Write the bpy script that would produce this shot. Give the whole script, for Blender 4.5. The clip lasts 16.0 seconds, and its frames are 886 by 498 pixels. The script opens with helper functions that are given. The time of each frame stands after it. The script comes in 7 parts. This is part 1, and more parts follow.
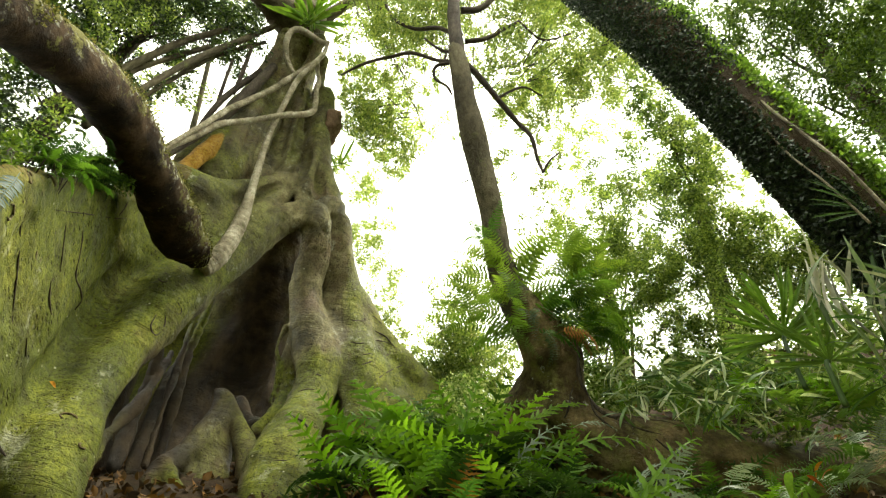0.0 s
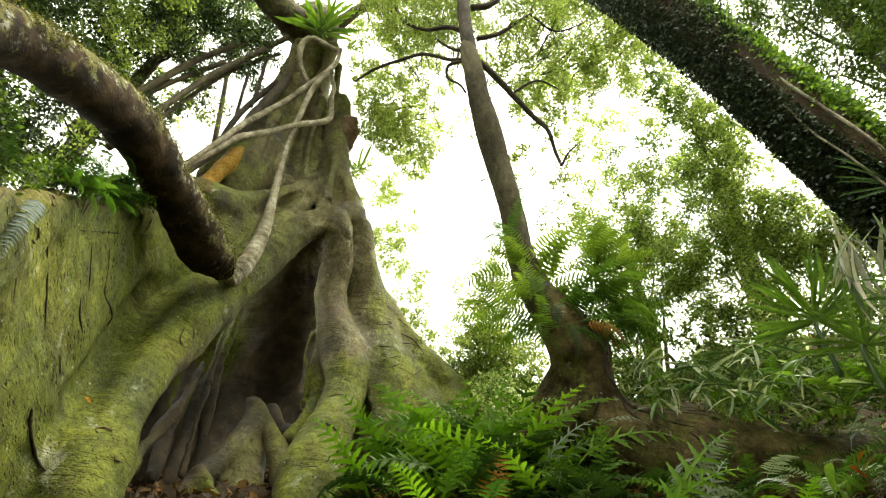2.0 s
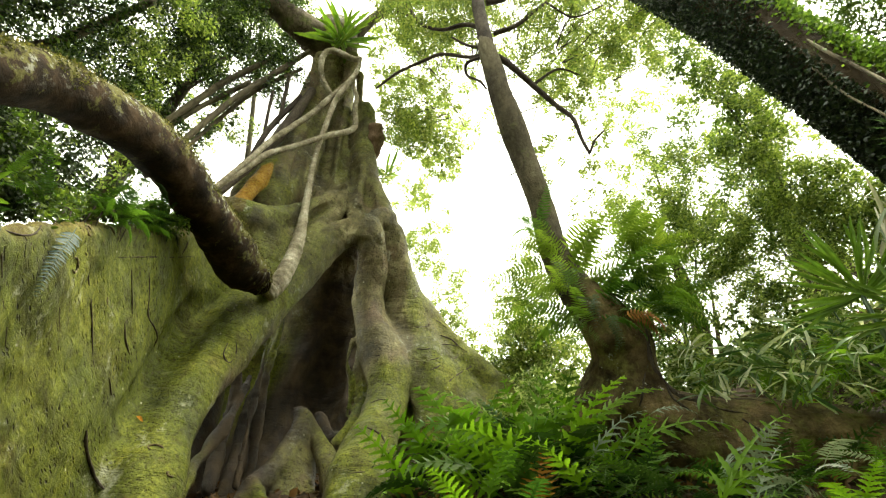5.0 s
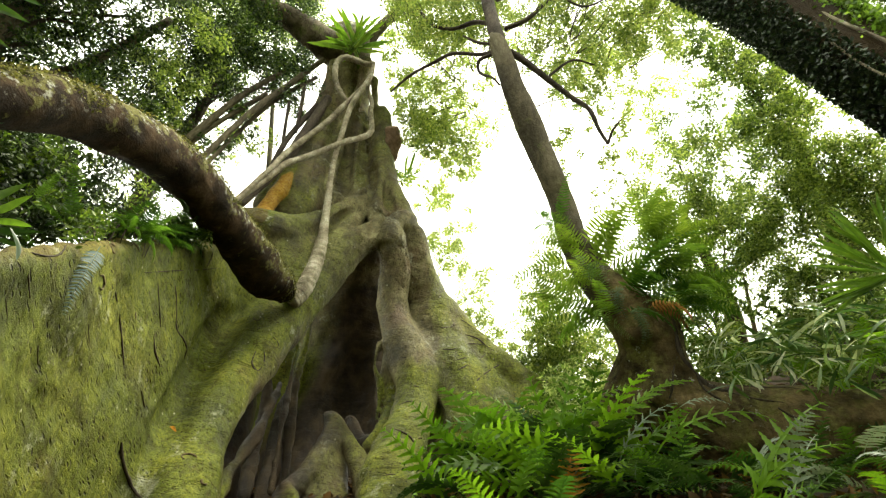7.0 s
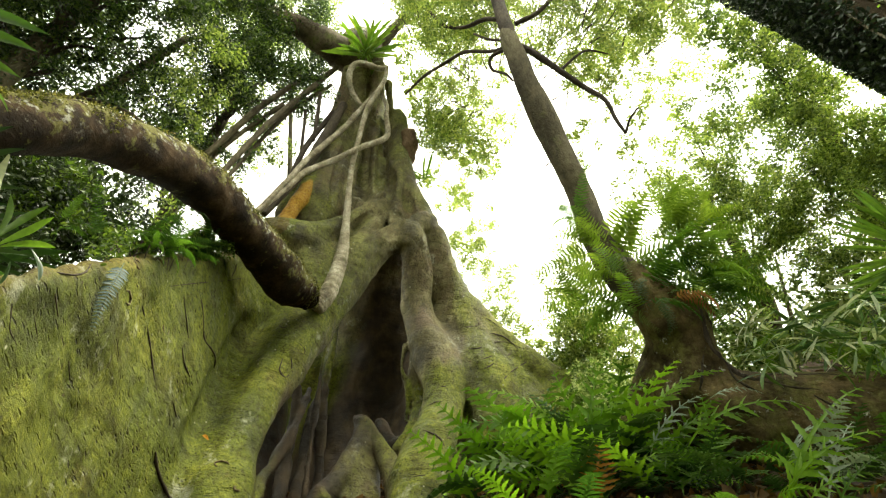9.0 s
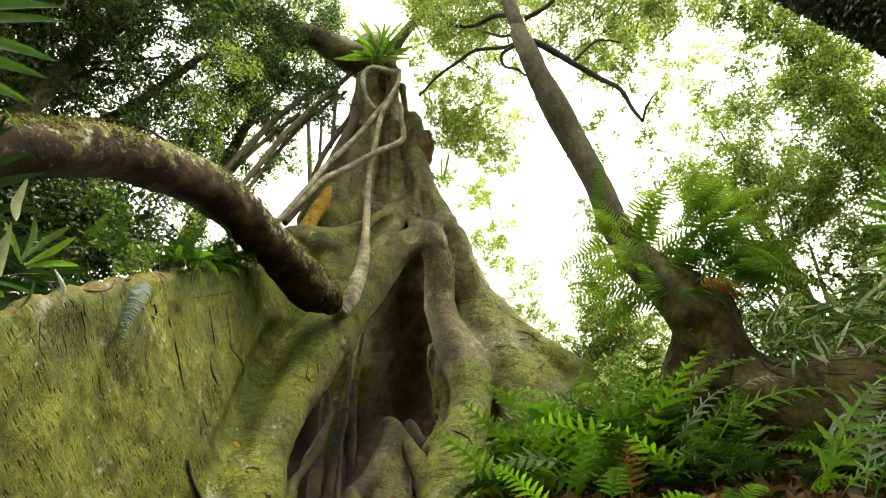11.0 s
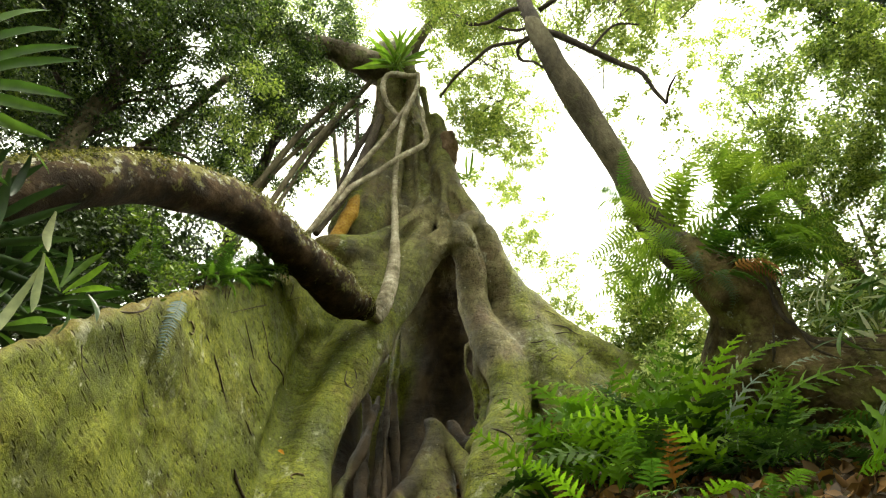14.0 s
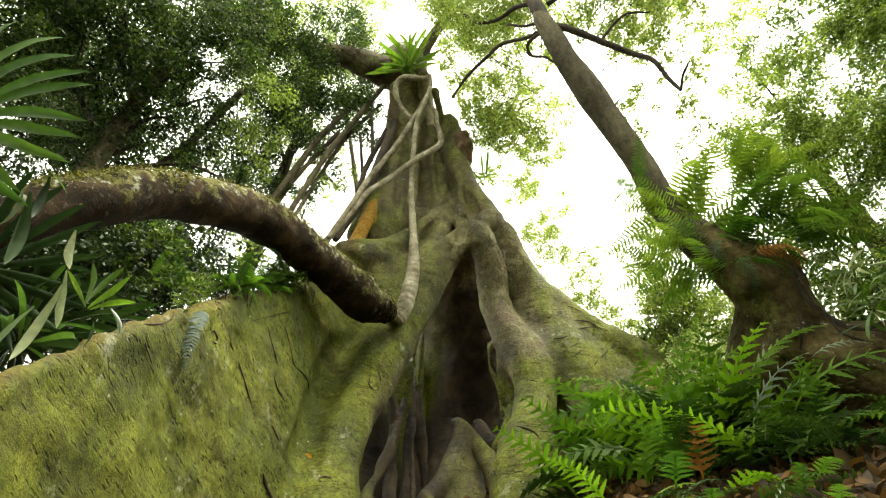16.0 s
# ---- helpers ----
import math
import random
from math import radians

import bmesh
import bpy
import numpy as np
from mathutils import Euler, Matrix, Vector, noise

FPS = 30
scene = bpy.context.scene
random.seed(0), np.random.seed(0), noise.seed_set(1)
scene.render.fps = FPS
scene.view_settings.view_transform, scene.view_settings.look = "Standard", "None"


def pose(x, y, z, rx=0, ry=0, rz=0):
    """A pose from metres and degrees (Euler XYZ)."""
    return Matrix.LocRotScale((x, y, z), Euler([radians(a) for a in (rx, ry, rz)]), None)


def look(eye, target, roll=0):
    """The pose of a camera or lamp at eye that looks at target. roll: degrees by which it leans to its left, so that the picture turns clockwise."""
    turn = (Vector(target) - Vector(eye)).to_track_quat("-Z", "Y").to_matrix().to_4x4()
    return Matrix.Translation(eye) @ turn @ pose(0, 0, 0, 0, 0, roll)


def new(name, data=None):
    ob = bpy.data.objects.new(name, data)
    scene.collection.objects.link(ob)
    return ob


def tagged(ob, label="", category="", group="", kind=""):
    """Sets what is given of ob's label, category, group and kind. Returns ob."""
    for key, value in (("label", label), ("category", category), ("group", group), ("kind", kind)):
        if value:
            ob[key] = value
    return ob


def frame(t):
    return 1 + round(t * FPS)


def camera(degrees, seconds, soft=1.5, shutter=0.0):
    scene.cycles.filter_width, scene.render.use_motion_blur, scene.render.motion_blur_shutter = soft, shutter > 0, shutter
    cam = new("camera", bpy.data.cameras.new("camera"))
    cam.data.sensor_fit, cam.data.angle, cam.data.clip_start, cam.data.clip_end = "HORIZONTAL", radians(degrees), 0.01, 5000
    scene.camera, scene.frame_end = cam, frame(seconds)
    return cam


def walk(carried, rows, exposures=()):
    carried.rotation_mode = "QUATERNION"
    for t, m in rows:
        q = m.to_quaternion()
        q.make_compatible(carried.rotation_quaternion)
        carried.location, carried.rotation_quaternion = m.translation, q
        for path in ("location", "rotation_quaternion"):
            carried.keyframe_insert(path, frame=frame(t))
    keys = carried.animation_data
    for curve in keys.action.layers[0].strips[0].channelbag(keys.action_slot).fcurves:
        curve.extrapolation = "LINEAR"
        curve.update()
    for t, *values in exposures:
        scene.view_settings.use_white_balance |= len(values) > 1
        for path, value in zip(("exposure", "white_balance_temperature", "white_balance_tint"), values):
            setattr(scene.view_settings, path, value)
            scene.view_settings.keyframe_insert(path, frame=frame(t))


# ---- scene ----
cam = camera(79.07, 16.0, soft=1.2)
PATH = [
    (0.0, 0.0000, 0.0000, 0.6000, 135.000, -0.000, 0.000),
    (1.0, 0.0334, 0.0083, 0.6094, 134.990, 0.021, 2.089),
    (2.0, 0.0665, 0.0167, 0.6177, 134.978, 0.039, 4.175),
    (3.0, 0.0993, 0.0253, 0.6250, 134.964, 0.055, 6.256),
    (4.0, 0.1317, 0.0340, 0.6312, 134.948, 0.069, 8.329),
    (5.0, 0.1637, 0.0427, 0.6364, 134.932, 0.083, 10.392),
    (6.0, 0.1955, 0.0516, 0.6406, 134.916, 0.096, 12.444),
    (7.0, 0.2269, 0.0607, 0.6437, 134.900, 0.110, 14.482),
    (8.0, 0.2579, 0.0698, 0.6457, 134.886, 0.125, 16.503),
    (9.0, 0.2886, 0.0790, 0.6467, 134.874, 0.142, 18.505),
    (10.0, 0.3190, 0.0884, 0.6466, 134.866, 0.161, 20.487),
    (11.0, 0.3490, 0.0979, 0.6455, 134.861, 0.182, 22.446),
    (12.0, 0.3787, 0.1075, 0.6433, 134.861, 0.207, 24.380),
    (13.0, 0.4080, 0.1172, 0.6401, 134.867, 0.235, 26.287),
    (14.0, 0.4370, 0.1270, 0.6358, 134.880, 0.267, 28.164),
    (15.0, 0.4657, 0.1369, 0.6305, 134.901, 0.303, 30.009),
    (16.0, 0.4940, 0.1470, 0.6241, 134.930, 0.342, 31.821),
]

walk(cam, [(t, pose(x, y, z, rx, ry, rz)) for t, x, y, z, rx, ry, rz in PATH], [(0.0, 1.8, 7080, 2.5), (16.0, 1.8, 7080, 2.5)])

# ---------------------------------------------------------------- light
world = bpy.data.worlds.new("overcast_sky")
scene.world = world
world.use_nodes = True
wn, wl = world.node_tree.nodes, world.node_tree.links
sky = wn.new("ShaderNodeTexSky")
sky.sky_type = "NISHITA"
sky.sun_disc = False
sky.sun_elevation, sky.sun_rotation = radians(64), radians(105)
sky.dust_density, sky.ozone_density = 6.0, 0.3
haze = wn.new("ShaderNodeMix")
haze.data_type = "RGBA"
haze.inputs["Factor"].default_value = 0.85
haze.inputs["B"].default_value = (9.6, 9.6, 8.9, 1)
wl.new(sky.outputs["Color"], haze.inputs["A"])
wl.new(haze.outputs["Result"], wn["Background"].inputs["Color"])
wn["Background"].inputs["Strength"].default_value = 0.167

sun = new("sun", bpy.data.lights.new("sun", "SUN"))
sun.data.energy, sun.data.angle, sun.data.color = 2.0, radians(18), (1.0, 0.96, 0.88)
sun.matrix_world = look((4.6, -1.2, 9.8), (0, 0, 0))


# ---------------------------------------------------------------- materials
def material(name):
    m = bpy.data.materials.new(name)
    m.use_nodes = True
    m.node_tree.nodes["Principled BSDF"].inputs["Specular IOR Level"].default_value = 0.12
    return m, m.node_tree.nodes, m.node_tree.links, m.node_tree.nodes["Principled BSDF"]


def ramp(nodes, stops):
    r = nodes.new("ShaderNodeValToRGB")
    e = r.color_ramp.elements
    while len(e) < len(stops):
        e.new(0.5)
    for k, (at, c) in zip(e, stops):
        k.position, k.color = at, (*c, 1)
    return r


GRAIN = Vector((-0.44, 0.85, -0.29)).rotation_difference(Vector((0, 0, 1))).to_euler()


def noise_tex(nodes, links, scale, detail=6, rough=0.6, stretch=(1, 1, 1), distort=0.0, along=None):
    co, mp, n = nodes.new("ShaderNodeTexCoord"), nodes.new("ShaderNodeMapping"), nodes.new("ShaderNodeTexNoise")
    mp.inputs["Scale"].default_value = stretch
    n.inputs["Scale"].default_value, n.inputs["Detail"].default_value = scale, detail
    n.inputs["Roughness"].default_value, n.inputs["Distortion"].default_value = rough, distort
    turned = co.outputs["Object"]
    if along:
        inner = nodes.new("ShaderNodeMapping")
        inner.inputs["Rotation"].default_value = along
        links.new(turned, inner.inputs["Vector"])
        turned = inner.outputs["Vector"]
    links.new(turned, mp.inputs["Vector"])
    links.new(mp.outputs["Vector"], n.inputs["Vector"])
    return n


def mixed(nodes, links, fac, a, b, blend="MIX"):
    m = nodes.new("ShaderNodeMix")
    m.data_type, m.blend_type = "RGBA", blend
    for sock, v in (("Factor", fac), ("A", a), ("B", b)):
        if isinstance(v, (float, int)):
            m.inputs[sock].default_value = v
        elif isinstance(v, tuple):
            m.inputs[sock].default_value = (*v, 1)
        else:
            links.new(v, m.inputs[sock])
    return m.outputs["Result"]


def bumped(nodes, links, bsdf, height, strength, distance):
    b = nodes.new("ShaderNodeBump")
    b.inputs["Strength"].default_value, b.inputs["Distance"].default_value = strength, distance
    links.new(height, b.inputs["Height"])
    links.new(b.outputs["Normal"], bsdf.inputs["Normal"])


def bark(name, light, mid, dark, moss, moss_amount, scale=1.0, stretch=(1, 1, 0.45), rough=0.75, attr=False, lichen=0.0, streaks=0.4, relief=0.06):
    m, n, l, b = material(name)
    big = noise_tex(n, l, 1.6 * scale, 5, 0.6, stretch)
    fine = noise_tex(n, l, 14 * scale, 8, 0.7, stretch, 0.4)
    grit = noise_tex(n, l, 90 * scale, 4, 0.7)
    base = ramp(n, [(0.3, dark), (0.5, mid), (0.68, light)])
    l.new(big.outputs["Fac"], base.inputs["Fac"])
    spots = ramp(n, [(0.35, (0.45, 0.42, 0.4)), (0.6, (1, 1, 1))])
    l.new(fine.outputs["Fac"], spots.inputs["Fac"])
    col = mixed(n, l, 0.75, base.outputs["Color"], spots.outputs["Color"], "MULTIPLY")
    streak = noise_tex(n, l, 3.0 * scale, 7, 0.65, (4.5, 4.5, 0.5), 0.6)
    dark_line = ramp(n, [(0.36, (0.3, 0.27, 0.22)), (0.5, (1, 1, 1))])
    l.new(streak.outputs["Fac"], dark_line.inputs["Fac"])
    fold = noise_tex(n, l, 5.0 * scale, 5, 0.6, (1, 1, 3.2), 0.5)
    patch = noise_tex(n, l, 3.3 * scale, 9, 0.72)
    mm = ramp(n, [(0.62 - 0.35 * moss_amount, (0, 0, 0)), (0.78 - 0.35 * moss_amount, (1, 1, 1))])
    l.new(patch.outputs["Fac"], mm.inputs["Fac"])
    fac = mm.outputs["Color"]
    if attr:
        at = n.new("ShaderNodeAttribute")
        at.attribute_name = "moss"
        add = n.new("ShaderNodeMath")
        add.operation = "MULTIPLY_ADD"
        add.inputs[1].default_value, add.inputs[2].default_value = 0.42, -0.24
        l.new(at.outputs["Fac"], add.inputs[0])
        s = n.new("ShaderNodeMath")
        s.operation = "ADD"
        l.new(add.outputs[0], s.inputs[0])
        ragged = n.new("ShaderNodeMath")
        ragged.operation = "MULTIPLY_ADD"
        ragged.inputs[1].default_value, ragged.inputs[2].default_value = 2.4, -0.7
        l.new(patch.outputs["Fac"], ragged.inputs[0])
        l.new(ragged.outputs[0], s.inputs[1])
        l.new(s.outputs[0], mm.inputs["Fac"])
    mossy = ramp(n, [(0.3, tuple(c * 0.55 for c in moss)), (0.6, moss), (0.75, tuple(min(1, c * 1.5) for c in moss))])
    l.new(fine.outputs["Fac"], mossy.inputs["Fac"])
    col = mixed(n, l, fac, col, mossy.outputs["Color"])
    col = mixed(n, l, streaks, col, dark_line.outputs["Color"], "MULTIPLY")
    if lichen:
        li = noise_tex(n, l, 5.5 * scale, 6, 0.75)
        lr = ramp(n, [(0.66 - lichen, (0, 0, 0)), (0.72 - lichen, (1, 1, 1))])
        l.new(li.outputs["Fac"], lr.inputs["Fac"])
        where = lr.outputs["Color"]
        if attr:
            where = mixed(n, l, 1.0, where, at.outputs["Fac"], "MULTIPLY")
        col = mixed(n, l, where, col, (0.42, 0.43, 0.36))
    l.new(col, b.inputs["Base Color"])
    b.inputs["Roughness"].default_value = rough
    h = mixed(n, l, 0.3, fine.outputs["Fac"], grit.outputs["Fac"])
    h = mixed(n, l, 0.4, h, fold.outputs["Fac"])
    h = mixed(n, l, 0.4 * streaks, h, dark_line.outputs["Color"])
    bumped(n, l, b, h, 0.9, relief / scale)
    return m


def leafy(name, dark, mid, light, translucent=0.45, rough=0.4, per="island"):
    m, n, l, b = material(name)
    if per == "island":
        rnd = n.new("ShaderNodeNewGeometry").outputs["Random Per Island"]
    else:
        rnd = n.new("ShaderNodeObjectInfo").outputs["Random"]
    r = ramp(n, [(0.05, dark), (0.5, mid), (0.95, light)])
    l.new(rnd, r.inputs["Fac"])
    vein = noise_tex(n, l, 9, 3, 0.5)
    vr = ramp(n, [(0.3, (0.6, 0.65, 0.6)), (0.7, (1.15, 1.1, 1.0))])
    l.new(vein.outputs["Fac"], vr.inputs["Fac"])
    col = mixed(n, l, 0.8, r.outputs["Color"], vr.outputs["Color"], "MULTIPLY")
    l.new(col, b.inputs["Base Color"])
    b.inputs["Roughness"].default_value = rough
    b.inputs["Specular IOR Level"].default_value = 0.4
    t = n.new("ShaderNodeBsdfTranslucent")
    warm = mixed(n, l, 1.0, col, (1.5, 1.58, 0.95), "MULTIPLY")
    l.new(warm, t.inputs["Color"])
    mx = n.new("ShaderNodeMixShader")
    mx.inputs["Fac"].default_value = translucent
    l.new(b.outputs["BSDF"], mx.inputs[1])
    l.new(t.outputs["BSDF"], mx.inputs[2])
    l.new(mx.outputs["Shader"], n["Material Output"].inputs["Surface"])
    return m




def fig_bark(name):
    """Smooth fig bark: brown-grey skin, a thin olive moss film, small upright pits, lichen and rust."""
    m, n, l, b = material(name)

    def attr(which):
        a = n.new("ShaderNodeAttribute")
        a.attribute_name = which
        return a.outputs["Fac"]

    def math_(op, a, c):
        k = n.new("ShaderNodeMath")
        k.operation = op
        for i, v in enumerate((a, c)):
            if isinstance(v, (int, float)):
                k.inputs[i].default_value = v
            else:
                l.new(v, k.inputs[i])
        return k.outputs[0]

    def stops(value, *rows):
        r = ramp(n, list(rows))
        l.new(value, r.inputs["Fac"])
        return r.outputs["Color"]

    big = noise_tex(n, l, 0.9, 4, 0.55, (1, 1, 0.7), 0.3).outputs["Fac"]
    mid = noise_tex(n, l, 4.2, 8, 0.62, (1, 1, 0.6), 0.2).outputs["Fac"]
    blot = noise_tex(n, l, 2.1, 6, 0.6).outputs["Fac"]
    fine = noise_tex(n, l, 34, 7, 0.78).outputs["Fac"]
    grit = noise_tex(n, l, 130, 3, 0.7).outputs["Fac"]
    wood = stops(mid, (0.34, (0.072, 0.062, 0.026)), (0.48, (0.132, 0.116, 0.05)), (0.58, (0.23, 0.205, 0.1)), (0.7, (0.36, 0.33, 0.2)))
    wood = mixed(n, l, stops(blot, (0.5, (0, 0, 0)), (0.66, (0.6, 0.6, 0.6))), wood, (0.155, 0.098, 0.058))
    # the moss film
    grown = math_("ADD", math_("MULTIPLY", attr("moss"), 0.62), math_("ADD", mixed(n, l, 0.4, big, mid), -0.37))
    film = stops(grown, (0.4, (0, 0, 0)), (0.6, (0.93, 0.93, 0.93)))
    tone = mixed(n, l, 0.5, blot, mid)
    moss = stops(tone, (0.36, (0.066, 0.085, 0.008)), (0.48, (0.125, 0.152, 0.011)), (0.58, (0.18, 0.206, 0.018)), (0.68, (0.26, 0.27, 0.045)))
    moss = mixed(n, l, 0.75, moss, stops(fine, (0.36, (0.34, 0.36, 0.28)), (0.5, (0.95, 0.96, 0.9)), (0.64, (1.5, 1.44, 1.5))), "MULTIPLY")
    col = mixed(n, l, film, wood, moss)
    col = mixed(n, l, 0.5, col, stops(grit, (0.36, (0.45, 0.43, 0.4)), (0.6, (1.2, 1.2, 1.2))), "MULTIPLY")
    # brown bare patches showing through
    bare = noise_tex(n, l, 5.0, 9, 0.78, (1.6, 1.6, 0.8), 0.1, GRAIN).outputs["Fac"]
    col = mixed(n, l, stops(bare, (0.58, (0, 0, 0)), (0.68, (0.6, 0.6, 0.6))), col, (0.165, 0.125, 0.04))
    # broad damp streaks
    damp = stops(noise_tex(n, l, 1.7, 6, 0.65, (2.4, 2.4, 0.45), 0.1, GRAIN).outputs["Fac"], (0.36, (0.42, 0.38, 0.3)), (0.5, (1, 1, 1)))
    col = mixed(n, l, 0.75, col, damp, "MULTIPLY")
    # small upright pits and cracks
    turn, squeeze, pit = n.new("ShaderNodeMapping"), n.new("ShaderNodeMapping"), n.new("ShaderNodeTexVoronoi")
    turn.inputs["Rotation"].default_value, squeeze.inputs["Scale"].default_value = GRAIN, (52, 52, 15)
    pit.inputs["Scale"].default_value = 1.0
    l.new(n.new("ShaderNodeTexCoord").outputs["Object"], turn.inputs["Vector"])
    wobble = noise_tex(n, l, 9, 3, 0.6)
    l.new(turn.outputs["Vector"], squeeze.inputs["Vector"])
    l.new(mixed(n, l, 0.25, squeeze.outputs["Vector"], wobble.outputs["Color"], "ADD"), pit.inputs["Vector"])
    chance = n.new("ShaderNodeSeparateColor")
    l.new(pit.outputs["Color"], chance.inputs["Color"])
    dash = mixed(n, l, 1.0, stops(pit.outputs["Distance"], (0.2, (1, 1, 1)), (0.34, (0, 0, 0))), stops(chance.outputs["Red"], (0.52, (0, 0, 0)), (0.56, (1, 1, 1))), "MULTIPLY")
    pits = mixed(n, l, dash, (1.0, 1.0, 1.0), (0.13, 0.105, 0.05))
    fleck = noise_tex(n, l, 17, 7, 0.72, (1.7, 1.7, 0.75), 0.1, GRAIN).outputs["Fac"]
    col = mixed(n, l, 0.62, col, stops(fleck, (0.36, (0.3, 0.26, 0.16)), (0.47, (0.92, 0.92, 0.9)), (0.58, (1.08, 1.08, 1.05)), (0.68, (1.45, 1.4, 1.35))), "MULTIPLY")
    where = stops(noise_tex(n, l, 1.3, 4, 0.6).outputs["Fac"], (0.38, (0.15, 0.15, 0.15)), (0.58, (1, 1, 1)))
    col = mixed(n, l, where, col, mixed(n, l, 1.0, col, pits, "MULTIPLY"))
    # growth wrinkles across the roots
    fold = noise_tex(n, l, 3.0, 4, 0.5, (0.7, 0.7, 6.0), 0.8).outputs["Fac"]
    crease = stops(fold, (0.46, (1, 1, 1)), (0.482, (0.32, 0.27, 0.19)), (0.505, (1, 1, 1)))
    col = mixed(n, l, mixed(n, l, attr("plank"), stops(mid, (0.46, (0, 0, 0)), (0.6, (0.75, 0.75, 0.75))), (0.0, 0.0, 0.0)), col, mixed(n, l, 1.0, col, crease, "MULTIPLY"))
    # lichen: chalky blotches and pale specks
    chalk = noise_tex(n, l, 2.7, 9, 0.82).outputs["Fac"]
    col = mixed(n, l, stops(chalk, (0.575, (0, 0, 0)), (0.65, (0.8, 0.8, 0.8))), col, (0.36, 0.37, 0.26))
    dots = n.new("ShaderNodeTexVoronoi")
    dots.inputs["Scale"].default_value = 17
    l.new(n.new("ShaderNodeTexCoord").outputs["Object"], dots.inputs["Vector"])
    pick = n.new("ShaderNodeSeparateColor")
    l.new(dots.outputs["Color"], pick.inputs["Color"])
    speck = mixed(n, l, 1.0, stops(dots.outputs["Distance"], (0.08, (0.9, 0.9, 0.9)), (0.17, (0, 0, 0))), stops(pick.outputs["Red"], (0.78, (0, 0, 0)), (0.82, (1, 1, 1))), "MULTIPLY")
    col = mixed(n, l, speck, col, stops(pick.outputs["Green"], (0.45, (0.06, 0.045, 0.022)), (0.55, (0.42, 0.42, 0.3))))
    # worn orange-brown upper rim of the plank
    worn = mixed(n, l, 1.0, attr("rim"), mid, "MULTIPLY")
    col = mixed(n, l, stops(worn, (0.17, (0, 0, 0)), (0.45, (0.6, 0.6, 0.6))), col, stops(fine, (0.4, (0.08, 0.045, 0.01)), (0.6, (0.14, 0.085, 0.016))))
    # shade of the hollow put into the colour, as a dark brown wood tone
    inner = stops(mid, (0.38, (0.016, 0.011, 0.006)), (0.5, (0.042, 0.029, 0.016)), (0.64, (0.085, 0.06, 0.034)))
    col = mixed(n, l, attr("inner"), col, inner)
    torn = mixed(n, l, 1.0, attr("scar"), mid, "MULTIPLY")
    raw = stops(fine, (0.38, (0.24, 0.14, 0.022)), (0.5, (0.42, 0.22, 0.022)), (0.62, (0.46, 0.31, 0.06)))
    col = mixed(n, l, stops(torn, (0.3, (0, 0, 0)), (0.4, (1, 1, 1))), col, raw)
    l.new(col, b.inputs["Base Color"])
    l.new(stops(mid, (0.4, (0.55, 0.55, 0.55)), (0.6, (0.8, 0.8, 0.8))), b.inputs["Roughness"])
    b.inputs["Specular IOR Level"].default_value = 0.3
    h = mixed(n, l, 0.4, mid, fine)
    h = mixed(n, l, 0.12, h, grit)
    h = mixed(n, l, 0.3, h, fleck)
    h = mixed(n, l, 0.2, h, pits)
    h = mixed(n, l, mixed(n, l, attr("plank"), (0.14, 0.14, 0.14), (0.0, 0.0, 0.0)), h, crease)
    bumped(n, l, b, h, 1.0, 0.05)
    return m


FIG = fig_bark("fig_bark")
ORANGE = bark("orange_patch", (0.5, 0.24, 0.02), (0.4, 0.17, 0.012), (0.22, 0.1, 0.012), (0.2, 0.18, 0.03), 0.1, 2)
LIANA = bark("liana_bark", (0.6, 0.55, 0.43), (0.34, 0.3, 0.21), (0.1, 0.082, 0.055), (0.16, 0.18, 0.06), 0.2, 3.4, (1, 1, 1), 0.7, False, 0.06, 0.25, 0.05)
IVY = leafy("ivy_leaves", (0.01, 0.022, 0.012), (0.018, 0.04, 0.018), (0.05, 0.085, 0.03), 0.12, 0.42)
BRANCH = bark("branch_bark", (0.085, 0.055, 0.028), (0.03, 0.019, 0.0095), (0.01, 0.0065, 0.0035), (0.125, 0.12, 0.034), 0.42, 3.0, (1, 1, 1), 0.88, True, 0.1, 0.0, 0.06)
TRUNK = bark("grey_bark", (0.17, 0.15, 0.09), (0.09, 0.077, 0.045), (0.04, 0.033, 0.02), (0.14, 0.16, 0.05), 0.12, 1.5)
BASEBARK = bark("mottled_base_bark", (0.26, 0.19, 0.09), (0.095, 0.07, 0.034), (0.022, 0.016, 0.009), (0.15, 0.145, 0.045), 0.4, 2.1, (1, 1, 1), 0.85, False, 0.04, 0.3, 0.07)
LIMB = bark("dark_limb_bark", (0.2, 0.165, 0.1), (0.11, 0.09, 0.055), (0.045, 0.036, 0.022), (0.12, 0.14, 0.04), 0.25, 1.4)
STUBBARK = bark("brown_flaking_bark", (0.36, 0.25, 0.17), (0.24, 0.16, 0.1), (0.12, 0.075, 0.045), (0.2, 0.16, 0.06), 0.1, 2.5)
ROOTBARK = bark("brown_root_bark", (0.1, 0.072, 0.04), (0.06, 0.042, 0.023), (0.03, 0.02, 0.011), (0.09, 0.095, 0.025), 0.2, 1.4)
TWIG = bark("dark_twig", (0.12, 0.1, 0.075), (0.08, 0.065, 0.05), (0.04, 0.033, 0.025), (0.1, 0.11, 0.04), 0.1, 3)
SOIL = bark("forest_soil", (0.075, 0.05, 0.028), (0.045, 0.03, 0.018), (0.02, 0.014, 0.009), (0.05, 0.06, 0.018), 0.15, 2.0, (1, 1, 1), 0.95)
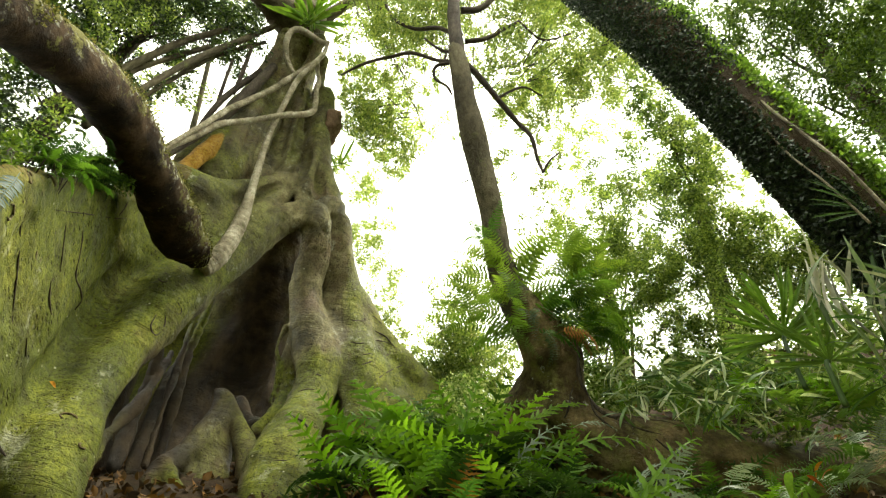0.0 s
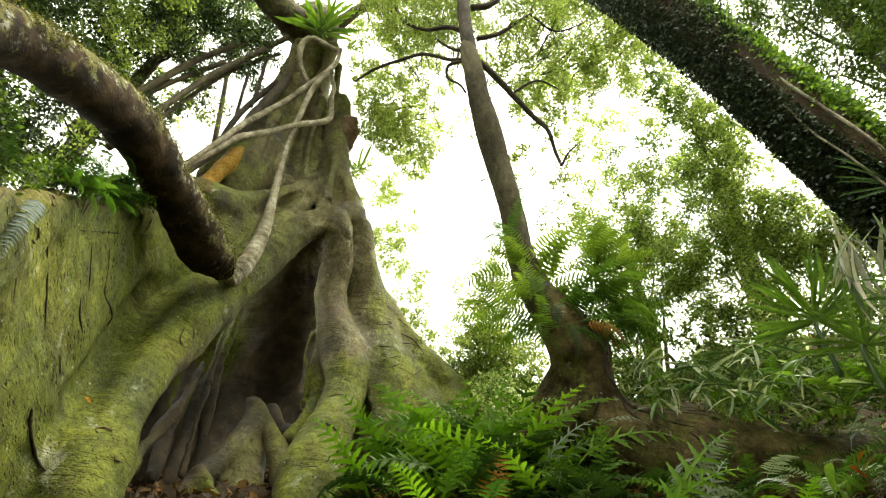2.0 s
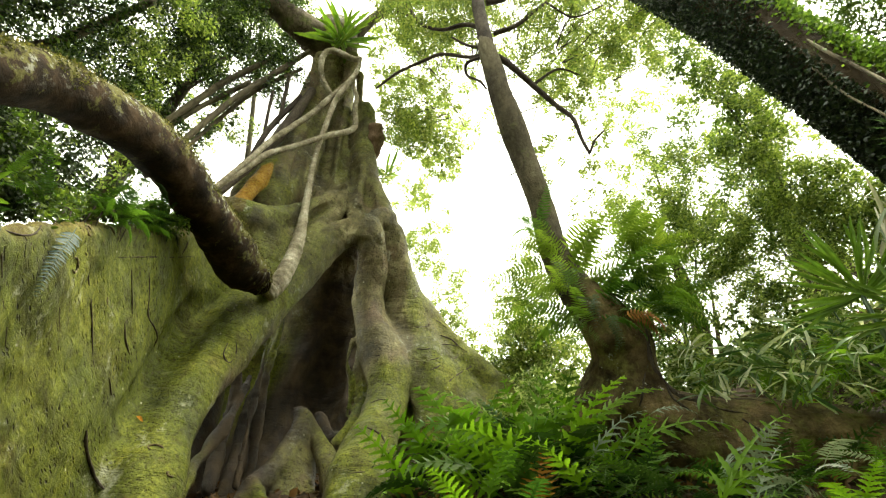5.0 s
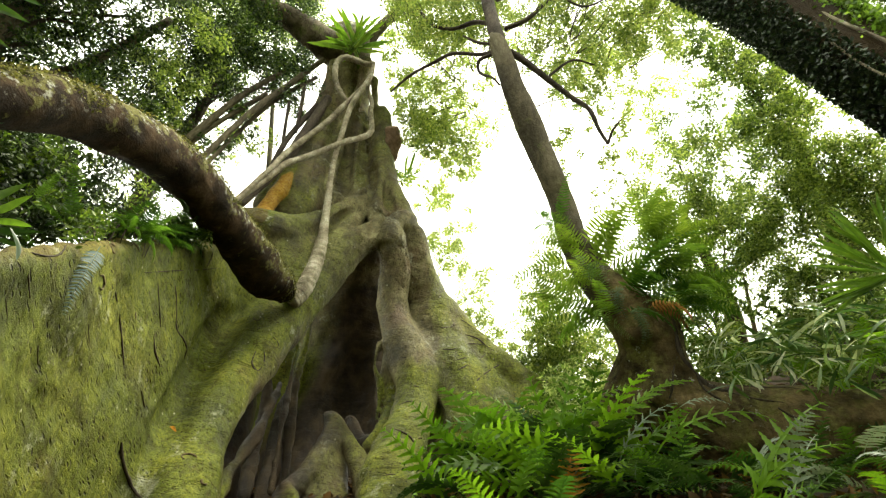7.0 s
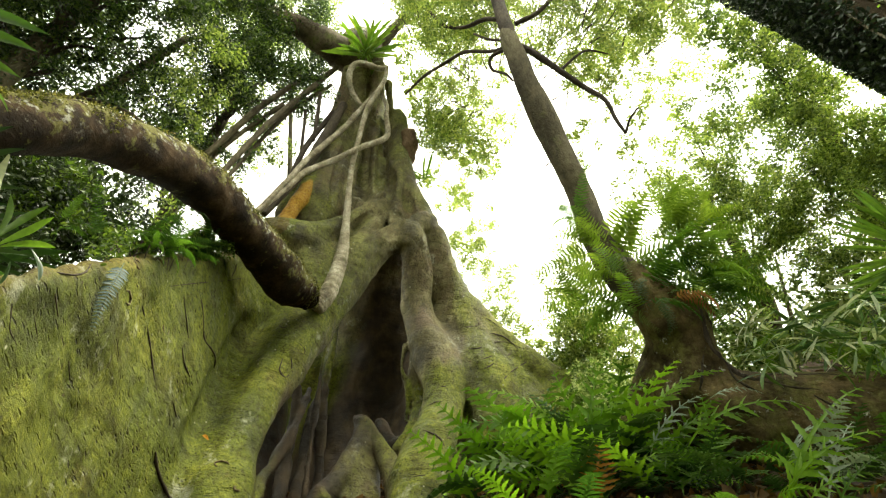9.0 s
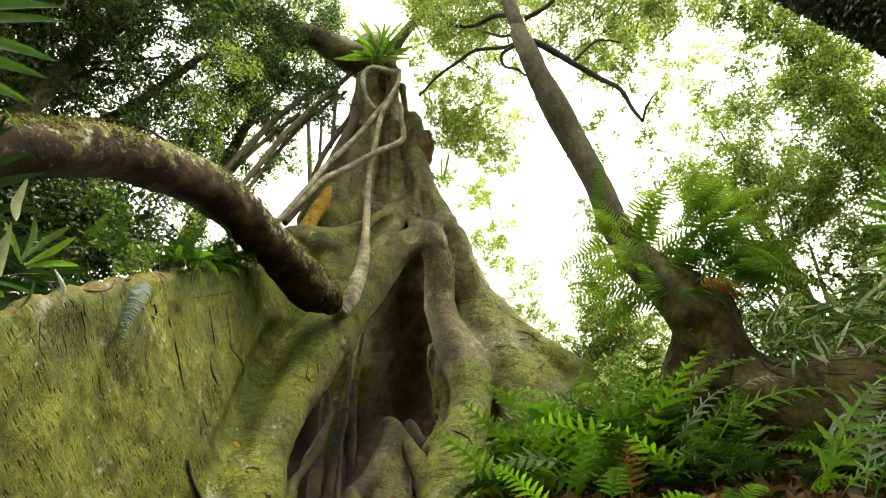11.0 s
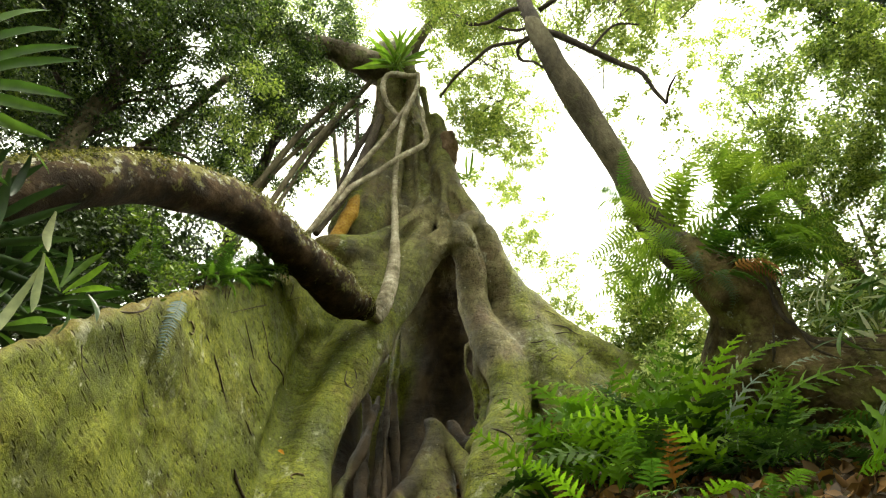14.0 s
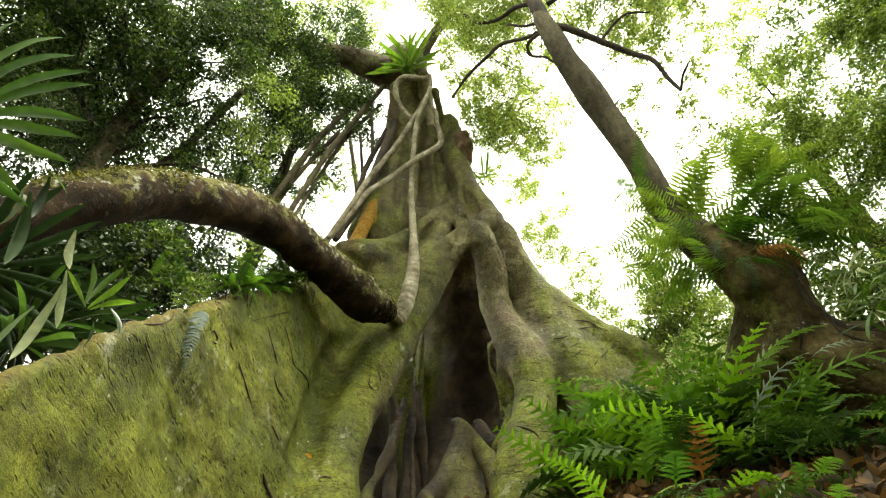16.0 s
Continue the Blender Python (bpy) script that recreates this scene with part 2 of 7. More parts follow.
LEAF_DARK = leafy("dark_leaves", (0.035, 0.065, 0.012), (0.07, 0.12, 0.02), (0.14, 0.2, 0.035), 0.5)
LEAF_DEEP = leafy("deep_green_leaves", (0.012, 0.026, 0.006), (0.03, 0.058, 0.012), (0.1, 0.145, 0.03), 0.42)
# green darkened for foliage under the canopy, its shade put into the colour
LEAF_SHADE = leafy("shaded_leaves", (0.01, 0.022, 0.006), (0.02, 0.038, 0.009), (0.042, 0.065, 0.016), 0.2)
LEAF_MID = leafy("green_leaves", (0.075, 0.12, 0.028), (0.16, 0.225, 0.05), (0.33, 0.4, 0.11), 0.55)
LEAF_PALE = leafy("pale_leaves", (0.1, 0.15, 0.035), (0.19, 0.25, 0.06), (0.34, 0.38, 0.12), 0.55)
UNDER = leafy("undergrowth_leaves", (0.06, 0.11, 0.025), (0.16, 0.23, 0.06), (0.42, 0.47, 0.24), 0.5, 0.26)
FERN = leafy("fern_green", (0.04, 0.095, 0.014), (0.07, 0.15, 0.02), (0.11, 0.21, 0.03), 0.45, 0.35, "object")
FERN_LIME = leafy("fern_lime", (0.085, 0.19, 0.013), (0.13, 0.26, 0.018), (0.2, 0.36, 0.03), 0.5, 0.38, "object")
# darkened copy of the fern green, for fronds that stand in shade
FERN_SHADE = leafy("fern_shaded", (0.014, 0.037, 0.008), (0.025, 0.06, 0.012), (0.045, 0.09, 0.018), 0.3, 0.3, "object")
FERN_PALE = leafy("fern_pale", (0.07, 0.13, 0.022), (0.11, 0.19, 0.03), (0.16, 0.26, 0.04), 0.5, 0.4, "object")
FERN_BRIGHT = leafy("fern_bright", (0.1, 0.16, 0.025), (0.15, 0.225, 0.035), (0.22, 0.3, 0.05), 0.55, 0.4, "object")
FERN_DEAD = leafy("fern_orange", (0.4, 0.16, 0.02), (0.48, 0.2, 0.02), (0.5, 0.24, 0.03), 0.4, 0.6, "object")
FERN_BLUE = leafy("fern_blue_grey", (0.03, 0.065, 0.06), (0.045, 0.09, 0.085), (0.07, 0.12, 0.115), 0.3, 0.55, "object")
FERN_RUST = leafy("fern_rust", (0.14, 0.06, 0.03), (0.22, 0.1, 0.045), (0.3, 0.15, 0.07), 0.35, 0.6, "object")
FERN_GREY = leafy("fern_silver", (0.2, 0.26, 0.2), (0.28, 0.34, 0.28), (0.32, 0.38, 0.32), 0.25, 0.3, "object")
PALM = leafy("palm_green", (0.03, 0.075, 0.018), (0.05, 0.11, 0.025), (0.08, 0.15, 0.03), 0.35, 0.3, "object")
# dry leaf tone, lightened further for sky reflections on the blades
DRY = leafy("dry_leaf_gloss", (0.2, 0.21, 0.15), (0.34, 0.34, 0.27), (0.5, 0.48, 0.4), 0.3, 0.3, "object")
# light end near white: gloss on green leaves put into the colour
LANCE = leafy("lance_leaf_gloss", (0.08, 0.16, 0.05), (0.17, 0.26, 0.1), (0.6, 0.62, 0.52), 0.4, 0.28, "object")
RED = leafy("red_leaf", (0.16, 0.03, 0.01), (0.26, 0.06, 0.015), (0.42, 0.16, 0.02), 0.4, 0.4, "object")
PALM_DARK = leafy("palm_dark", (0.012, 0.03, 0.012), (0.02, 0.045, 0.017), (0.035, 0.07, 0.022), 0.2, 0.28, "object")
PALM_FRESH = leafy("palm_fresh", (0.1, 0.19, 0.025), (0.13, 0.24, 0.03), (0.17, 0.3, 0.04), 0.45, 0.3, "object")
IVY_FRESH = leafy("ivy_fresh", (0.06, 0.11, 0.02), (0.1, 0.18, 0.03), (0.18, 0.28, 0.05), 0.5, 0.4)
STRAP = leafy("strap_leaf", (0.07, 0.12, 0.04), (0.13, 0.19, 0.07), (0.3, 0.33, 0.21), 0.35, 0.3, "object")
MOSS = leafy("moss_tufts", (0.04, 0.042, 0.01), (0.09, 0.092, 0.022), (0.22, 0.2, 0.07), 0.3, 0.8)
LITTER = leafy("litter_leaves", (0.03, 0.018, 0.009), (0.06, 0.033, 0.013), (0.2, 0.1, 0.025), 0.15, 0.7)


# ---------------------------------------------------------------- mesh helpers
def mesh_of(name, verts, faces, smooth=True):
    me = bpy.data.meshes.new(name)
    me.from_pydata([tuple(v) for v in verts], [], [tuple(f) for f in faces])
    me.polygons.foreach_set("use_smooth", [smooth] * len(me.polygons))
    me.update()
    return me


def fast_mesh(name, verts, quads, smooth=True):
    """Many quads at once, from arrays."""
    verts, quads = np.asarray(verts, np.float32), np.asarray(quads, np.int32)
    me = bpy.data.meshes.new(name)
    me.vertices.add(len(verts))
    me.vertices.foreach_set("co", verts.ravel())
    me.loops.add(quads.size)
    me.loops.foreach_set("vertex_index", quads.ravel())
    me.polygons.add(len(quads))
    me.polygons.foreach_set("loop_start", np.arange(0, quads.size, quads.shape[1], dtype=np.int32))
    me.polygons.foreach_set("use_smooth", np.full(len(quads), smooth))
    me.update(calc_edges=True)
    me.validate()
    return me


def part(name, me, mat, parent=None, label="", kind=""):
    ob = new(name, me)
    if not me.materials:
        me.materials.append(mat)
    if parent:
        ob.parent = parent
        ob.matrix_parent_inverse = Matrix.Translation(-parent.location) if parent.type == "EMPTY" else Matrix()
    return tagged(ob, label, kind=kind)


def thing(name, at, label, category, group="", kind=""):
    ob = new(name)
    ob.location = at
    ob.empty_display_size = 0.1
    return tagged(ob, label, category, group, kind)


def spline(points, steps=8):
    """Catmull-Rom through control points (rows of any width)."""
    p = np.array(points, float)
    p = np.vstack([2 * p[0] - p[1], p, 2 * p[-1] - p[-2]])
    out = []
    for i in range(1, len(p) - 2):
        a, b, c, d = p[i - 1:i + 3]
        for k in range(steps):
            t = k / steps
            out.append(0.5 * (2 * b + (c - a) * t + (2 * a - 5 * b + 4 * c - d) * t * t + (3 * b - a - 3 * c + d) * t ** 3))
    out.append(p[-2])
    return np.array(out)


def tube(points, radii, sides=12, steps=8, rough=0.0, ring=0.0, ring_gap=0.05, squash=1.0, seed=0):
    """A bent, tapered, slightly uneven stem. ring: height of scars round it."""
    path = spline([(*p, r) for p, r in zip(points, radii)], steps)
    if ring or rough:
        n = len(path)
        path = path[np.clip(np.arange(n), 0, n - 1)]
    rng = np.random.default_rng(seed)
    verts, faces = [], []
    up = np.array([0.31, 0.17, 0.93])
    length = 0.0
    for i, q in enumerate(path):
        d = path[min(i + 1, len(path) - 1)][:3] - path[max(i - 1, 0)][:3]
        d /= np.linalg.norm(d) + 1e-9
        u = np.cross(d, up)
        u /= np.linalg.norm(u) + 1e-9
        v = np.cross(d, u)
        up = -v if abs(np.dot(d, up)) > 0.98 else up
        if i:
            length += np.linalg.norm(q[:3] - path[i - 1][:3])
        swell = 1 + ring * (1 if int(length / ring_gap) % 2 else 0) 
        for k in range(sides):
            a = 2 * math.pi * k / sides
            out = math.cos(a) * u + squash * math.sin(a) * v
            spot = Vector(q[:3] + q[3] * out)
            lump = 1 + rough * (1.4 * noise.noise(spot * 0.7 / (q[3] + 0.03)) + 0.7 * noise.noise(spot * 2.2 / (q[3] + 0.03)))
            verts.append(q[:3] + q[3] * swell * lump * out)
    for i in range(len(path) - 1):
        for k in range(sides):
            a, b = i * sides + k, i * sides + (k + 1) % sides
            faces.append((a, b, b + sides, a + sides))
    c0, c1 = len(verts), len(verts) + 1
    verts += [path[0][:3], path[-1][:3]]
    n = (len(path) - 1) * sides
    faces += [(c0, (k + 1) % sides, k) for k in range(sides)] + [(c1, n + k, n + (k + 1) % sides) for k in range(sides)]
    return verts, faces


def tube_part(name, points, radii, mat, parent=None, label="", **kw):
    return part(name, mesh_of(name, *tube(points, radii, **kw)), mat, parent, label)


def leaf_cloud(centres, size, rng, droop=0.4, aspect=0.42, plain=False):
    """Small folded leaves: six points and two quads each, or four points and one quad."""
    c = np.asarray(centres)
    n = len(c)
    s = size * rng.uniform(0.6, 1.35, n)[:, None]
    d = rng.normal(size=(n, 3))
    d[:, 2] = d[:, 2] * 0.6 - droop
    d /= np.linalg.norm(d, axis=1)[:, None]
    w = np.cross(d, rng.normal(size=(n, 3)))
    w /= np.linalg.norm(w, axis=1)[:, None]
    nn = np.cross(d, w)
    a, b = c - d * s * 0.5, c + d * s * 0.5
    half, lift = w * s * aspect * 0.5, nn * s * 0.1
    if plain:
        v = np.stack([a, c + half + lift, b, c - half], 1).reshape(-1, 3)
        return v, np.arange(n * 4).reshape(-1, 4)
    p1, p2 = c - d * s * 0.12, c + d * s * 0.2
    v = np.stack([a, p1 + half + lift, p2 + half * 0.85 + lift, b, p2 - half * 0.85 + lift, p1 - half + lift], 1).reshape(-1, 3)
    base = (np.arange(n) * 6)[:, None]
    q = np.concatenate([base + np.array([0, 1, 2, 3]), base + np.array([0, 3, 4, 5])])
    return v, q


def clump_points(clumps, per, rng, shell=0.45):
    """Leaf places: twiggy tufts inside each clump (x, y, z, radius, density)."""
    out = []
    for x, y, z, r, k in clumps:
        tufts = rng.normal(size=(max(6, int(26 * k)), 3))
        tufts *= (rng.uniform(0.1, 1, len(tufts)) ** shell / np.linalg.norm(tufts, axis=1))[:, None] * r
        n = int(per * k * r * r)
        pick = tufts[rng.integers(0, len(tufts), n)]
        out.append(np.array((x, y, z)) + pick + rng.normal(size=(n, 3)) * r * 0.13)
    return np.vstack(out)


def merge(pieces):
    vs, qs, k = [], [], 0
    for v, q in pieces:
        vs.append(v)
        qs.append(np.asarray(q) + k)
        k += len(v)
    return np.vstack(vs), np.vstack(qs)


# ---------------------------------------------------------------- ground
def ground_z(x, y):
    rise = 0.53 * max(0.0, y - 0.15) if y < 6.5 else 3.37 + 0.16 * (y - 6.5)
    rise = rise if y < 40 else 8.73 + 0.02 * (y - 40)
    back = 0.12 * min(0.0, y)
    sx, sy = min(1.0, max(0.0, (x - 1.3) / 1.8)), min(1.0, max(0.0, (y - 3.7) / 1.6))
    back += 1.25 * sx * sx * (3 - 2 * sx) * sy * sy * (3 - 2 * sy)
    side = 0.12 * max(0, abs(x - 0.3) - 2.0) if y < 30 else 0
    return rise + back + min(side, 2.0) + 0.09 * noise.noise(Vector((x * 0.7, y * 0.7, 0))) + 0.03 * noise.noise(Vector((x * 3, y * 3, 5)))


def ground():
    near = list(np.arange(-8, 9.01, 0.16))
    far = [-700, -350, -180, -90, -45, -25, -15, -11]
    xs = far + near + [-v for v in reversed(far)]
    verts = [(x, y, ground_z(x, y)) for y in xs for x in xs]
    n = len(xs)
    faces = [(j * n + i, j * n + i + 1, (j + 1) * n + i + 1, (j + 1) * n + i) for j in range(n - 1) for i in range(n - 1)]
    ob = part("ground", mesh_of("ground", verts, faces), SOIL)
    return tagged(ob, "steep brown forest soil with scattered leaf litter", "ground", kind="structure")


ground()

rng = np.random.default_rng(7)
pts = np.stack([rng.normal(0, 3.2, 16000), rng.normal(2.6, 3.0, 16000)], 1)
pts = np.array([(x, y, ground_z(x, y) + 0.015 + 0.02 * rng.random()) for x, y in pts])
lv, lq = leaf_cloud(pts, 0.09, rng, 0.0, 0.5)
tagged(part("leaf_litter", fast_mesh("leaf_litter", lv, lq), LITTER), "brown and orange fallen leaves on the soil", "leaf litter", kind="stuff")


# ---------------------------------------------------------------- strangler fig
class Field:
    """A signed distance field on a grid, for roots that grow into one another."""

    def __init__(self, lo, hi, h):
        self.h, self.lo = h, np.array(lo, np.float32)
        n = np.ceil((np.array(hi) - lo) / h).astype(int) + 1
        self.ax = [np.float32(lo[i]) + np.float32(h) * np.arange(n[i], dtype=np.float32) for i in range(3)]
        self.d = np.full(n, 5.0, np.float32)

    def block(self, lo, hi):
        s = []
        for i in range(3):
            a = max(0, int((lo[i] - self.lo[i]) / self.h))
            b = min(len(self.ax[i]), int((hi[i] - self.lo[i]) / self.h) + 2)
            if a >= b:
                return None
            s.append(slice(a, b))
        return tuple(s), self.ax[0][s[0]][:, None, None], self.ax[1][s[1]][None, :, None], self.ax[2][s[2]][None, None, :]

    def capsule(self, a, b, ra, rb, k, cut=False):
        a, b = np.array(a, np.float32), np.array(b, np.float32)
        m = max(ra, rb) + 2.2 * k + 0.15
        got = self.block(np.minimum(a, b) - m, np.maximum(a, b) + m)
        if not got:
            return
        s, x, y, z = got
        e = b - a
        t = ((x - a[0]) * e[0] + (y - a[1]) * e[1] + (z - a[2]) * e[2]) / (e @ e + 1e-9)
        t = np.clip(t, 0, 1)
        d = np.sqrt((x - a[0] - t * e[0]) ** 2 + (y - a[1] - t * e[1]) ** 2 + (z - a[2] - t * e[2]) ** 2) - (ra + (rb - ra) * t)
        self.join(s, d, k, cut)

    def join(self, s, d, k, cut=False):
        f = self.d[s]
        if cut:
            h = np.clip(0.5 - 0.5 * (f + d) / k, 0, 1)
            self.d[s] = f * (1 - h) + -d * h + k * h * (1 - h)
        else:
            h = np.clip(0.5 + 0.5 * (f - d) / k, 0, 1)
            self.d[s] = f * (1 - h) + d * h - k * h * (1 - h)

    def chain(self, pts, radii, k=0.1, cut=False, steps=4):
        p = spline([(*q, r) for q, r in zip(pts, radii)], steps)
        for a, b in zip(p[:-1], p[1:]):
            self.capsule(a[:3], b[:3], a[3], b[3], k, cut)

    def plate(self, plan, tops, thick, k, foot=0.06):
        """A standing plate along a plan line, with the height of its upper edge at each point."""
        p = spline([(*q, t, w) for q, t, w in zip(plan, tops, thick)], 5)
        lo = [p[:, 0].min() - 0.6, p[:, 1].min() - 0.5, self.lo[2]]
        hi = [p[:, 0].max() + 0.6, p[:, 1].max() + 0.5, p[:, 2].max() + 0.4]
        s, x, y, z = self.block(lo, hi)
        best = np.full(np.broadcast_shapes(x.shape, y.shape), 9.0, np.float32)
        top = np.zeros_like(best)
        wid = np.zeros_like(best)
        for a, b in zip(p[:-1], p[1:]):
            ex, ey = b[0] - a[0], b[1] - a[1]
            t = np.clip(((x - a[0]) * ex + (y - a[1]) * ey) / (ex * ex + ey * ey + 1e-9), 0, 1)
            d = np.sqrt((x - a[0] - t * ex) ** 2 + (y - a[1] - t * ey) ** 2)
            near = d < best
            best = np.where(near, d, best)
            top = np.where(near, a[2] + (b[2] - a[2]) * t, top)
            wid = np.where(near, a[3] + (b[3] - a[3]) * t, wid)
        side = best - wid - foot * np.clip(top - z, 0, 3)
        over = z - top
        r = 0.1
        d = np.minimum(np.maximum(side + r, over + r), 0) + np.sqrt(np.maximum(side + r, 0) ** 2 + np.maximum(over + r, 0) ** 2) - r
        self.join(s, d.astype(np.float32), k)

    def surface(self):
        """Naive surface nets."""
        d, n = self.d, self.d.shape
        inside = d < 0
        c = [(i, j, k) for i in (0, 1) for j in (0, 1) for k in (0, 1)]

        def at(arr, o):
            return arr[o[0]:n[0] - 1 + o[0], o[1]:n[1] - 1 + o[1], o[2]:n[2] - 1 + o[2]]

        cnt = sum(at(inside, o).astype(np.int8) for o in c)
        cell = np.argwhere((cnt > 0) & (cnt < 8))
        idx = np.full([v - 1 for v in n], -1, np.int32)
        idx[tuple(cell.T)] = np.arange(len(cell))
        total, num = np.zeros((len(cell), 3), np.float32), np.zeros(len(cell), np.float32)
        for i, o1 in enumerate(c):
            for o2 in c[i + 1:]:
                if sum(abs(u - v) for u, v in zip(o1, o2)) != 1:
                    continue
                a, b = d[tuple((cell + o1).T)], d[tuple((cell + o2).T)]
                m = (a < 0) != (b < 0)
                t = np.where(m, a / np.where(m, a - b, 1), 0)[:, None]
                pt = np.array(o1) + t * (np.array(o2) - np.array(o1))
                total += np.where(m[:, None], pt, 0)
                num += m
        verts = self.lo + self.h * (cell + total / num[:, None])
        quads = []
        for axis in range(3):
            u, v = [(1, 2), (2, 0), (0, 1)][axis]
            lo = [slice(0, n[i] - 1) for i in range(3)]
            hi = list(lo)
            lo[axis], hi[axis] = slice(0, n[axis] - 1), slice(1, n[axis])
            a, b = inside[tuple(lo)], inside[tuple(hi)]
            for flip, e in ((False, np.argwhere(a & ~b)), (True, np.argwhere(~a & b))):
                e = e[(e[:, u] > 0) & (e[:, v] > 0)]
                du, dv = np.eye(3, dtype=int)[u], np.eye(3, dtype=int)[v]
                q = [idx[tuple((e - w).T)] for w in (du + dv, dv, 0 * du, du)]
                quads.append(np.stack(q[::-1] if flip else q, 1))
        quads = np.vstack(quads)
        return verts, quads[(quads >= 0).all(1)]


def fig_tree():
    base = (-1.7, 4.3, 2.2)
    tree = thing("strangler_fig", base, "huge old strangler fig with mossy plank buttresses and a dark hollow", "tree")
    f = Field((-3.6, 0.0, 0.5), (0.9, 8.4, 9.8), 0.025)
    # back of the stem, closing the hollow behind
    f.chain([(-2.18, 4.61, 6.31), (-2.74, 6.29, 5.49), (-2.83, 6.95, 4.40), (-2.76, 7.34, 3.45)], [0.5, 1.0, 1.25, 1.3], 0.2)
    # upper stem
    f.chain([(-2.04, 3.16, 8.66), (-2.16, 3.56, 8.29), (-2.26, 3.89, 8.04), (-2.39, 4.17, 7.72), (-2.55, 4.49, 7.33), (-2.62, 4.76, 6.85), (-2.30, 4.85, 6.10)], [0.313, 0.314, 0.316, 0.386, 0.473, 0.551, 0.483], 0.06)
    f.chain([(-3.50, 4.62, 4.39), (-3.55, 4.66, 3.67), (-3.44, 4.59, 2.98), (-3.28, 4.41, 2.46)], [0.276, 0.384, 0.406, 0.368], 0.1)
    # chambers of the hollow
    chambers = [([(-1.97, 4.79, 5.16), (-2.15, 5.16, 4.97), (-2.33, 5.44, 4.50), (-2.46, 5.50, 3.91), (-2.60, 5.28, 3.27), (-2.65, 5.12, 2.74)], [0.072, 0.177, 0.320, 0.428, 0.536, 0.523]),
                ([(-2.21, 5.26, 5.46), (-2.61, 6.12, 5.37), (-3.04, 6.70, 4.82), (-3.19, 6.82, 4.01)], [0.110, 0.491, 0.728, 0.769]),
                ([(-2.79, 4.63, 3.52), (-2.69, 4.49, 2.95), (-2.59, 4.39, 2.48)], [0.207, 0.232, 0.234])]
    for ch in chambers:
        f.chain(*ch, 0.05, True)
    f.chain([(-3.33, 6.13, 4.79), (-3.59, 6.31, 4.05), (-3.70, 6.28, 3.37), (-3.63, 6.19, 2.76)], [0.4, 0.5, 0.55, 0.55], 0.1)
    f.chain([(-3.46, 5.61, 4.60), (-3.57, 5.67, 3.84), (-3.56, 5.68, 2.98)], [0.34, 0.4, 0.46], 0.08)
    f.chain([(-2.78, 6.68, 5.80), (-2.84, 7.38, 4.82), (-2.74, 7.95, 3.68)], [0.7, 0.8, 0.9], 0.1)
    # fused columns of the stem
    f.chain([(-1.69, 3.92, 7.73), (-1.71, 4.04, 7.54), (-1.75, 4.15, 7.22), (-1.75, 4.26, 6.78), (-1.68, 4.39, 6.33), (-1.57, 4.50, 5.95), (-1.48, 4.66, 5.64), (-1.44, 4.81, 5.36), (-1.42, 5.03, 5.06)], [0.093, 0.126, 0.148, 0.192, 0.217, 0.240, 0.250, 0.240, 0.244], 0.02)
    f.chain([(-1.99, 3.87, 7.67), (-2.01, 4.00, 7.17), (-2.01, 4.13, 6.65), (-2.02, 4.21, 6.20), (-2.09, 4.23, 5.69)], [0.076, 0.098, 0.110, 0.129, 0.159], 0.02)
    f.chain([(-2.20, 3.16, 8.28), (-2.31, 3.39, 7.91), (-2.41, 3.58, 7.55), (-2.50, 3.72, 7.08), (-2.57, 3.81, 6.49), (-2.63, 3.85, 5.97), (-2.70, 3.90, 5.56)], [0.084, 0.109, 0.140, 0.200, 0.253, 0.278, 0.282], 0.03)
    f.chain([(-2.37, 3.40, 7.89), (-2.58, 3.59, 7.36), (-2.76, 3.65, 6.62), (-2.87, 3.63, 6.06), (-2.91, 3.63, 5.62)], [0.050, 0.073, 0.108, 0.109, 0.139], 0.025)
    f.chain([(-2.66, 3.58, 6.14), (-2.70, 3.55, 5.81), (-2.75, 3.50, 5.47), (-2.82, 3.48, 5.24)], [0.058, 0.084, 0.094, 0.098], 0.02)
    f.chain([(-2.07, 3.28, 8.16), (-2.17, 3.55, 7.77), (-2.26, 3.79, 7.26), (-2.33, 3.95, 6.70), (-2.33, 4.04, 6.19), (-2.26, 4.16, 5.73)], [0.126, 0.117, 0.122, 0.149, 0.166, 0.189], 0.015)
    f.chain([(-1.78, 3.35, 8.21), (-1.96, 3.61, 7.75), (-2.12, 3.83, 7.41), (-2.19, 4.08, 6.93), (-2.22, 4.30, 6.44)], [0.093, 0.083, 0.091, 0.105, 0.142], 0.015)
    f.chain([(-1.73, 3.60, 8.11), (-1.82, 3.92, 7.70), (-1.89, 4.11, 7.33), (-1.93, 4.29, 6.95)], [0.077, 0.076, 0.075, 0.098], 0.015)
    f.chain([(-2.84, 3.33, 5.04), (-2.63, 3.45, 4.96), (-2.43, 3.70, 5.17), (-2.20, 3.89, 5.49), (-1.99, 4.09, 5.91)], [0.107, 0.188, 0.144, 0.110, 0.080], 0.05)
    f.chain([(-1.79, 4.15, 6.40), (-1.90, 4.17, 5.96), (-2.06, 4.13, 5.51), (-2.18, 4.03, 5.03), (-2.31, 3.98, 4.63)], [0.076, 0.110, 0.141, 0.179, 0.215], 0.03)
    f.chain([(-1.72, 4.18, 6.60), (-1.75, 4.25, 6.08), (-1.67, 4.33, 5.65)], [0.094, 0.134, 0.158], 0.03)
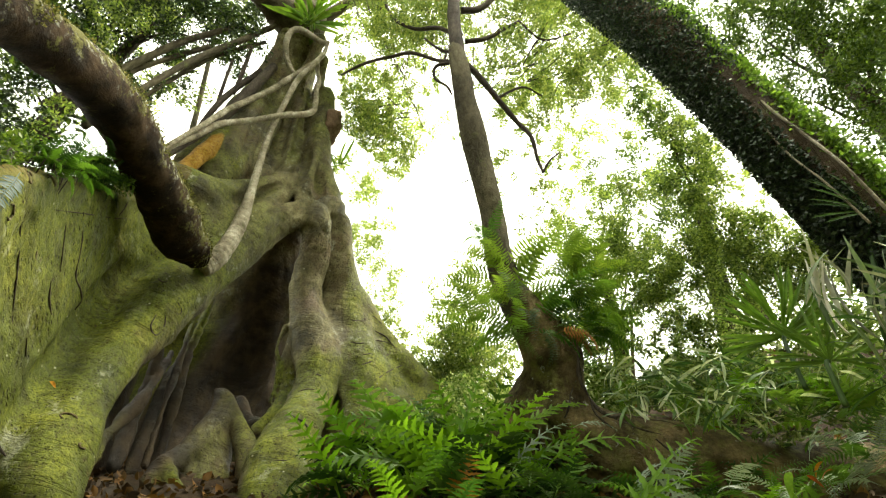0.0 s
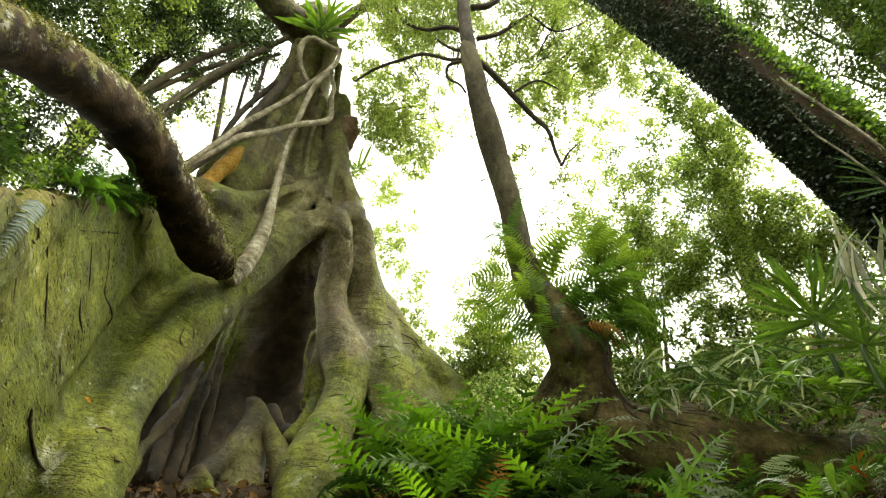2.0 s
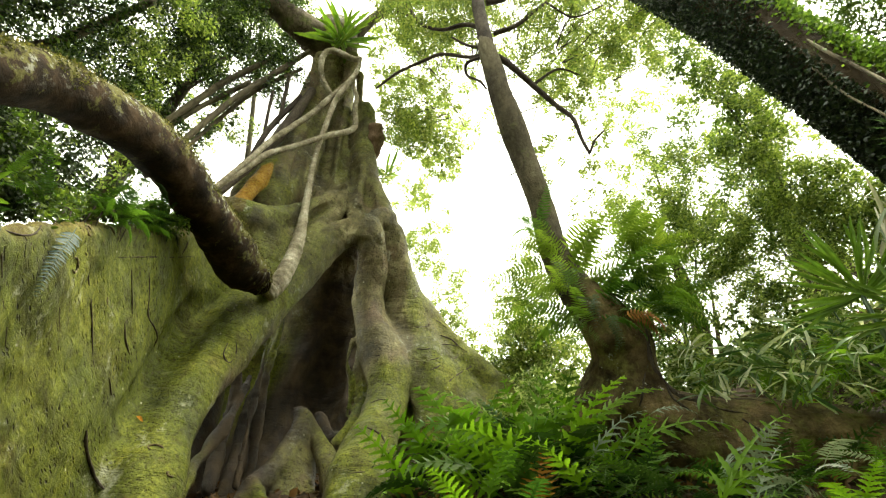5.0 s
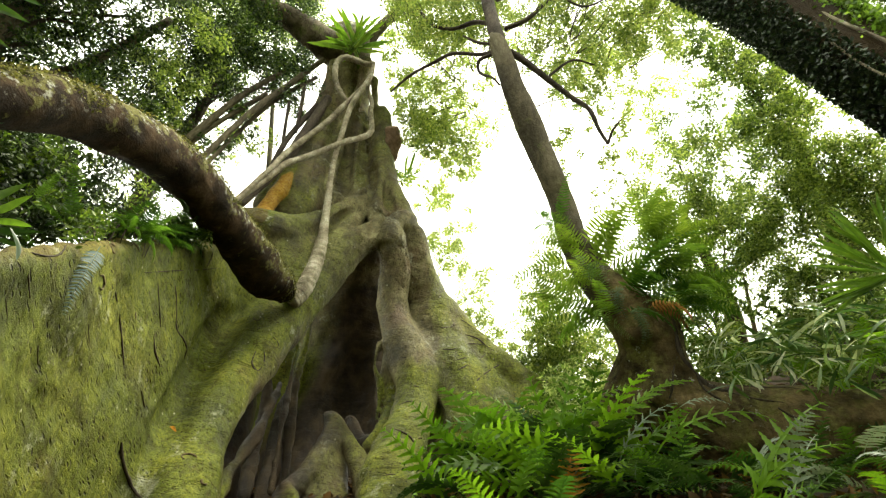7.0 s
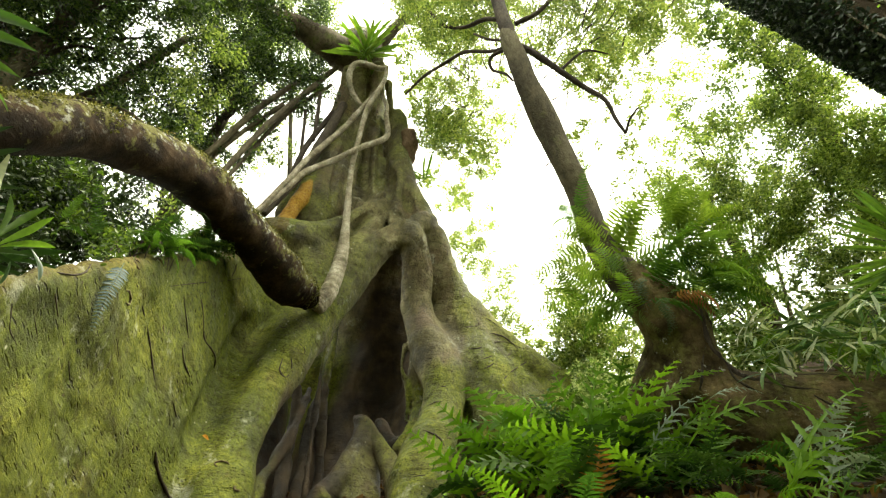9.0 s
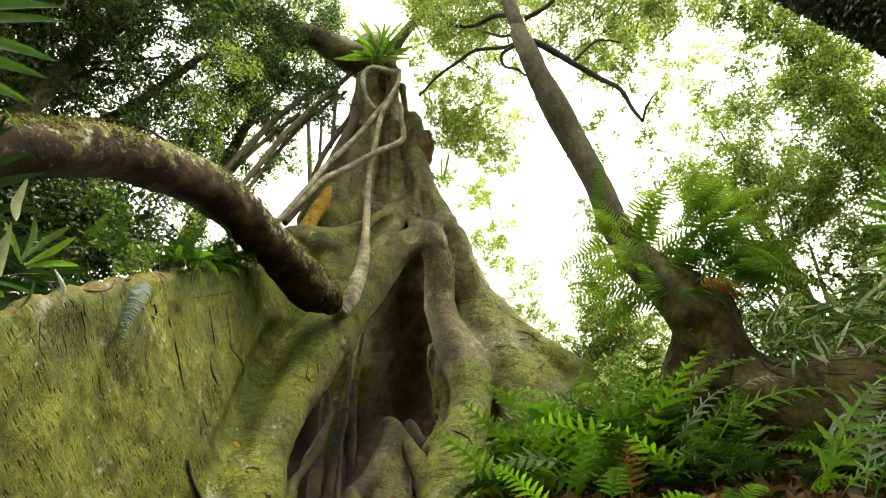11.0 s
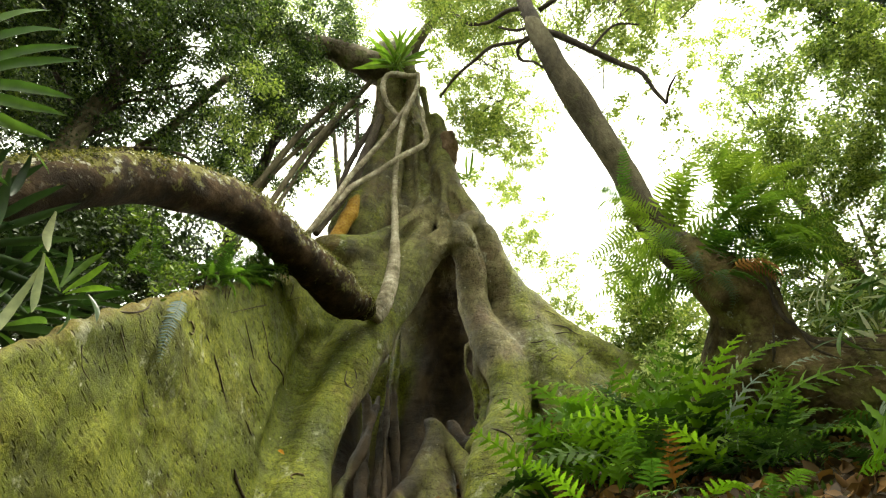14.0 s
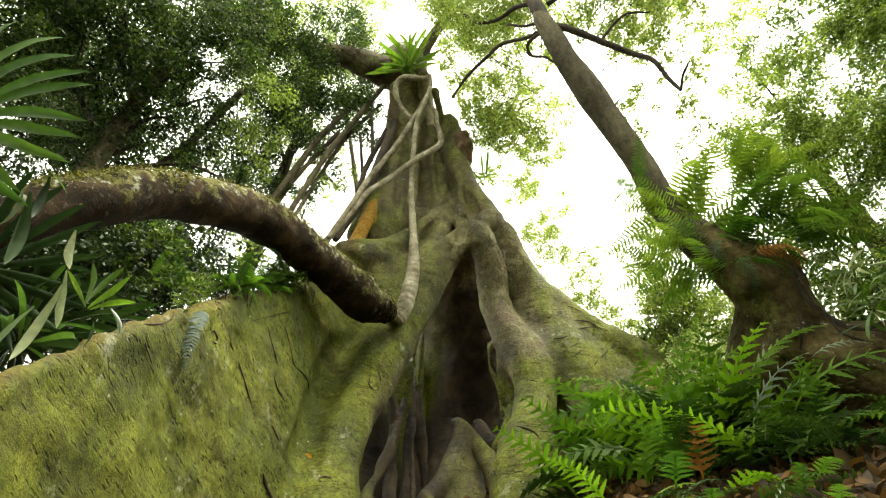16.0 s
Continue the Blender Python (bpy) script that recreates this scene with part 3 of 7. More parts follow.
    # arch over the hollow and the ridge root below it
    f.chain([(-1.35, 4.45, 5.80), (-1.50, 4.36, 5.69), (-1.67, 4.28, 5.49), (-1.90, 4.17, 5.20), (-2.13, 4.11, 4.84), (-2.40, 3.98, 4.33), (-2.52, 3.83, 3.81), (-2.56, 3.51, 3.02), (-2.49, 3.29, 2.41), (-2.37, 3.16, 2.03), (-2.28, 3.09, 1.72)], [0.102, 0.144, 0.169, 0.170, 0.203, 0.263, 0.289, 0.243, 0.221, 0.222, 0.233], 0.05)
    f.chain([(-2.50, 3.92, 4.94), (-2.74, 3.76, 4.45), (-2.89, 3.48, 4.11), (-2.89, 3.13, 3.77)], [0.249, 0.209, 0.137, 0.063], 0.2)
    # pillar root on the other side of the hollow
    f.chain([(-1.73, 4.25, 5.69), (-1.56, 4.27, 5.47), (-1.52, 4.42, 5.28), (-1.53, 4.56, 5.07), (-1.58, 4.71, 4.81), (-1.57, 4.83, 4.51), (-1.48, 4.91, 4.20), (-1.37, 4.96, 3.91), (-1.33, 4.94, 3.56), (-1.35, 4.84, 3.20), (-1.37, 4.67, 2.84), (-1.38, 4.52, 2.52), (-1.36, 4.41, 2.25), (-1.32, 4.31, 1.92)], [0.086, 0.140, 0.173, 0.165, 0.163, 0.180, 0.233, 0.244, 0.210, 0.209, 0.237, 0.261, 0.269, 0.276], 0.03)
    f.chain([(-1.55, 4.92, 4.32), (-1.66, 5.06, 3.97), (-1.65, 5.13, 3.58), (-1.72, 5.06, 3.21), (-1.82, 4.97, 3.06)], [0.132, 0.116, 0.099, 0.094, 0.069], 0.03)
    # buttress to the far side
    f.chain([(-1.30, 4.54, 5.66), (-1.30, 4.72, 5.43), (-1.27, 4.94, 5.14), (-1.17, 5.15, 4.86), (-0.96, 5.36, 4.57), (-0.70, 5.55, 4.30), (-0.37, 5.68, 4.08), (-0.09, 5.84, 3.95)], [0.102, 0.144, 0.186, 0.212, 0.215, 0.205, 0.173, 0.146], 0.06)
    f.chain([(-1.29, 5.18, 4.78), (-1.13, 5.34, 4.19), (-0.98, 5.43, 3.62), (-0.89, 5.45, 3.04)], [0.268, 0.375, 0.390, 0.363], 0.1)
    f.chain([(-0.83, 5.60, 4.09), (-0.65, 5.71, 3.53), (-0.59, 5.75, 3.00)], [0.303, 0.330, 0.310], 0.1)
    f.chain([(-0.38, 5.83, 4.02), (-0.29, 5.88, 3.52), (-0.34, 5.88, 3.02)], [0.242, 0.293, 0.277], 0.08)
    # left plank buttress
    wall = ([(-2.98, 3.75), (-2.8, 3.2), (-2.56, 2.6), (-2.3, 2.0), (-2.02, 1.5), (-1.7, 1.0), (-1.38, 0.5), (-1.12, 0.15)], [4.8, 4.42, 3.88, 3.24, 2.66, 2.04, 1.32, 0.8])
    f.plate(*wall, [0.14, 0.12, 0.08, 0.05, 0.045, 0.045, 0.045, 0.05], 0.11, 0.04)
    # rolled upper lip and swellings of the plank
    f.chain([(-2.24, 1.73, 2.87), (-2.38, 2.07, 3.21), (-2.54, 2.46, 3.63), (-2.67, 2.93, 4.15)], [0.048, 0.063, 0.082, 0.106], 0.05)
    # grooves between the fused columns
    f.chain([(-1.80, 4.01, 6.74), (-1.80, 4.10, 6.43), (-1.79, 4.15, 6.08)], [0.039, 0.099, 0.067], 0.02, True)
    f.chain([(-2.12, 3.76, 6.85), (-2.11, 3.95, 6.54), (-2.15, 4.05, 6.13)], [0.031, 0.108, 0.075], 0.02, True)
    f.chain([(-1.32, 4.35, 5.34), (-1.31, 4.47, 5.16), (-1.33, 4.64, 4.99)], [0.034, 0.068, 0.041], 0.02, True)
    f.chain([(-1.54, 4.27, 5.94), (-1.52, 4.27, 5.75), (-1.54, 4.29, 5.59)], [0.029, 0.057, 0.028], 0.02, True)
    f.chain([(-1.43, 4.20, 5.23), (-1.37, 4.29, 5.20), (-1.36, 4.38, 5.09)], [0.034, 0.047, 0.027], 0.02, True)
    f.chain([(-2.19, 3.95, 6.08), (-2.21, 4.02, 6.42), (-2.18, 3.99, 6.82), (-2.09, 3.86, 7.21), (-1.96, 3.69, 7.57)], [0.040, 0.070, 0.080, 0.070, 0.040], 0.02, True)
    f.chain([(-1.90, 4.03, 5.89), (-1.94, 4.08, 6.43), (-1.92, 4.02, 6.87), (-1.92, 3.97, 7.36)], [0.030, 0.060, 0.070, 0.040], 0.02, True)
    f.chain([(-2.39, 3.72, 5.95), (-2.36, 3.68, 6.37), (-2.31, 3.68, 6.83), (-2.22, 3.66, 7.28)], [0.030, 0.045, 0.045, 0.030], 0.03, True)
    f.chain([(-1.54, 4.16, 5.63), (-1.57, 4.25, 6.01), (-1.61, 4.18, 6.24)], [0.030, 0.060, 0.040], 0.03, True)
    f.chain([(-2.15, 3.82, 5.05), (-2.09, 3.94, 5.45), (-1.98, 4.02, 5.69)], [0.030, 0.055, 0.030], 0.04, True)
    f.chain([(-1.71, 4.09, 5.26), (-1.64, 4.10, 5.45), (-1.66, 4.18, 5.75)], [0.030, 0.055, 0.030], 0.04, True)
    f.chain([(-2.05, 3.97, 6.23), (-2.17, 3.96, 5.79), (-2.27, 3.81, 5.45)], [0.045, 0.057, 0.034], 0.03, True)
    f.chain([(-2.64, 3.37, 3.69), (-2.61, 3.24, 3.40), (-2.57, 3.15, 3.08), (-2.51, 3.05, 2.76), (-2.42, 2.92, 2.41), (-2.31, 2.79, 2.16)], [0.063, 0.084, 0.070, 0.052, 0.036, 0.026], 0.14, True)
    f.chain([(-1.12, 5.08, 4.02), (-1.12, 5.10, 3.61), (-1.11, 5.09, 3.21)], [0.032, 0.061, 0.069], 0.03, True)
    # roots within the hollow
    f.chain([(-2.50, 5.35, 5.82), (-2.77, 5.68, 5.31), (-2.95, 5.89, 4.72), (-3.01, 5.89, 4.05), (-2.99, 5.85, 3.43), (-2.93, 5.77, 2.87)], [0.099, 0.195, 0.269, 0.282, 0.277, 0.270], 0.05)
    f.chain([(-2.55, 4.48, 4.49), (-2.62, 4.54, 4.01), (-2.61, 4.56, 3.59), (-2.57, 4.51, 3.06), (-2.49, 4.45, 2.49)], [0.020, 0.025, 0.024, 0.028, 0.036], 0.02)
    f.chain([(-2.58, 4.71, 4.88), (-2.62, 4.71, 4.34), (-2.64, 4.72, 3.75), (-2.64, 4.81, 3.14), (-2.59, 4.85, 2.58)], [0.021, 0.027, 0.038, 0.047, 0.055], 0.02)
    f.chain([(-3.04, 4.39, 4.00), (-2.75, 4.35, 3.57), (-2.72, 4.38, 3.23), (-2.71, 4.37, 2.90), (-2.64, 4.26, 2.41)], [0.044, 0.041, 0.051, 0.054, 0.064], 0.02)
    f.chain([(-2.73, 4.56, 3.68), (-2.61, 4.24, 3.03), (-2.63, 4.11, 2.74), (-2.61, 3.93, 2.46), (-2.55, 3.77, 2.17)], [0.037, 0.038, 0.046, 0.043, 0.053], 0.02)
    f.chain([(-2.85, 5.00, 4.33), (-2.77, 4.76, 3.33), (-2.71, 4.66, 2.85), (-2.62, 4.52, 2.43)], [0.049, 0.048, 0.061, 0.072], 0.03)
    f.chain([(-2.29, 4.86, 3.43), (-2.19, 4.83, 3.34), (-2.15, 4.83, 3.27), (-2.15, 4.79, 3.11), (-2.17, 4.67, 2.83), (-2.23, 4.50, 2.58), (-2.29, 4.36, 2.40), (-2.28, 4.27, 2.17)], [0.042, 0.077, 0.094, 0.103, 0.120, 0.103, 0.094, 0.113], 0.02)
    f.chain([(-2.18, 4.86, 3.19), (-2.16, 4.82, 2.93), (-2.16, 4.74, 2.62), (-2.12, 4.65, 2.22)], [0.075, 0.115, 0.16, 0.2], 0.05)
    f.chain([(-2.13, 4.86, 3.12), (-2.08, 4.86, 2.79), (-2.02, 4.74, 2.43), (-1.97, 4.65, 2.08)], [0.069, 0.100, 0.114, 0.126], 0.01)
    f.chain([(-2.26, 4.30, 2.46), (-2.13, 4.26, 2.29), (-2.00, 4.26, 2.14)], [0.059, 0.066, 0.074], 0.03)
    f.chain([(-2.12, 4.88, 3.31), (-1.93, 4.84, 2.99), (-1.79, 4.78, 2.74), (-1.70, 4.75, 2.50)], [0.054, 0.079, 0.081, 0.077], 0.03)
    f.chain([(-2.22, 5.32, 3.57), (-2.06, 5.28, 3.31), (-1.85, 5.18, 3.22)], [0.058, 0.075, 0.066], 0.03)
    f.chain([(-1.76, 4.84, 4.22), (-1.82, 4.92, 3.99), (-1.77, 5.03, 3.76), (-1.81, 5.09, 3.42)], [0.039, 0.026, 0.032, 0.024], 0.02)
    v, q = f.surface()
    me = fast_mesh("trunk", v, q)
    nrm = np.empty(len(me.vertices) * 3, np.float32)
    me.vertices.foreach_get("normal", nrm)
    nrm = nrm.reshape(-1, 3)
    co = np.empty(len(me.vertices) * 3, np.float32)
    me.vertices.foreach_get("co", co)
    co = co.reshape(-1, 3)
    off = np.array([0.035 * noise.noise(Vector(p * 2.2)) + 0.016 * noise.noise(Vector(p * 7.0)) + 0.006 * noise.noise(Vector((p[0] * 6, p[1] * 6, p[2] * 22)))
                    - 0.02 * max(0, 0.35 - abs(noise.noise(Vector((p[0] * 5, p[1] * 5, p[2] * 0.9))) * 2.2)) for p in co.astype(float)], np.float32)
    rk = np.random.default_rng(3)
    for i in rk.choice(len(co), 260, replace=False):
        size = rk.uniform(0.025, 0.07)
        near = np.sum((co - co[i]) ** 2, 1) / size ** 2
        hit = near < 5
        off[hit] += size * 0.4 * np.exp(-near[hit]) * (1 - 1.3 * np.exp(-near[hit] * 5))
    co = co + nrm * off[:, None]
    me.vertices.foreach_set("co", co.ravel())
    # moss: heaviest on the open plank and the outer roots, none in the hollow
    moss = np.clip(0.72 + 0.25 * nrm[:, 0] - 0.25 * nrm[:, 1] + 0.35 * nrm[:, 2], 0, 1) * np.clip(1.25 - 0.2 * np.maximum(co[:, 2] - 2.6, 0), 0.72, 1.1)
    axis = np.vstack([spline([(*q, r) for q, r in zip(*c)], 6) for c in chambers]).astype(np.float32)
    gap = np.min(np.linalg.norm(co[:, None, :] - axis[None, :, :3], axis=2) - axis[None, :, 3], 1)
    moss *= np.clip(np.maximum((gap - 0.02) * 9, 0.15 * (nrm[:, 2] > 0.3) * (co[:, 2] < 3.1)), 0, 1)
    moss *= np.where(co[:, 0] > np.interp(-co[:, 1], [-3.75, -2.6, -1.5, -0.15], [-2.98, -2.56, -2.02, -1.12]) + 0.34, 0.8, 1)
    edge = spline([(y, t, x) for (x, y), t in zip(*wall)], 6)
    rim = np.clip(1 - (np.interp(-co[:, 1], -edge[:, 0], edge[:, 1]) - co[:, 2]) / 0.22, 0, 1) * (np.abs(co[:, 0] - np.interp(-co[:, 1], -edge[:, 0], edge[:, 2])) < 0.35) * (co[:, 1] < 3.3)
    scar = spline([(-2.70, 3.39, 5.16), (-2.69, 3.46, 5.47), (-2.65, 3.50, 5.73), (-2.64, 3.56, 6.03)], 8)
    wide = np.interp(np.arange(len(scar)), [0, len(scar) * 0.35, len(scar)], [0.13, 0.14, 0.06])
    near = np.min(np.linalg.norm(co[:, None, :] - scar[None].astype(np.float32), axis=2) / wide[None], 1)
    bare = np.array([(-1.56, 4.27, 5.47), (-1.51, 4.38, 5.24), (-1.51, 4.52, 5.04), (-1.55, 4.64, 4.74), (-1.54, 4.78, 4.42), (-1.48, 4.86, 4.17)], np.float32)
    moss *= 1 - 0.7 * np.clip(2.0 - np.min(np.linalg.norm(co[:, None, :] - bare[None], axis=2), 1) * 4, 0, 1)
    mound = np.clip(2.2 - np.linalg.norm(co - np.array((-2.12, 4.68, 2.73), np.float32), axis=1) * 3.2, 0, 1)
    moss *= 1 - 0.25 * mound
    # painted shade mask: full within the chambers, weaker over the root mound
    inner = np.maximum(np.clip(1.6 - gap * 5, 0, 1), 0.3 * mound)
    flat = np.clip(1.5 - np.abs(co[:, 0] - np.interp(-co[:, 1], -edge[:, 0], edge[:, 2])) * 5, 0, 1) * (co[:, 1] < 3.2)
    pa = me.attributes.new("plank", "FLOAT", "POINT")
    pa.data.foreach_set("value", flat.astype(np.float32))
    ro = me.attributes.new("inner", "FLOAT", "POINT")
    ro.data.foreach_set("value", inner.astype(np.float32))
    sa = me.attributes.new("scar", "FLOAT", "POINT")
    sa.data.foreach_set("value", np.clip(1.6 - near, 0, 1).astype(np.float32))
    ra = me.attributes.new("rim", "FLOAT", "POINT")
    ra.data.foreach_set("value", rim.astype(np.float32))
    at = me.attributes.new("moss", "FLOAT", "POINT")
    at.data.foreach_set("value", moss.astype(np.float32))
    me.update()
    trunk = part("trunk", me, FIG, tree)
    good = np.where((co[:, 0] > -2.35) & (nrm[:, 0] > 0.55) & (co[:, 2] > 2.0) & (co[:, 2] < 5.2) & (moss > 0.45))[0]
    for k, i in enumerate(rk.choice(good, 26, replace=False)):
        z = Vector(nrm[i])
        turn = z.to_track_quat("Z", "Y").to_matrix()
        big, tall = rk.uniform(0.022, 0.05), rk.uniform(0.55, 1.0)
        a0, a1 = rk.uniform(0, 6.28), rk.uniform(3.2, 5.6)
        arc = [Vector(co[i]) + turn @ Vector((big * math.cos(a0 + a1 * j / 7), big * tall * math.sin(a0 + a1 * j / 7), 0.002)) for j in range(8)]
        tube_part("bark_scar", arc, [0.002] + [0.0065] * 6 + [0.002], FIG, trunk, sides=6, steps=4, rough=0.3, seed=k)
    return tree, trunk


fig, fig_trunk = fig_tree()


# ---------------------------------------------------------------- lianas and the low branch
def moss_on(ob, bias=0.4):
    me = ob.data
    nrm = np.empty(len(me.vertices) * 3, np.float32)
    me.vertices.foreach_get("normal", nrm)
    at = me.attributes.new("moss", "FLOAT", "POINT")
    co = np.empty(len(me.vertices) * 3, np.float32)
    me.vertices.foreach_get("co", co)
    damp_end = 0.4 * np.clip(co.reshape(-1, 3)[:, 1] - 2.2, 0, 1)
    at.data.foreach_set("value", np.clip(nrm.reshape(-1, 3)[:, 2] * 1.1 + bias + damp_end, 0, 1.3).astype(np.float32))


def liana(points, radii, label, seed=0, mat=None, ring=0.075):
    ob = tube_part("liana", points, radii, mat or LIANA, None, label, sides=14, steps=26, rough=0.07, ring=ring, ring_gap=0.04, seed=seed)
    return tagged(ob, "", "liana")


pale = "pale grey ring-scarred aerial root climbing the fig trunk"
liana([(-2.23, 3.65, 3.99), (-2.16, 3.70, 4.18), (-2.11, 3.73, 4.54), (-2.10, 3.74, 4.90), (-2.12, 3.74, 5.25), (-2.12, 3.70, 5.61), (-2.11, 3.64, 5.92), (-2.08, 3.58, 6.29), (-1.99, 3.48, 6.69), (-1.89, 3.39, 7.13), (-1.75, 3.35, 7.43), (-1.64, 3.32, 7.71)], [0.084, 0.086, 0.078, 0.063, 0.046, 0.039, 0.034, 0.033, 0.034, 0.035, 0.032, 0.029], pale, 1)
liana([(-2.72, 2.97, 4.89), (-2.66, 3.08, 5.33), (-2.57, 3.13, 5.62), (-2.47, 3.20, 6.02), (-2.33, 3.31, 6.46), (-2.15, 3.36, 6.81), (-2.00, 3.37, 7.11), (-1.88, 3.37, 7.32), (-1.74, 3.33, 7.44), (-1.64, 3.32, 7.71), (-1.60, 3.24, 7.92)], [0.024, 0.026, 0.029, 0.034, 0.036, 0.037, 0.035, 0.032, 0.032, 0.029, 0.027], pale, 2)
liana([(-2.78, 2.96, 4.71), (-2.75, 3.04, 5.03), (-2.62, 3.16, 5.45), (-2.49, 3.24, 5.80), (-2.35, 3.36, 6.05), (-2.17, 3.45, 6.26), (-1.98, 3.56, 6.53), (-1.81, 3.66, 6.71), (-1.71, 3.70, 6.84), (-1.69, 3.67, 6.99), (-1.70, 3.59, 7.20), (-1.68, 3.54, 7.35), (-1.71, 3.44, 7.51), (-1.71, 3.36, 7.66)], [0.038, 0.035, 0.034, 0.036, 0.037, 0.035, 0.036, 0.037, 0.038, 0.035, 0.032, 0.029, 0.029, 0.026], pale, 3)
liana([(-1.61, 3.27, 7.90), (-1.73, 3.21, 7.89), (-1.85, 3.12, 7.90), (-1.97, 3.06, 7.89), (-2.06, 3.06, 7.80), (-2.10, 3.13, 7.65), (-2.09, 3.22, 7.49), (-2.03, 3.32, 7.35), (-1.95, 3.41, 7.22)], [0.036, 0.040, 0.044, 0.044, 0.040, 0.040, 0.035, 0.031, 0.027], "pale grey looped aerial root on the fig", 4)
for k, (a, r) in enumerate([([(-2.85, 3.20, 5.13), (-2.77, 3.33, 5.65), (-2.61, 3.39, 6.22), (-2.46, 3.42, 6.90), (-2.28, 3.38, 7.47)], [0.038, 0.047, 0.064, 0.069, 0.056]),
                            ([(-2.62, 3.38, 6.72), (-2.58, 3.27, 7.16), (-2.52, 3.12, 7.49)], [0.023, 0.027, 0.024]),
                            ([(-2.76, 3.41, 6.38), (-2.72, 3.27, 6.73), (-2.66, 3.11, 7.08)], [0.022, 0.022, 0.019]),
                            ([(-2.85, 3.39, 5.69), (-2.70, 3.36, 6.57), (-2.45, 3.41, 7.39)], [0.027, 0.037, 0.040])]):
    liana(a, r, "thin dark hanging root beside the fig trunk", 10 + k, TWIG, 0.0)

low = tube_part("low_branch", *([(-2.12, 3.47, 3.98), (-2.15, 3.45, 3.97), (-2.20, 3.42, 3.97), (-2.25, 3.16, 3.94), (-2.22, 2.64, 3.90), (-2.18, 2.15, 3.82), (-2.13, 1.72, 3.69), (-2.12, 1.36, 3.48), (-2.09, 1.05, 3.23), (-2.02, 0.80, 2.91), (-2.01, 0.63, 2.65), (-2.05, 0.52, 2.42), (-2.16, 0.42, 2.16), (-2.35, 0.36, 1.94)], [0.071, 0.112, 0.136, 0.202, 0.183, 0.174, 0.172, 0.164, 0.155, 0.142, 0.137, 0.133, 0.132, 0.133]),
                BRANCH, None, "thick low branch with dark bark and yellow-green moss on top", sides=44, steps=26, rough=0.1, seed=5)
moss_on(low, 0.35)
tagged(low, "", "branch")
rm = np.random.default_rng(12)
lc = np.empty(len(low.data.vertices) * 3, np.float32)
ln_ = np.empty(len(low.data.vertices) * 3, np.float32)
low.data.vertices.foreach_get("co", lc)
low.data.vertices.foreach_get("normal", ln_)
lc, ln_ = lc.reshape(-1, 3), ln_.reshape(-1, 3)
patchy = np.array([noise.noise(Vector(q * 3.0)) for q in lc.astype(float)])
top = np.where(ln_[:, 2] + 0.8 * patchy + 0.3 * np.clip(lc[:, 1] - 2.2, 0, 1) > 0.3)[0]
pick = rm.choice(top, 15000)
tall = np.clip(patchy[pick] * 0.07, 0.002, 0.034)
mp_ = lc[pick] + rm.normal(0, 0.012, (15000, 3)) + ln_[pick] * (tall * rm.uniform(0, 1, 15000))[:, None]
part("moss", fast_mesh("moss", *leaf_cloud(mp_, 0.014, rm, -0.1, 0.8, True)), MOSS, low, "yellow-green moss tufts", kind="stuff")

tube_part("stub", [(-1.69, 4.35, 6.93), (-1.62, 4.24, 7.03), (-1.55, 4.12, 7.18), (-1.53, 3.98, 7.33)], [0.057, 0.098, 0.114, 0.090], STUBBARK, fig, "brown flaking stub on the trunk", sides=12, rough=0.1, ring=0.12, ring_gap=0.1)
tube_part("limb", [(-2.10, 3.36, 8.34), (-2.20, 3.17, 8.39), (-2.37, 2.94, 8.42), (-2.57, 2.75, 8.53), (-2.76, 2.58, 8.62), (-3.17, 2.33, 8.87), (-3.64, 1.99, 9.19), (-4.21, 1.54, 9.68)], [0.224, 0.256, 0.227, 0.202, 0.168, 0.136, 0.104, 0.070], LIMB, fig, "dark bare limb", sides=18, rough=0.12)
tube_part("limb", [(-1.97, 3.34, 8.61), (-1.66, 3.26, 9.06), (-1.28, 3.25, 9.79), (-0.90, 3.25, 10.90)], [0.158, 0.090, 0.075, 0.061], LIMB, fig, "dark bare limb", sides=16, rough=0.08)


tagged(part("fallen_leaf", fast_mesh("fallen_leaf", *leaf_cloud(np.array([(-2.48, 3.02, 2.40)]), 0.07, np.random.default_rng(4), 0.3)), ORANGE), "single yellow-orange fallen leaf caught on the root", "leaf")

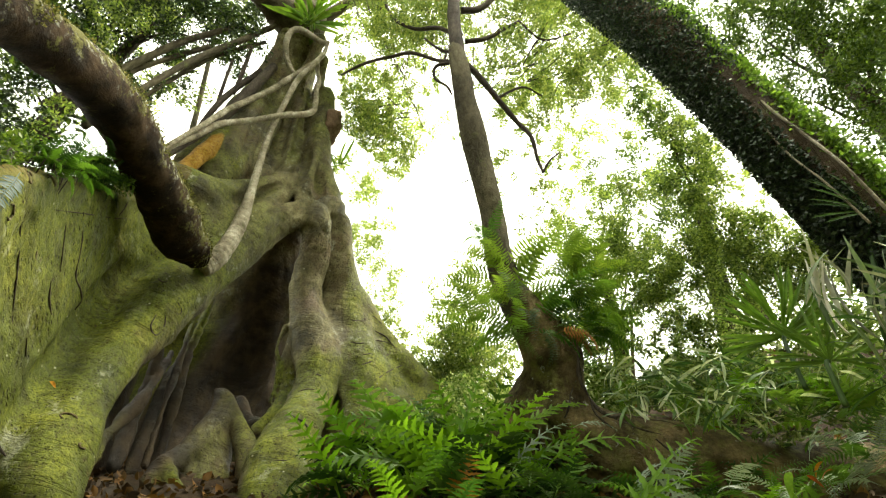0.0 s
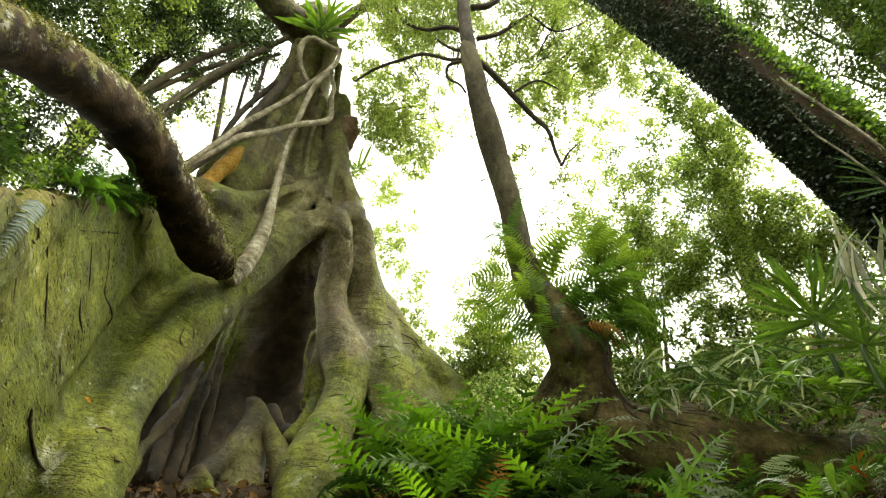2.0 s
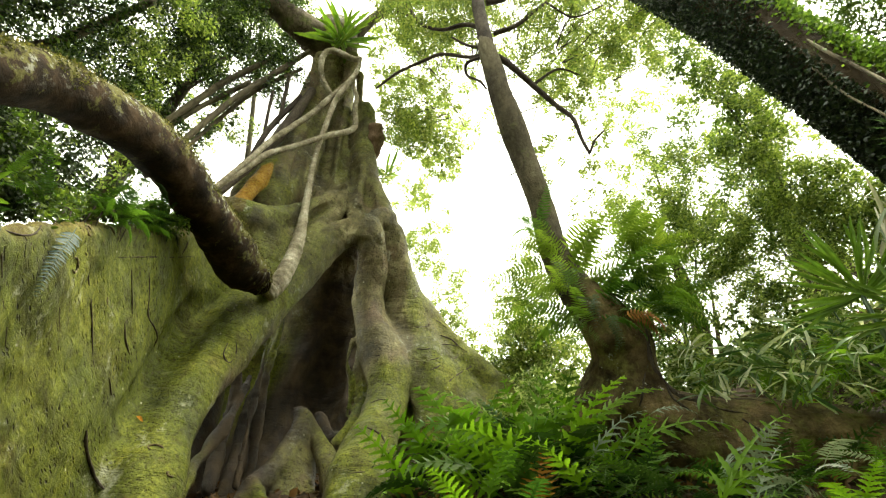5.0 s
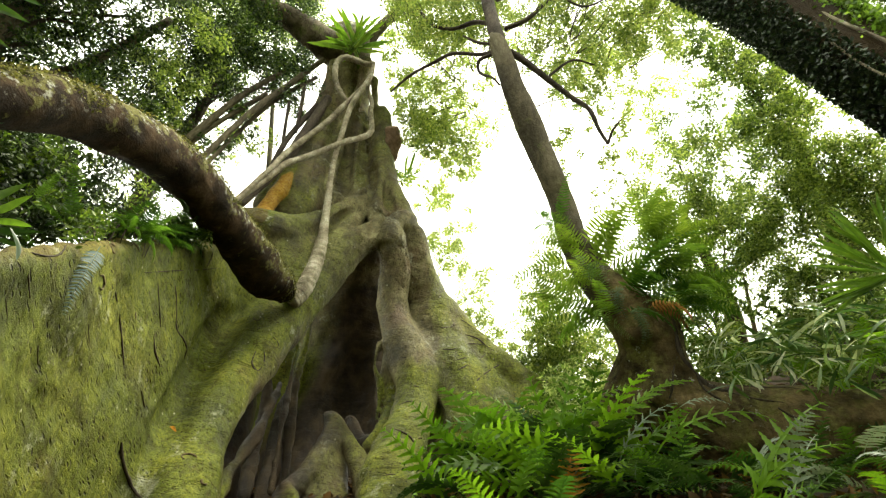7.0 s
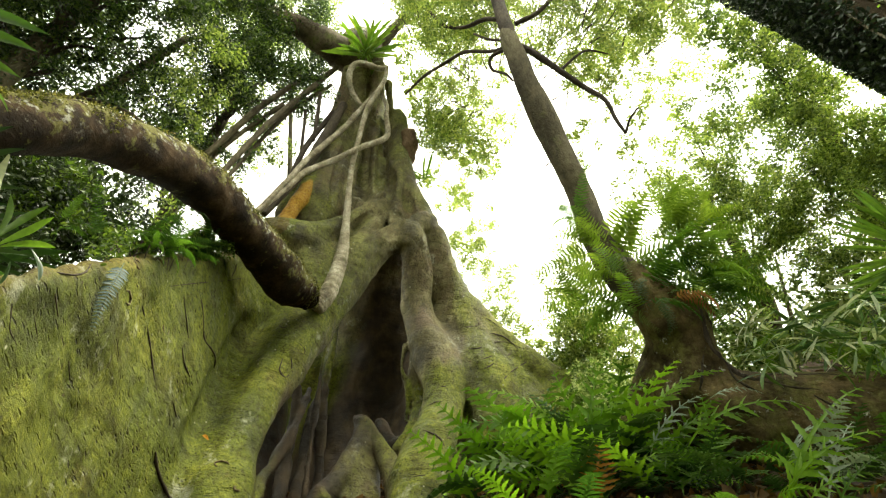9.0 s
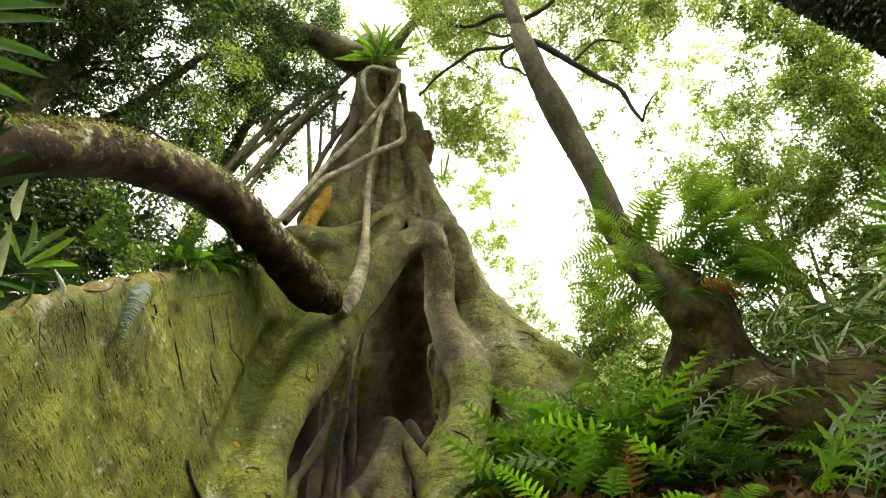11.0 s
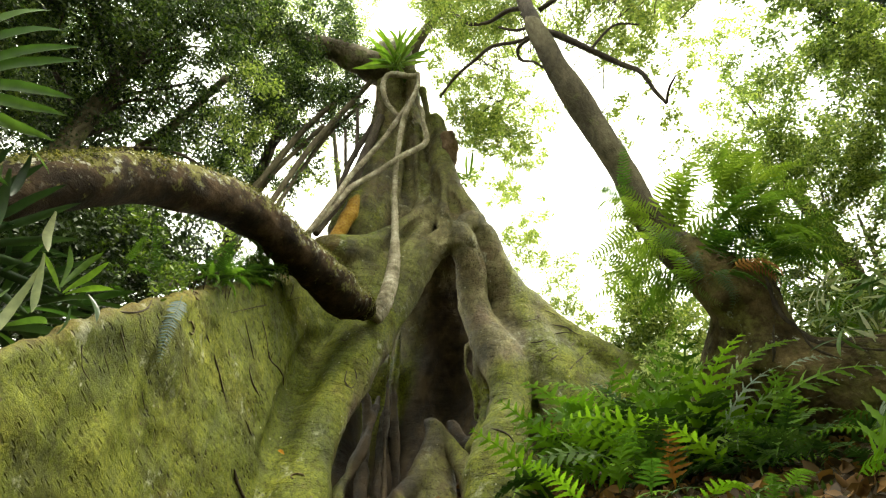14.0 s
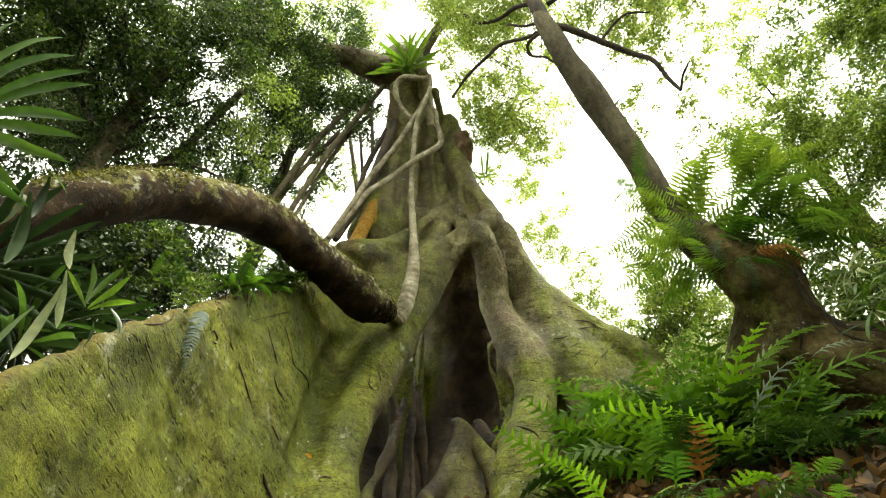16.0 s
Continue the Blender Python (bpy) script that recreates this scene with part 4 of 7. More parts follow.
# cracks, wrinkles and rootlets of the buttresses, added as thin dark tubes
for k, (a, r) in enumerate([
    ([(-2.09, 1.72, 2.66), (-2.20, 1.89, 2.66), (-2.27, 2.06, 2.60), (-2.31, 2.20, 2.50), (-2.34, 2.31, 2.41), (-2.35, 2.41, 2.34)], 0.008),
    ([(-2.35, 2.31, 3.25), (-2.40, 2.44, 3.21), (-2.43, 2.55, 3.13), (-2.47, 2.68, 3.02), (-2.52, 2.83, 3.04), (-2.56, 2.94, 3.03), (-2.70, 3.10, 3.07)], 0.012),
    ([(-2.36, 2.42, 2.75), (-2.38, 2.50, 2.69), (-2.41, 2.62, 2.65)], 0.011),
    ([(-2.55, 2.72, 3.98), (-2.52, 2.77, 3.88), (-2.52, 2.77, 3.73)], 0.008),
    ([(-2.36, 2.53, 2.07), (-2.39, 2.61, 2.01), (-2.43, 2.73, 1.97), (-2.46, 2.86, 1.93), (-2.40, 2.89, 1.88)], 0.019),
    ([(-2.38, 2.53, 2.41), (-2.45, 2.68, 2.38), (-2.48, 2.78, 2.35)], 0.007),
    ([(-2.25, 2.04, 2.96), (-2.36, 2.33, 3.26), (-2.48, 2.68, 3.61), (-2.60, 2.98, 3.93)], 0.007),
    ([(-1.64, 0.96, 1.91), (-1.68, 1.03, 1.88), (-1.70, 1.08, 1.82), (-1.73, 1.15, 1.80)], 0.005),
    ([(-1.76, 1.18, 2.08), (-1.81, 1.27, 2.04)], 0.009),
    ([(-2.33, 2.24, 3.05), (-2.35, 2.36, 2.93), (-2.37, 2.45, 2.85)], 0.007),
    ([(-1.75, 1.11, 2.14), (-1.81, 1.23, 2.24), (-1.85, 1.29, 2.32), (-1.88, 1.31, 2.40)], 0.009),
    ([(-2.35, 3.49, 3.33), (-2.33, 3.46, 3.19), (-2.31, 3.54, 3.16), (-2.30, 3.58, 3.28), (-2.31, 3.55, 3.37)], 0.011),
    ([(-2.29, 3.60, 3.55), (-2.28, 3.69, 3.53), (-2.29, 3.68, 3.45)], 0.011),
    ([(-2.52, 3.50, 3.77), (-2.43, 3.48, 3.68), (-2.39, 3.52, 3.72)], 0.011),
    ([(-2.05, 1.71, 1.98), (-2.08, 1.78, 1.95)], 0.008),
    ([(-2.05, 1.73, 2.29), (-2.14, 1.87, 2.26)], 0.005),
    ([(-1.76, 1.16, 1.95), (-1.81, 1.25, 1.91)], 0.006),
    ([(-1.95, 1.53, 2.26), (-1.98, 1.61, 2.23)], 0.005),
    ([(-1.95, 1.50, 1.99), (-2.01, 1.59, 1.95)], 0.006),
    ([(-2.27, 2.20, 2.05), (-2.30, 2.31, 1.97)], 0.006),
    ([(-1.03, 4.95, 4.09), (-0.91, 4.99, 4.10), (-0.78, 5.16, 4.26), (-0.62, 5.32, 4.33)], 0.013),
    ([(-0.95, 4.98, 3.78), (-0.80, 5.04, 3.89), (-0.65, 5.31, 4.16), (-0.49, 5.41, 4.31)], 0.013),
    ([(-0.74, 5.08, 3.59), (-0.68, 5.14, 3.77), (-0.54, 5.39, 4.04), (-0.36, 5.49, 4.18)], 0.013),
    ([(-1.05, 4.95, 4.39), (-0.93, 5.03, 4.44)], 0.020),
    ([(-0.98, 4.96, 3.92), (-0.84, 5.01, 3.97), (-0.70, 5.24, 4.17)], 0.013),
    ([(-0.95, 5.03, 4.61), (-0.82, 5.16, 4.59), (-0.74, 5.24, 4.55)], 0.014),
    ([(-0.80, 5.17, 4.40), (-0.69, 5.28, 4.40), (-0.57, 5.35, 4.29)], 0.014),
    ([(-1.44, 4.46, 2.97), (-1.32, 4.43, 2.92), (-1.22, 4.47, 2.87), (-1.17, 4.50, 2.79)], 0.016),
    ([(-1.41, 4.73, 3.52), (-1.28, 4.73, 3.54), (-1.18, 4.78, 3.52)], 0.009),
    ([(-1.41, 4.67, 3.31), (-1.30, 4.69, 3.35), (-1.15, 4.79, 3.35)], 0.009),
    ([(-1.61, 4.81, 3.95), (-1.40, 4.69, 3.88), (-1.23, 4.74, 3.83)], 0.009),
    ([(-1.40, 4.31, 2.69), (-1.27, 4.37, 2.71), (-1.15, 4.49, 2.70)], 0.008),
    ([(-1.41, 4.18, 2.40), (-1.26, 4.21, 2.43), (-1.12, 4.38, 2.44)], 0.008),
]):
    tube_part("clinging_root", a, [r * 0.3] + [r * 0.6] * (len(a) - 2) + [r * 0.25], TWIG, fig_trunk, "thin dark tube tracing the cracks, wrinkles and rootlets of the mossy bark", sides=6, steps=6, rough=0.3, seed=k)


# ---------------------------------------------------------------- tree with a slender grey stem
def slender_tree():
    tree = thing("rainforest_tree", (1.0, 4.0, 2.2), "slender grey rainforest tree with a flared base and fern clumps", "tree")
    f = Field((0.0, 2.6, 0.4), (4.6, 5.6, 4.2), 0.03)
    f.chain([(0.88, 4.34, 2.66), (0.91, 4.17, 2.88), (0.95, 4.04, 3.08), (0.94, 3.93, 3.26), (0.83, 3.86, 3.47), (0.70, 3.83, 3.69)], [0.328, 0.273, 0.241, 0.212, 0.186, 0.164], 0.06)
    f.chain([(0.95, 4.12, 2.95), (0.92, 4.05, 2.69), (1.23, 4.13, 2.47), (1.57, 4.20, 2.31), (1.93, 4.21, 2.21), (2.31, 4.17, 2.11), (2.72, 4.12, 2.05), (3.14, 4.03, 2.00), (3.60, 3.94, 1.94)], [0.194, 0.183, 0.277, 0.387, 0.415, 0.414, 0.407, 0.397, 0.373], 0.1)
    f.chain([(0.85, 4.10, 3.11), (0.69, 4.19, 2.89), (0.56, 4.26, 2.65), (0.42, 4.32, 2.43)], [0.136, 0.134, 0.140, 0.146], 0.08)
    f.chain([(1.06, 3.85, 3.17), (1.07, 3.90, 2.99), (1.11, 3.94, 2.81), (1.22, 4.01, 2.64), (1.50, 3.99, 2.51), (1.82, 4.02, 2.45)], [0.061, 0.064, 0.066, 0.081, 0.085, 0.083], 0.04)
    v, q = f.surface()
    v = np.array([p + 0.025 * noise.noise(Vector(p * 7)) + 0.05 * noise.noise(Vector(p * 2.6)) + 0.01 * noise.noise(Vector(p * 18)) for p in v.astype(float)])
    part("root_base", fast_mesh("root_base", v, q), BASEBARK, tree, "brown flared root running along the slope")
    stem = tube_part("stem", [(0.83, 3.85, 3.48), (0.70, 3.83, 3.69), (0.59, 3.79, 3.99), (0.53, 3.71, 4.29), (0.51, 3.64, 4.63), (0.46, 3.51, 4.94), (0.39, 3.42, 5.33), (0.33, 3.29, 5.71), (0.26, 3.14, 6.10), (0.21, 3.01, 6.56), (0.17, 2.93, 6.87), (0.14, 2.90, 7.05)], [0.186, 0.169, 0.146, 0.131, 0.122, 0.123, 0.134, 0.145, 0.124, 0.117, 0.100, 0.054],
              TRUNK, tree, "grey mottled stem", sides=20, rough=0.05, steps=10)
    tube_part("bough", [(0.19, 3.00, 6.67), (0.18, 2.93, 6.98), (0.15, 2.84, 7.40), (0.14, 2.73, 7.98), (0.16, 2.56, 9.30)], [0.079, 0.088, 0.084, 0.081, 0.066], TWIG, stem, "dark forked upper stem", sides=12, rough=0.08)
    for k, (a, r) in enumerate([
            ([(0.29, 3.00, 6.73), (0.44, 3.08, 6.57), (0.64, 3.23, 6.35), (0.87, 3.40, 6.11), (1.02, 3.47, 5.90), (1.07, 3.58, 5.64), (1.12, 3.64, 5.45)], [0.061, 0.061, 0.053, 0.046, 0.039, 0.032, 0.025]),
            ([(1.12, 3.64, 5.45), (1.19, 3.55, 5.54), (1.28, 3.42, 5.52)], [0.022, 0.019, 0.012]),
            ([(0.16, 2.99, 6.81), (-0.06, 3.03, 6.91), (-0.40, 3.05, 7.16), (-0.69, 3.18, 7.32), (-1.05, 3.33, 7.45), (-1.41, 3.54, 7.53)], [0.041, 0.035, 0.036, 0.033, 0.030, 0.023]),
            ([(0.11, 3.00, 6.79), (-0.08, 3.03, 6.76), (-0.10, 3.13, 6.66), (0.04, 3.15, 6.50), (0.11, 3.23, 6.43)], [0.034, 0.031, 0.027, 0.024, 0.020]),
            ([(0.16, 2.89, 7.33), (-0.07, 2.87, 7.49), (-0.36, 2.92, 7.58), (-0.64, 2.92, 7.87), (-0.82, 2.87, 8.34)], [0.043, 0.044, 0.037, 0.034, 0.032]),
            ([(0.28, 2.93, 7.21), (0.56, 2.92, 7.30), (0.81, 2.87, 7.49), (0.99, 2.85, 7.65)], [0.050, 0.043, 0.036, 0.029]),
            ([(0.25, 2.79, 7.86), (0.46, 2.82, 7.96), (0.67, 2.80, 8.26), (0.99, 2.72, 8.91)], [0.067, 0.068, 0.062, 0.049]),
            ([(0.17, 2.97, 6.97), (-0.04, 2.93, 7.00), (-0.23, 2.88, 7.20)], [0.028, 0.028, 0.021]),
            ([(0.64, 3.23, 6.35), (0.96, 3.21, 6.58), (1.22, 3.34, 6.60)], [0.027, 0.021, 0.014]),
            ([(0.99, 2.85, 7.65), (1.30, 3.02, 7.48), (1.67, 2.96, 7.53)], [0.022, 0.018, 0.015])]):
        tube_part("bough", a, [q * 0.68 for q in r], TWIG, stem, sides=8, rough=0.1, seed=k)
    r2 = np.random.default_rng(21)
    pts = clump_points([(-0.73, 3.02, 8.04, 0.47, 1), (-0.19, 2.99, 8.36, 0.48, 0.9), (0.80, 3.21, 7.57, 0.42, 0.7), (1.30, 3.17, 7.33, 0.52, 0.9), (0.90, 2.91, 8.15, 0.47, 0.8), (1.60, 2.97, 8.10, 0.55, 0.8), (2.09, 3.42, 7.36, 0.53, 0.8), (1.05, 3.44, 6.78, 0.32, 0.6), (1.15, 3.43, 6.50, 0.28, 0.5), (0.14, 2.74, 9.46, 0.95, 0.9), (-0.71, 2.79, 9.12, 0.84, 1), (1.48, 2.67, 9.24, 1.01, 0.9), (-0.91, 4.18, 7.17, 0.40, 0.9), (-0.65, 4.21, 6.86, 0.31, 0.9), (-1.18, 4.17, 7.46, 0.33, 0.8), (1.15, 3.87, 5.50, 0.20, 0.5), (1.32, 3.58, 5.64, 0.14, 0.5), (1.08, 4.15, 5.22, 0.25, 0.4), (-1.10, 3.88, 7.75, 0.41, 0.9), (0.58, 4.00, 5.65, 0.18, 0.2), (2.32, 3.05, 7.73, 0.38, 0.7), (-0.35, 3.84, 7.51, 0.24, 0.4), (-0.92, 4.26, 7.37, 0.37, 0.9), (-0.64, 4.60, 7.03, 0.29, 0.8), (-1.13, 4.09, 7.83, 0.26, 0.9), (-1.33, 3.94, 8.54, 0.27, 0.9), (-0.56, 3.37, 8.55, 0.50, 0.7), (0.04, 3.37, 8.54, 0.50, 0.7), (0.90, 3.62, 7.44, 0.45, 0.6), (1.13, 3.94, 6.56, 0.28, 0.5), (0.69, 4.10, 6.12, 0.27, 0.4)], 15000, r2)
    part("crown", fast_mesh("crown", *leaf_cloud(pts, 0.043, r2, 0.4, 0.5, True)), LEAF_PALE, tree, kind="stuff")
    sprays = []
    for q in pts[r2.choice(len(pts), 150, replace=False)]:
        way = np.array((-0.3, 4.9, 8.0)) + r2.normal(0, 0.5, 3) - q
        way *= r2.uniform(0.35, 0.8) / np.linalg.norm(way)
        v, f_ = tube([q, q + way * 0.5 + r2.normal(0, 0.06, 3), q + way + (0, 0, -0.05)], [0.003, 0.006, 0.009], sides=4, steps=4)
        sprays.append((np.array(v)[:-2], np.array([k for k in f_ if len(k) == 4])))
    part("twig_spray", fast_mesh("twig_spray", *merge(sprays)), TWIG, tree, kind="stuff")
    return tree


slender = slender_tree()
for k, (a, r) in enumerate([
        ([(1.14, 3.80, 3.23), (1.12, 3.80, 3.09), (1.11, 3.83, 2.98), (1.12, 3.85, 2.90), (1.16, 3.89, 2.83), (1.19, 3.90, 2.77), (1.22, 3.88, 2.69), (1.25, 3.86, 2.65), (1.30, 3.85, 2.61), (1.36, 3.87, 2.63), (1.45, 3.94, 2.68)], 0.015),
        ([(1.18, 3.89, 2.76), (1.18, 3.85, 2.65), (1.21, 3.81, 2.57), (1.27, 3.80, 2.50)], 0.009),
        ([(1.30, 3.85, 2.61), (1.40, 3.83, 2.55), (1.50, 3.81, 2.49), (1.62, 3.80, 2.45)], 0.008),
        ([(1.11, 3.83, 2.98), (1.02, 3.85, 2.81), (0.95, 3.80, 2.62), (0.86, 3.92, 2.52)], 0.007),
        ([(1.45, 3.94, 2.68), (1.60, 3.90, 2.62), (1.74, 3.91, 2.60), (1.86, 3.85, 2.52)], 0.009),
        ([(1.57, 3.79, 2.41), (1.65, 3.77, 2.31), (1.78, 3.75, 2.27)], 0.008)]):
    tagged(tube_part("climbing_root", a, [r * 0.7] + [r] * (len(a) - 2) + [r * 0.4], TWIG, None, "dark twisted climbing root over the brown tree base", rough=0.35, sides=9, ring=0.15, ring_gap=0.07, seed=k), "", "root", "climbing roots on the tree base")


# ---------------------------------------------------------------- leaning tree under ivy
def ivy_tree():
    tree = thing("ivy_tree", (2.35, 1.2, 1.0), "leaning brown tree trunk half covered in dark glossy ivy", "tree")
    pts, rad = ([(2.27, 1.78, 1.65), (2.10, 1.70, 1.87), (1.96, 1.63, 2.15), (1.87, 1.60, 2.47), (1.77, 1.58, 2.91), (1.65, 1.59, 3.68), (1.44, 1.60, 4.65), (1.19, 1.67, 5.86), (0.76, 1.63, 7.46)], [0.135, 0.135, 0.135, 0.134, 0.133, 0.139, 0.152, 0.165, 0.158])
    tube_part("stem", pts, rad, ROOTBARK, tree, "brown stem", sides=24, rough=0.06)
    tube_part("vine_stem", *([(1.82, 1.44, 2.27), (1.75, 1.40, 2.53), (1.73, 1.43, 2.81), (1.70, 1.46, 3.10), (1.66, 1.47, 3.44)], [0.008, 0.007, 0.008, 0.009, 0.006]), LIANA, tree, "pale climbing stem", sides=8)
    tube_part("vine_stem", *([(1.75, 1.48, 2.23), (1.69, 1.47, 2.49), (1.65, 1.49, 2.72), (1.64, 1.50, 2.99)], [0.006, 0.005, 0.005, 0.006]), LIANA, tree, "pale climbing stem", sides=8)
    r2 = np.random.default_rng(31)
    path = spline([(*p, q) for p, q in zip(pts, rad)], 12)
    n = 95000
    i = r2.integers(0, len(path) - 1, n)
    d = path[i + 1, :3] - path[i, :3]
    d /= np.linalg.norm(d, axis=1)[:, None]
    side = np.array((1.16, 1.85, 2.99)) - np.array((1.57, 1.52, 3.33))
    side = side / np.linalg.norm(side)
    u = side - d * (d @ side)[:, None]
    u /= np.linalg.norm(u, axis=1)[:, None]
    w = np.cross(d, u)
    a = r2.normal(-0.15, 0.95, n)
    high = r2.random(n) < 0.35
    a = np.where(high & (i > len(path) * 0.55), r2.uniform(0, 6.28, n), a)
    a = np.where(np.abs(a) > 1.5, np.where(i > len(path) * 0.6, a, r2.normal(0, 0.5, n)), a)
    off = path[i, 3] * (1.01 + 0.55 * r2.random(n) ** 2)
    c = path[i, :3] + d * r2.uniform(-0.1, 0.1, n)[:, None] + (u * np.cos(a)[:, None] + w * np.sin(a)[:, None]) * off[:, None]
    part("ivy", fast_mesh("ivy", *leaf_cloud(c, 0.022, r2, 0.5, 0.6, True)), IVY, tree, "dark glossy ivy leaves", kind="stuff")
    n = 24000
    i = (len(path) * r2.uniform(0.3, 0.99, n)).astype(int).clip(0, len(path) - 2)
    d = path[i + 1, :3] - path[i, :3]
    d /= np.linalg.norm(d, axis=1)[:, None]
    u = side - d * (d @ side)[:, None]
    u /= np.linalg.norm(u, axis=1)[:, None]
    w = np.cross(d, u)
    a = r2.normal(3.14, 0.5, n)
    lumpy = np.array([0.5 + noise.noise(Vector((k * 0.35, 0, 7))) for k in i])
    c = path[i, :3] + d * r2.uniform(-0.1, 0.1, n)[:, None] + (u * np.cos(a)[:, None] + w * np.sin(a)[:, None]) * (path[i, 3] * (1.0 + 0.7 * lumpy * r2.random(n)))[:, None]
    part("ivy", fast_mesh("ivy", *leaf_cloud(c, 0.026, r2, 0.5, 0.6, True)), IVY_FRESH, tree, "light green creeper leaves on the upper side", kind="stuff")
    return tree


ivy_tree()


# ---------------------------------------------------------------- forest behind
def forest_tree(foot, stem_r, clumps, mat, per, size, label, seed, stem_top=0.9):
    r2 = np.random.default_rng(seed)
    c = np.array(clumps)
    foot = (foot[0], foot[1], ground_z(foot[0], foot[1]) - 0.1)
    tree = thing("forest_tree", foot, label, "tree", "trees of the forest behind")
    mid = c[:, :3].mean(0)
    top = np.array([mid[0], mid[1], c[:, 2].max()]) * stem_top + np.array(foot) * (1 - stem_top)
    a = np.array(foot)
    bend = a + (top - a) * 0.45 + np.array([r2.normal(0, 0.15), r2.normal(0, 0.15), 0])
    stem = tube_part("stem", [a, bend, top], [stem_r, stem_r * 0.75, stem_r * 0.3], TRUNK, tree, sides=10, rough=0.06)
    for x, y, z, r, k in clumps:
        q = np.array((x, y, z))
        t = np.clip((z - r - a[2]) / (top[2] - a[2] + 1e-6), 0.25, 0.92)
        s = a + (top - a) * t
        if np.linalg.norm(q - s) > 1.7:
            continue
        m = (s + q) / 2 + np.array([r2.normal(0, 0.12), r2.normal(0, 0.12), 0.15 * r])
        tube_part("limb", [s, m, q], [stem_r * 0.15, stem_r * 0.1, stem_r * 0.04], TWIG, stem, sides=6, steps=5, rough=0.08)
    pts = clump_points(clumps, per, r2)
    part("crown", fast_mesh("crown", *leaf_cloud(pts, size * 0.9, r2, 0.4, 0.5, True)), mat, tree, kind="stuff")
    return tree


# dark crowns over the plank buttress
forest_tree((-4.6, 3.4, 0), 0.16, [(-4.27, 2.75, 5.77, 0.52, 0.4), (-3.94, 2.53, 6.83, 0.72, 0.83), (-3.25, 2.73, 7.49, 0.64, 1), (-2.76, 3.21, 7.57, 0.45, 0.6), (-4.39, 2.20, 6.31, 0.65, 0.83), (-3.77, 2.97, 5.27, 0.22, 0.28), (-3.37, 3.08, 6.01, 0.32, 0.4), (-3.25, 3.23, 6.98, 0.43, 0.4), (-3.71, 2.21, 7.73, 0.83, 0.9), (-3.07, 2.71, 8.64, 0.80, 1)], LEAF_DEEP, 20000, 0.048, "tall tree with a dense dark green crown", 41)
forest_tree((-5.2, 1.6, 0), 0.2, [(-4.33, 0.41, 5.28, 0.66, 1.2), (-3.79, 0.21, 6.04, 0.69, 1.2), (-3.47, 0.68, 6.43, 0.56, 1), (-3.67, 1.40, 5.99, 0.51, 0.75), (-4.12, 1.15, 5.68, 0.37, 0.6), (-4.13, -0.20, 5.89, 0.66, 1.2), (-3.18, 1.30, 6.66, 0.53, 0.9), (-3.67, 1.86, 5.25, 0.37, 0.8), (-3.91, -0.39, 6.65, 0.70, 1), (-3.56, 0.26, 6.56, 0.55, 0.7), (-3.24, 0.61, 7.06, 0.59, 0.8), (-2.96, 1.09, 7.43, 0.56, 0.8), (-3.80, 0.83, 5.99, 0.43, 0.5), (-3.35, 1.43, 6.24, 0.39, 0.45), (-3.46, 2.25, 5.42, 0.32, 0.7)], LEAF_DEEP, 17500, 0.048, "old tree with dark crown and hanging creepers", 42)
# lower clumps in the darkened green that stands for canopy shade
forest_tree((-4.9, 1.9, 0), 0.07, [(-3.24, 1.57, 3.19, 0.25, 1.3), (-3.25, 1.74, 3.43, 0.25, 1.3), (-3.25, 1.93, 3.65, 0.25, 1.3), (-3.19, 1.42, 2.98, 0.30, 1.3), (-3.41, 1.62, 3.64, 0.30, 1.3), (-3.35, 0.95, 3.02, 0.40, 1.3), (-3.52, 1.16, 3.43, 0.40, 1.3), (-3.49, 1.50, 3.69, 0.40, 1.3), (-3.64, 0.87, 3.69, 0.50, 1.3), (-3.83, 1.32, 3.99, 0.50, 1.3), (-3.61, 1.74, 4.09, 0.40, 1.3), (-3.48, 2.02, 4.10, 0.35, 1.3), (-3.31, 0.90, 2.70, 0.40, 1.3), (-3.68, 0.60, 3.34, 0.50, 1.3), (-3.54, 2.33, 4.49, 0.24, 0.52), (-4.34, 0.96, 5.01, 0.51, 1.2), (-4.03, 1.43, 4.26, 0.42, 1.2), (-3.83, 1.83, 4.43, 0.39, 1.1), (-4.64, 1.14, 4.27, 0.48, 1.3), (-4.56, 1.36, 3.77, 0.46, 1.4), (-4.09, 1.73, 3.96, 0.42, 1.4), (-3.80, 2.17, 4.37, 0.34, 1), (-4.33, 1.72, 3.40, 0.35, 1.4), (-4.02, 2.08, 3.90, 0.27, 1)], LEAF_SHADE, 16000, 0.048, "understory tree behind the buttress with canopy shade in its leaf colour", 56, 0.6)
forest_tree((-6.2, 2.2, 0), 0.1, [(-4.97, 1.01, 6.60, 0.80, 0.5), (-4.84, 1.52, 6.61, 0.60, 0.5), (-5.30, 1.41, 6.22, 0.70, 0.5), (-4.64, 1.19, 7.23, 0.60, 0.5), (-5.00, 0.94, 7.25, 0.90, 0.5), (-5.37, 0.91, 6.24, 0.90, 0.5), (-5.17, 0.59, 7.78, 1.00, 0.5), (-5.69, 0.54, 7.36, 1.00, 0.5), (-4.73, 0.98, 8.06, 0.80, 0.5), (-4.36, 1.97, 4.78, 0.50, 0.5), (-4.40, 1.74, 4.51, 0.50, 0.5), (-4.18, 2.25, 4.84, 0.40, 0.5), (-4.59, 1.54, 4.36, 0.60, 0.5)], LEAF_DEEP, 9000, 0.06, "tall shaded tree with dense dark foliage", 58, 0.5)
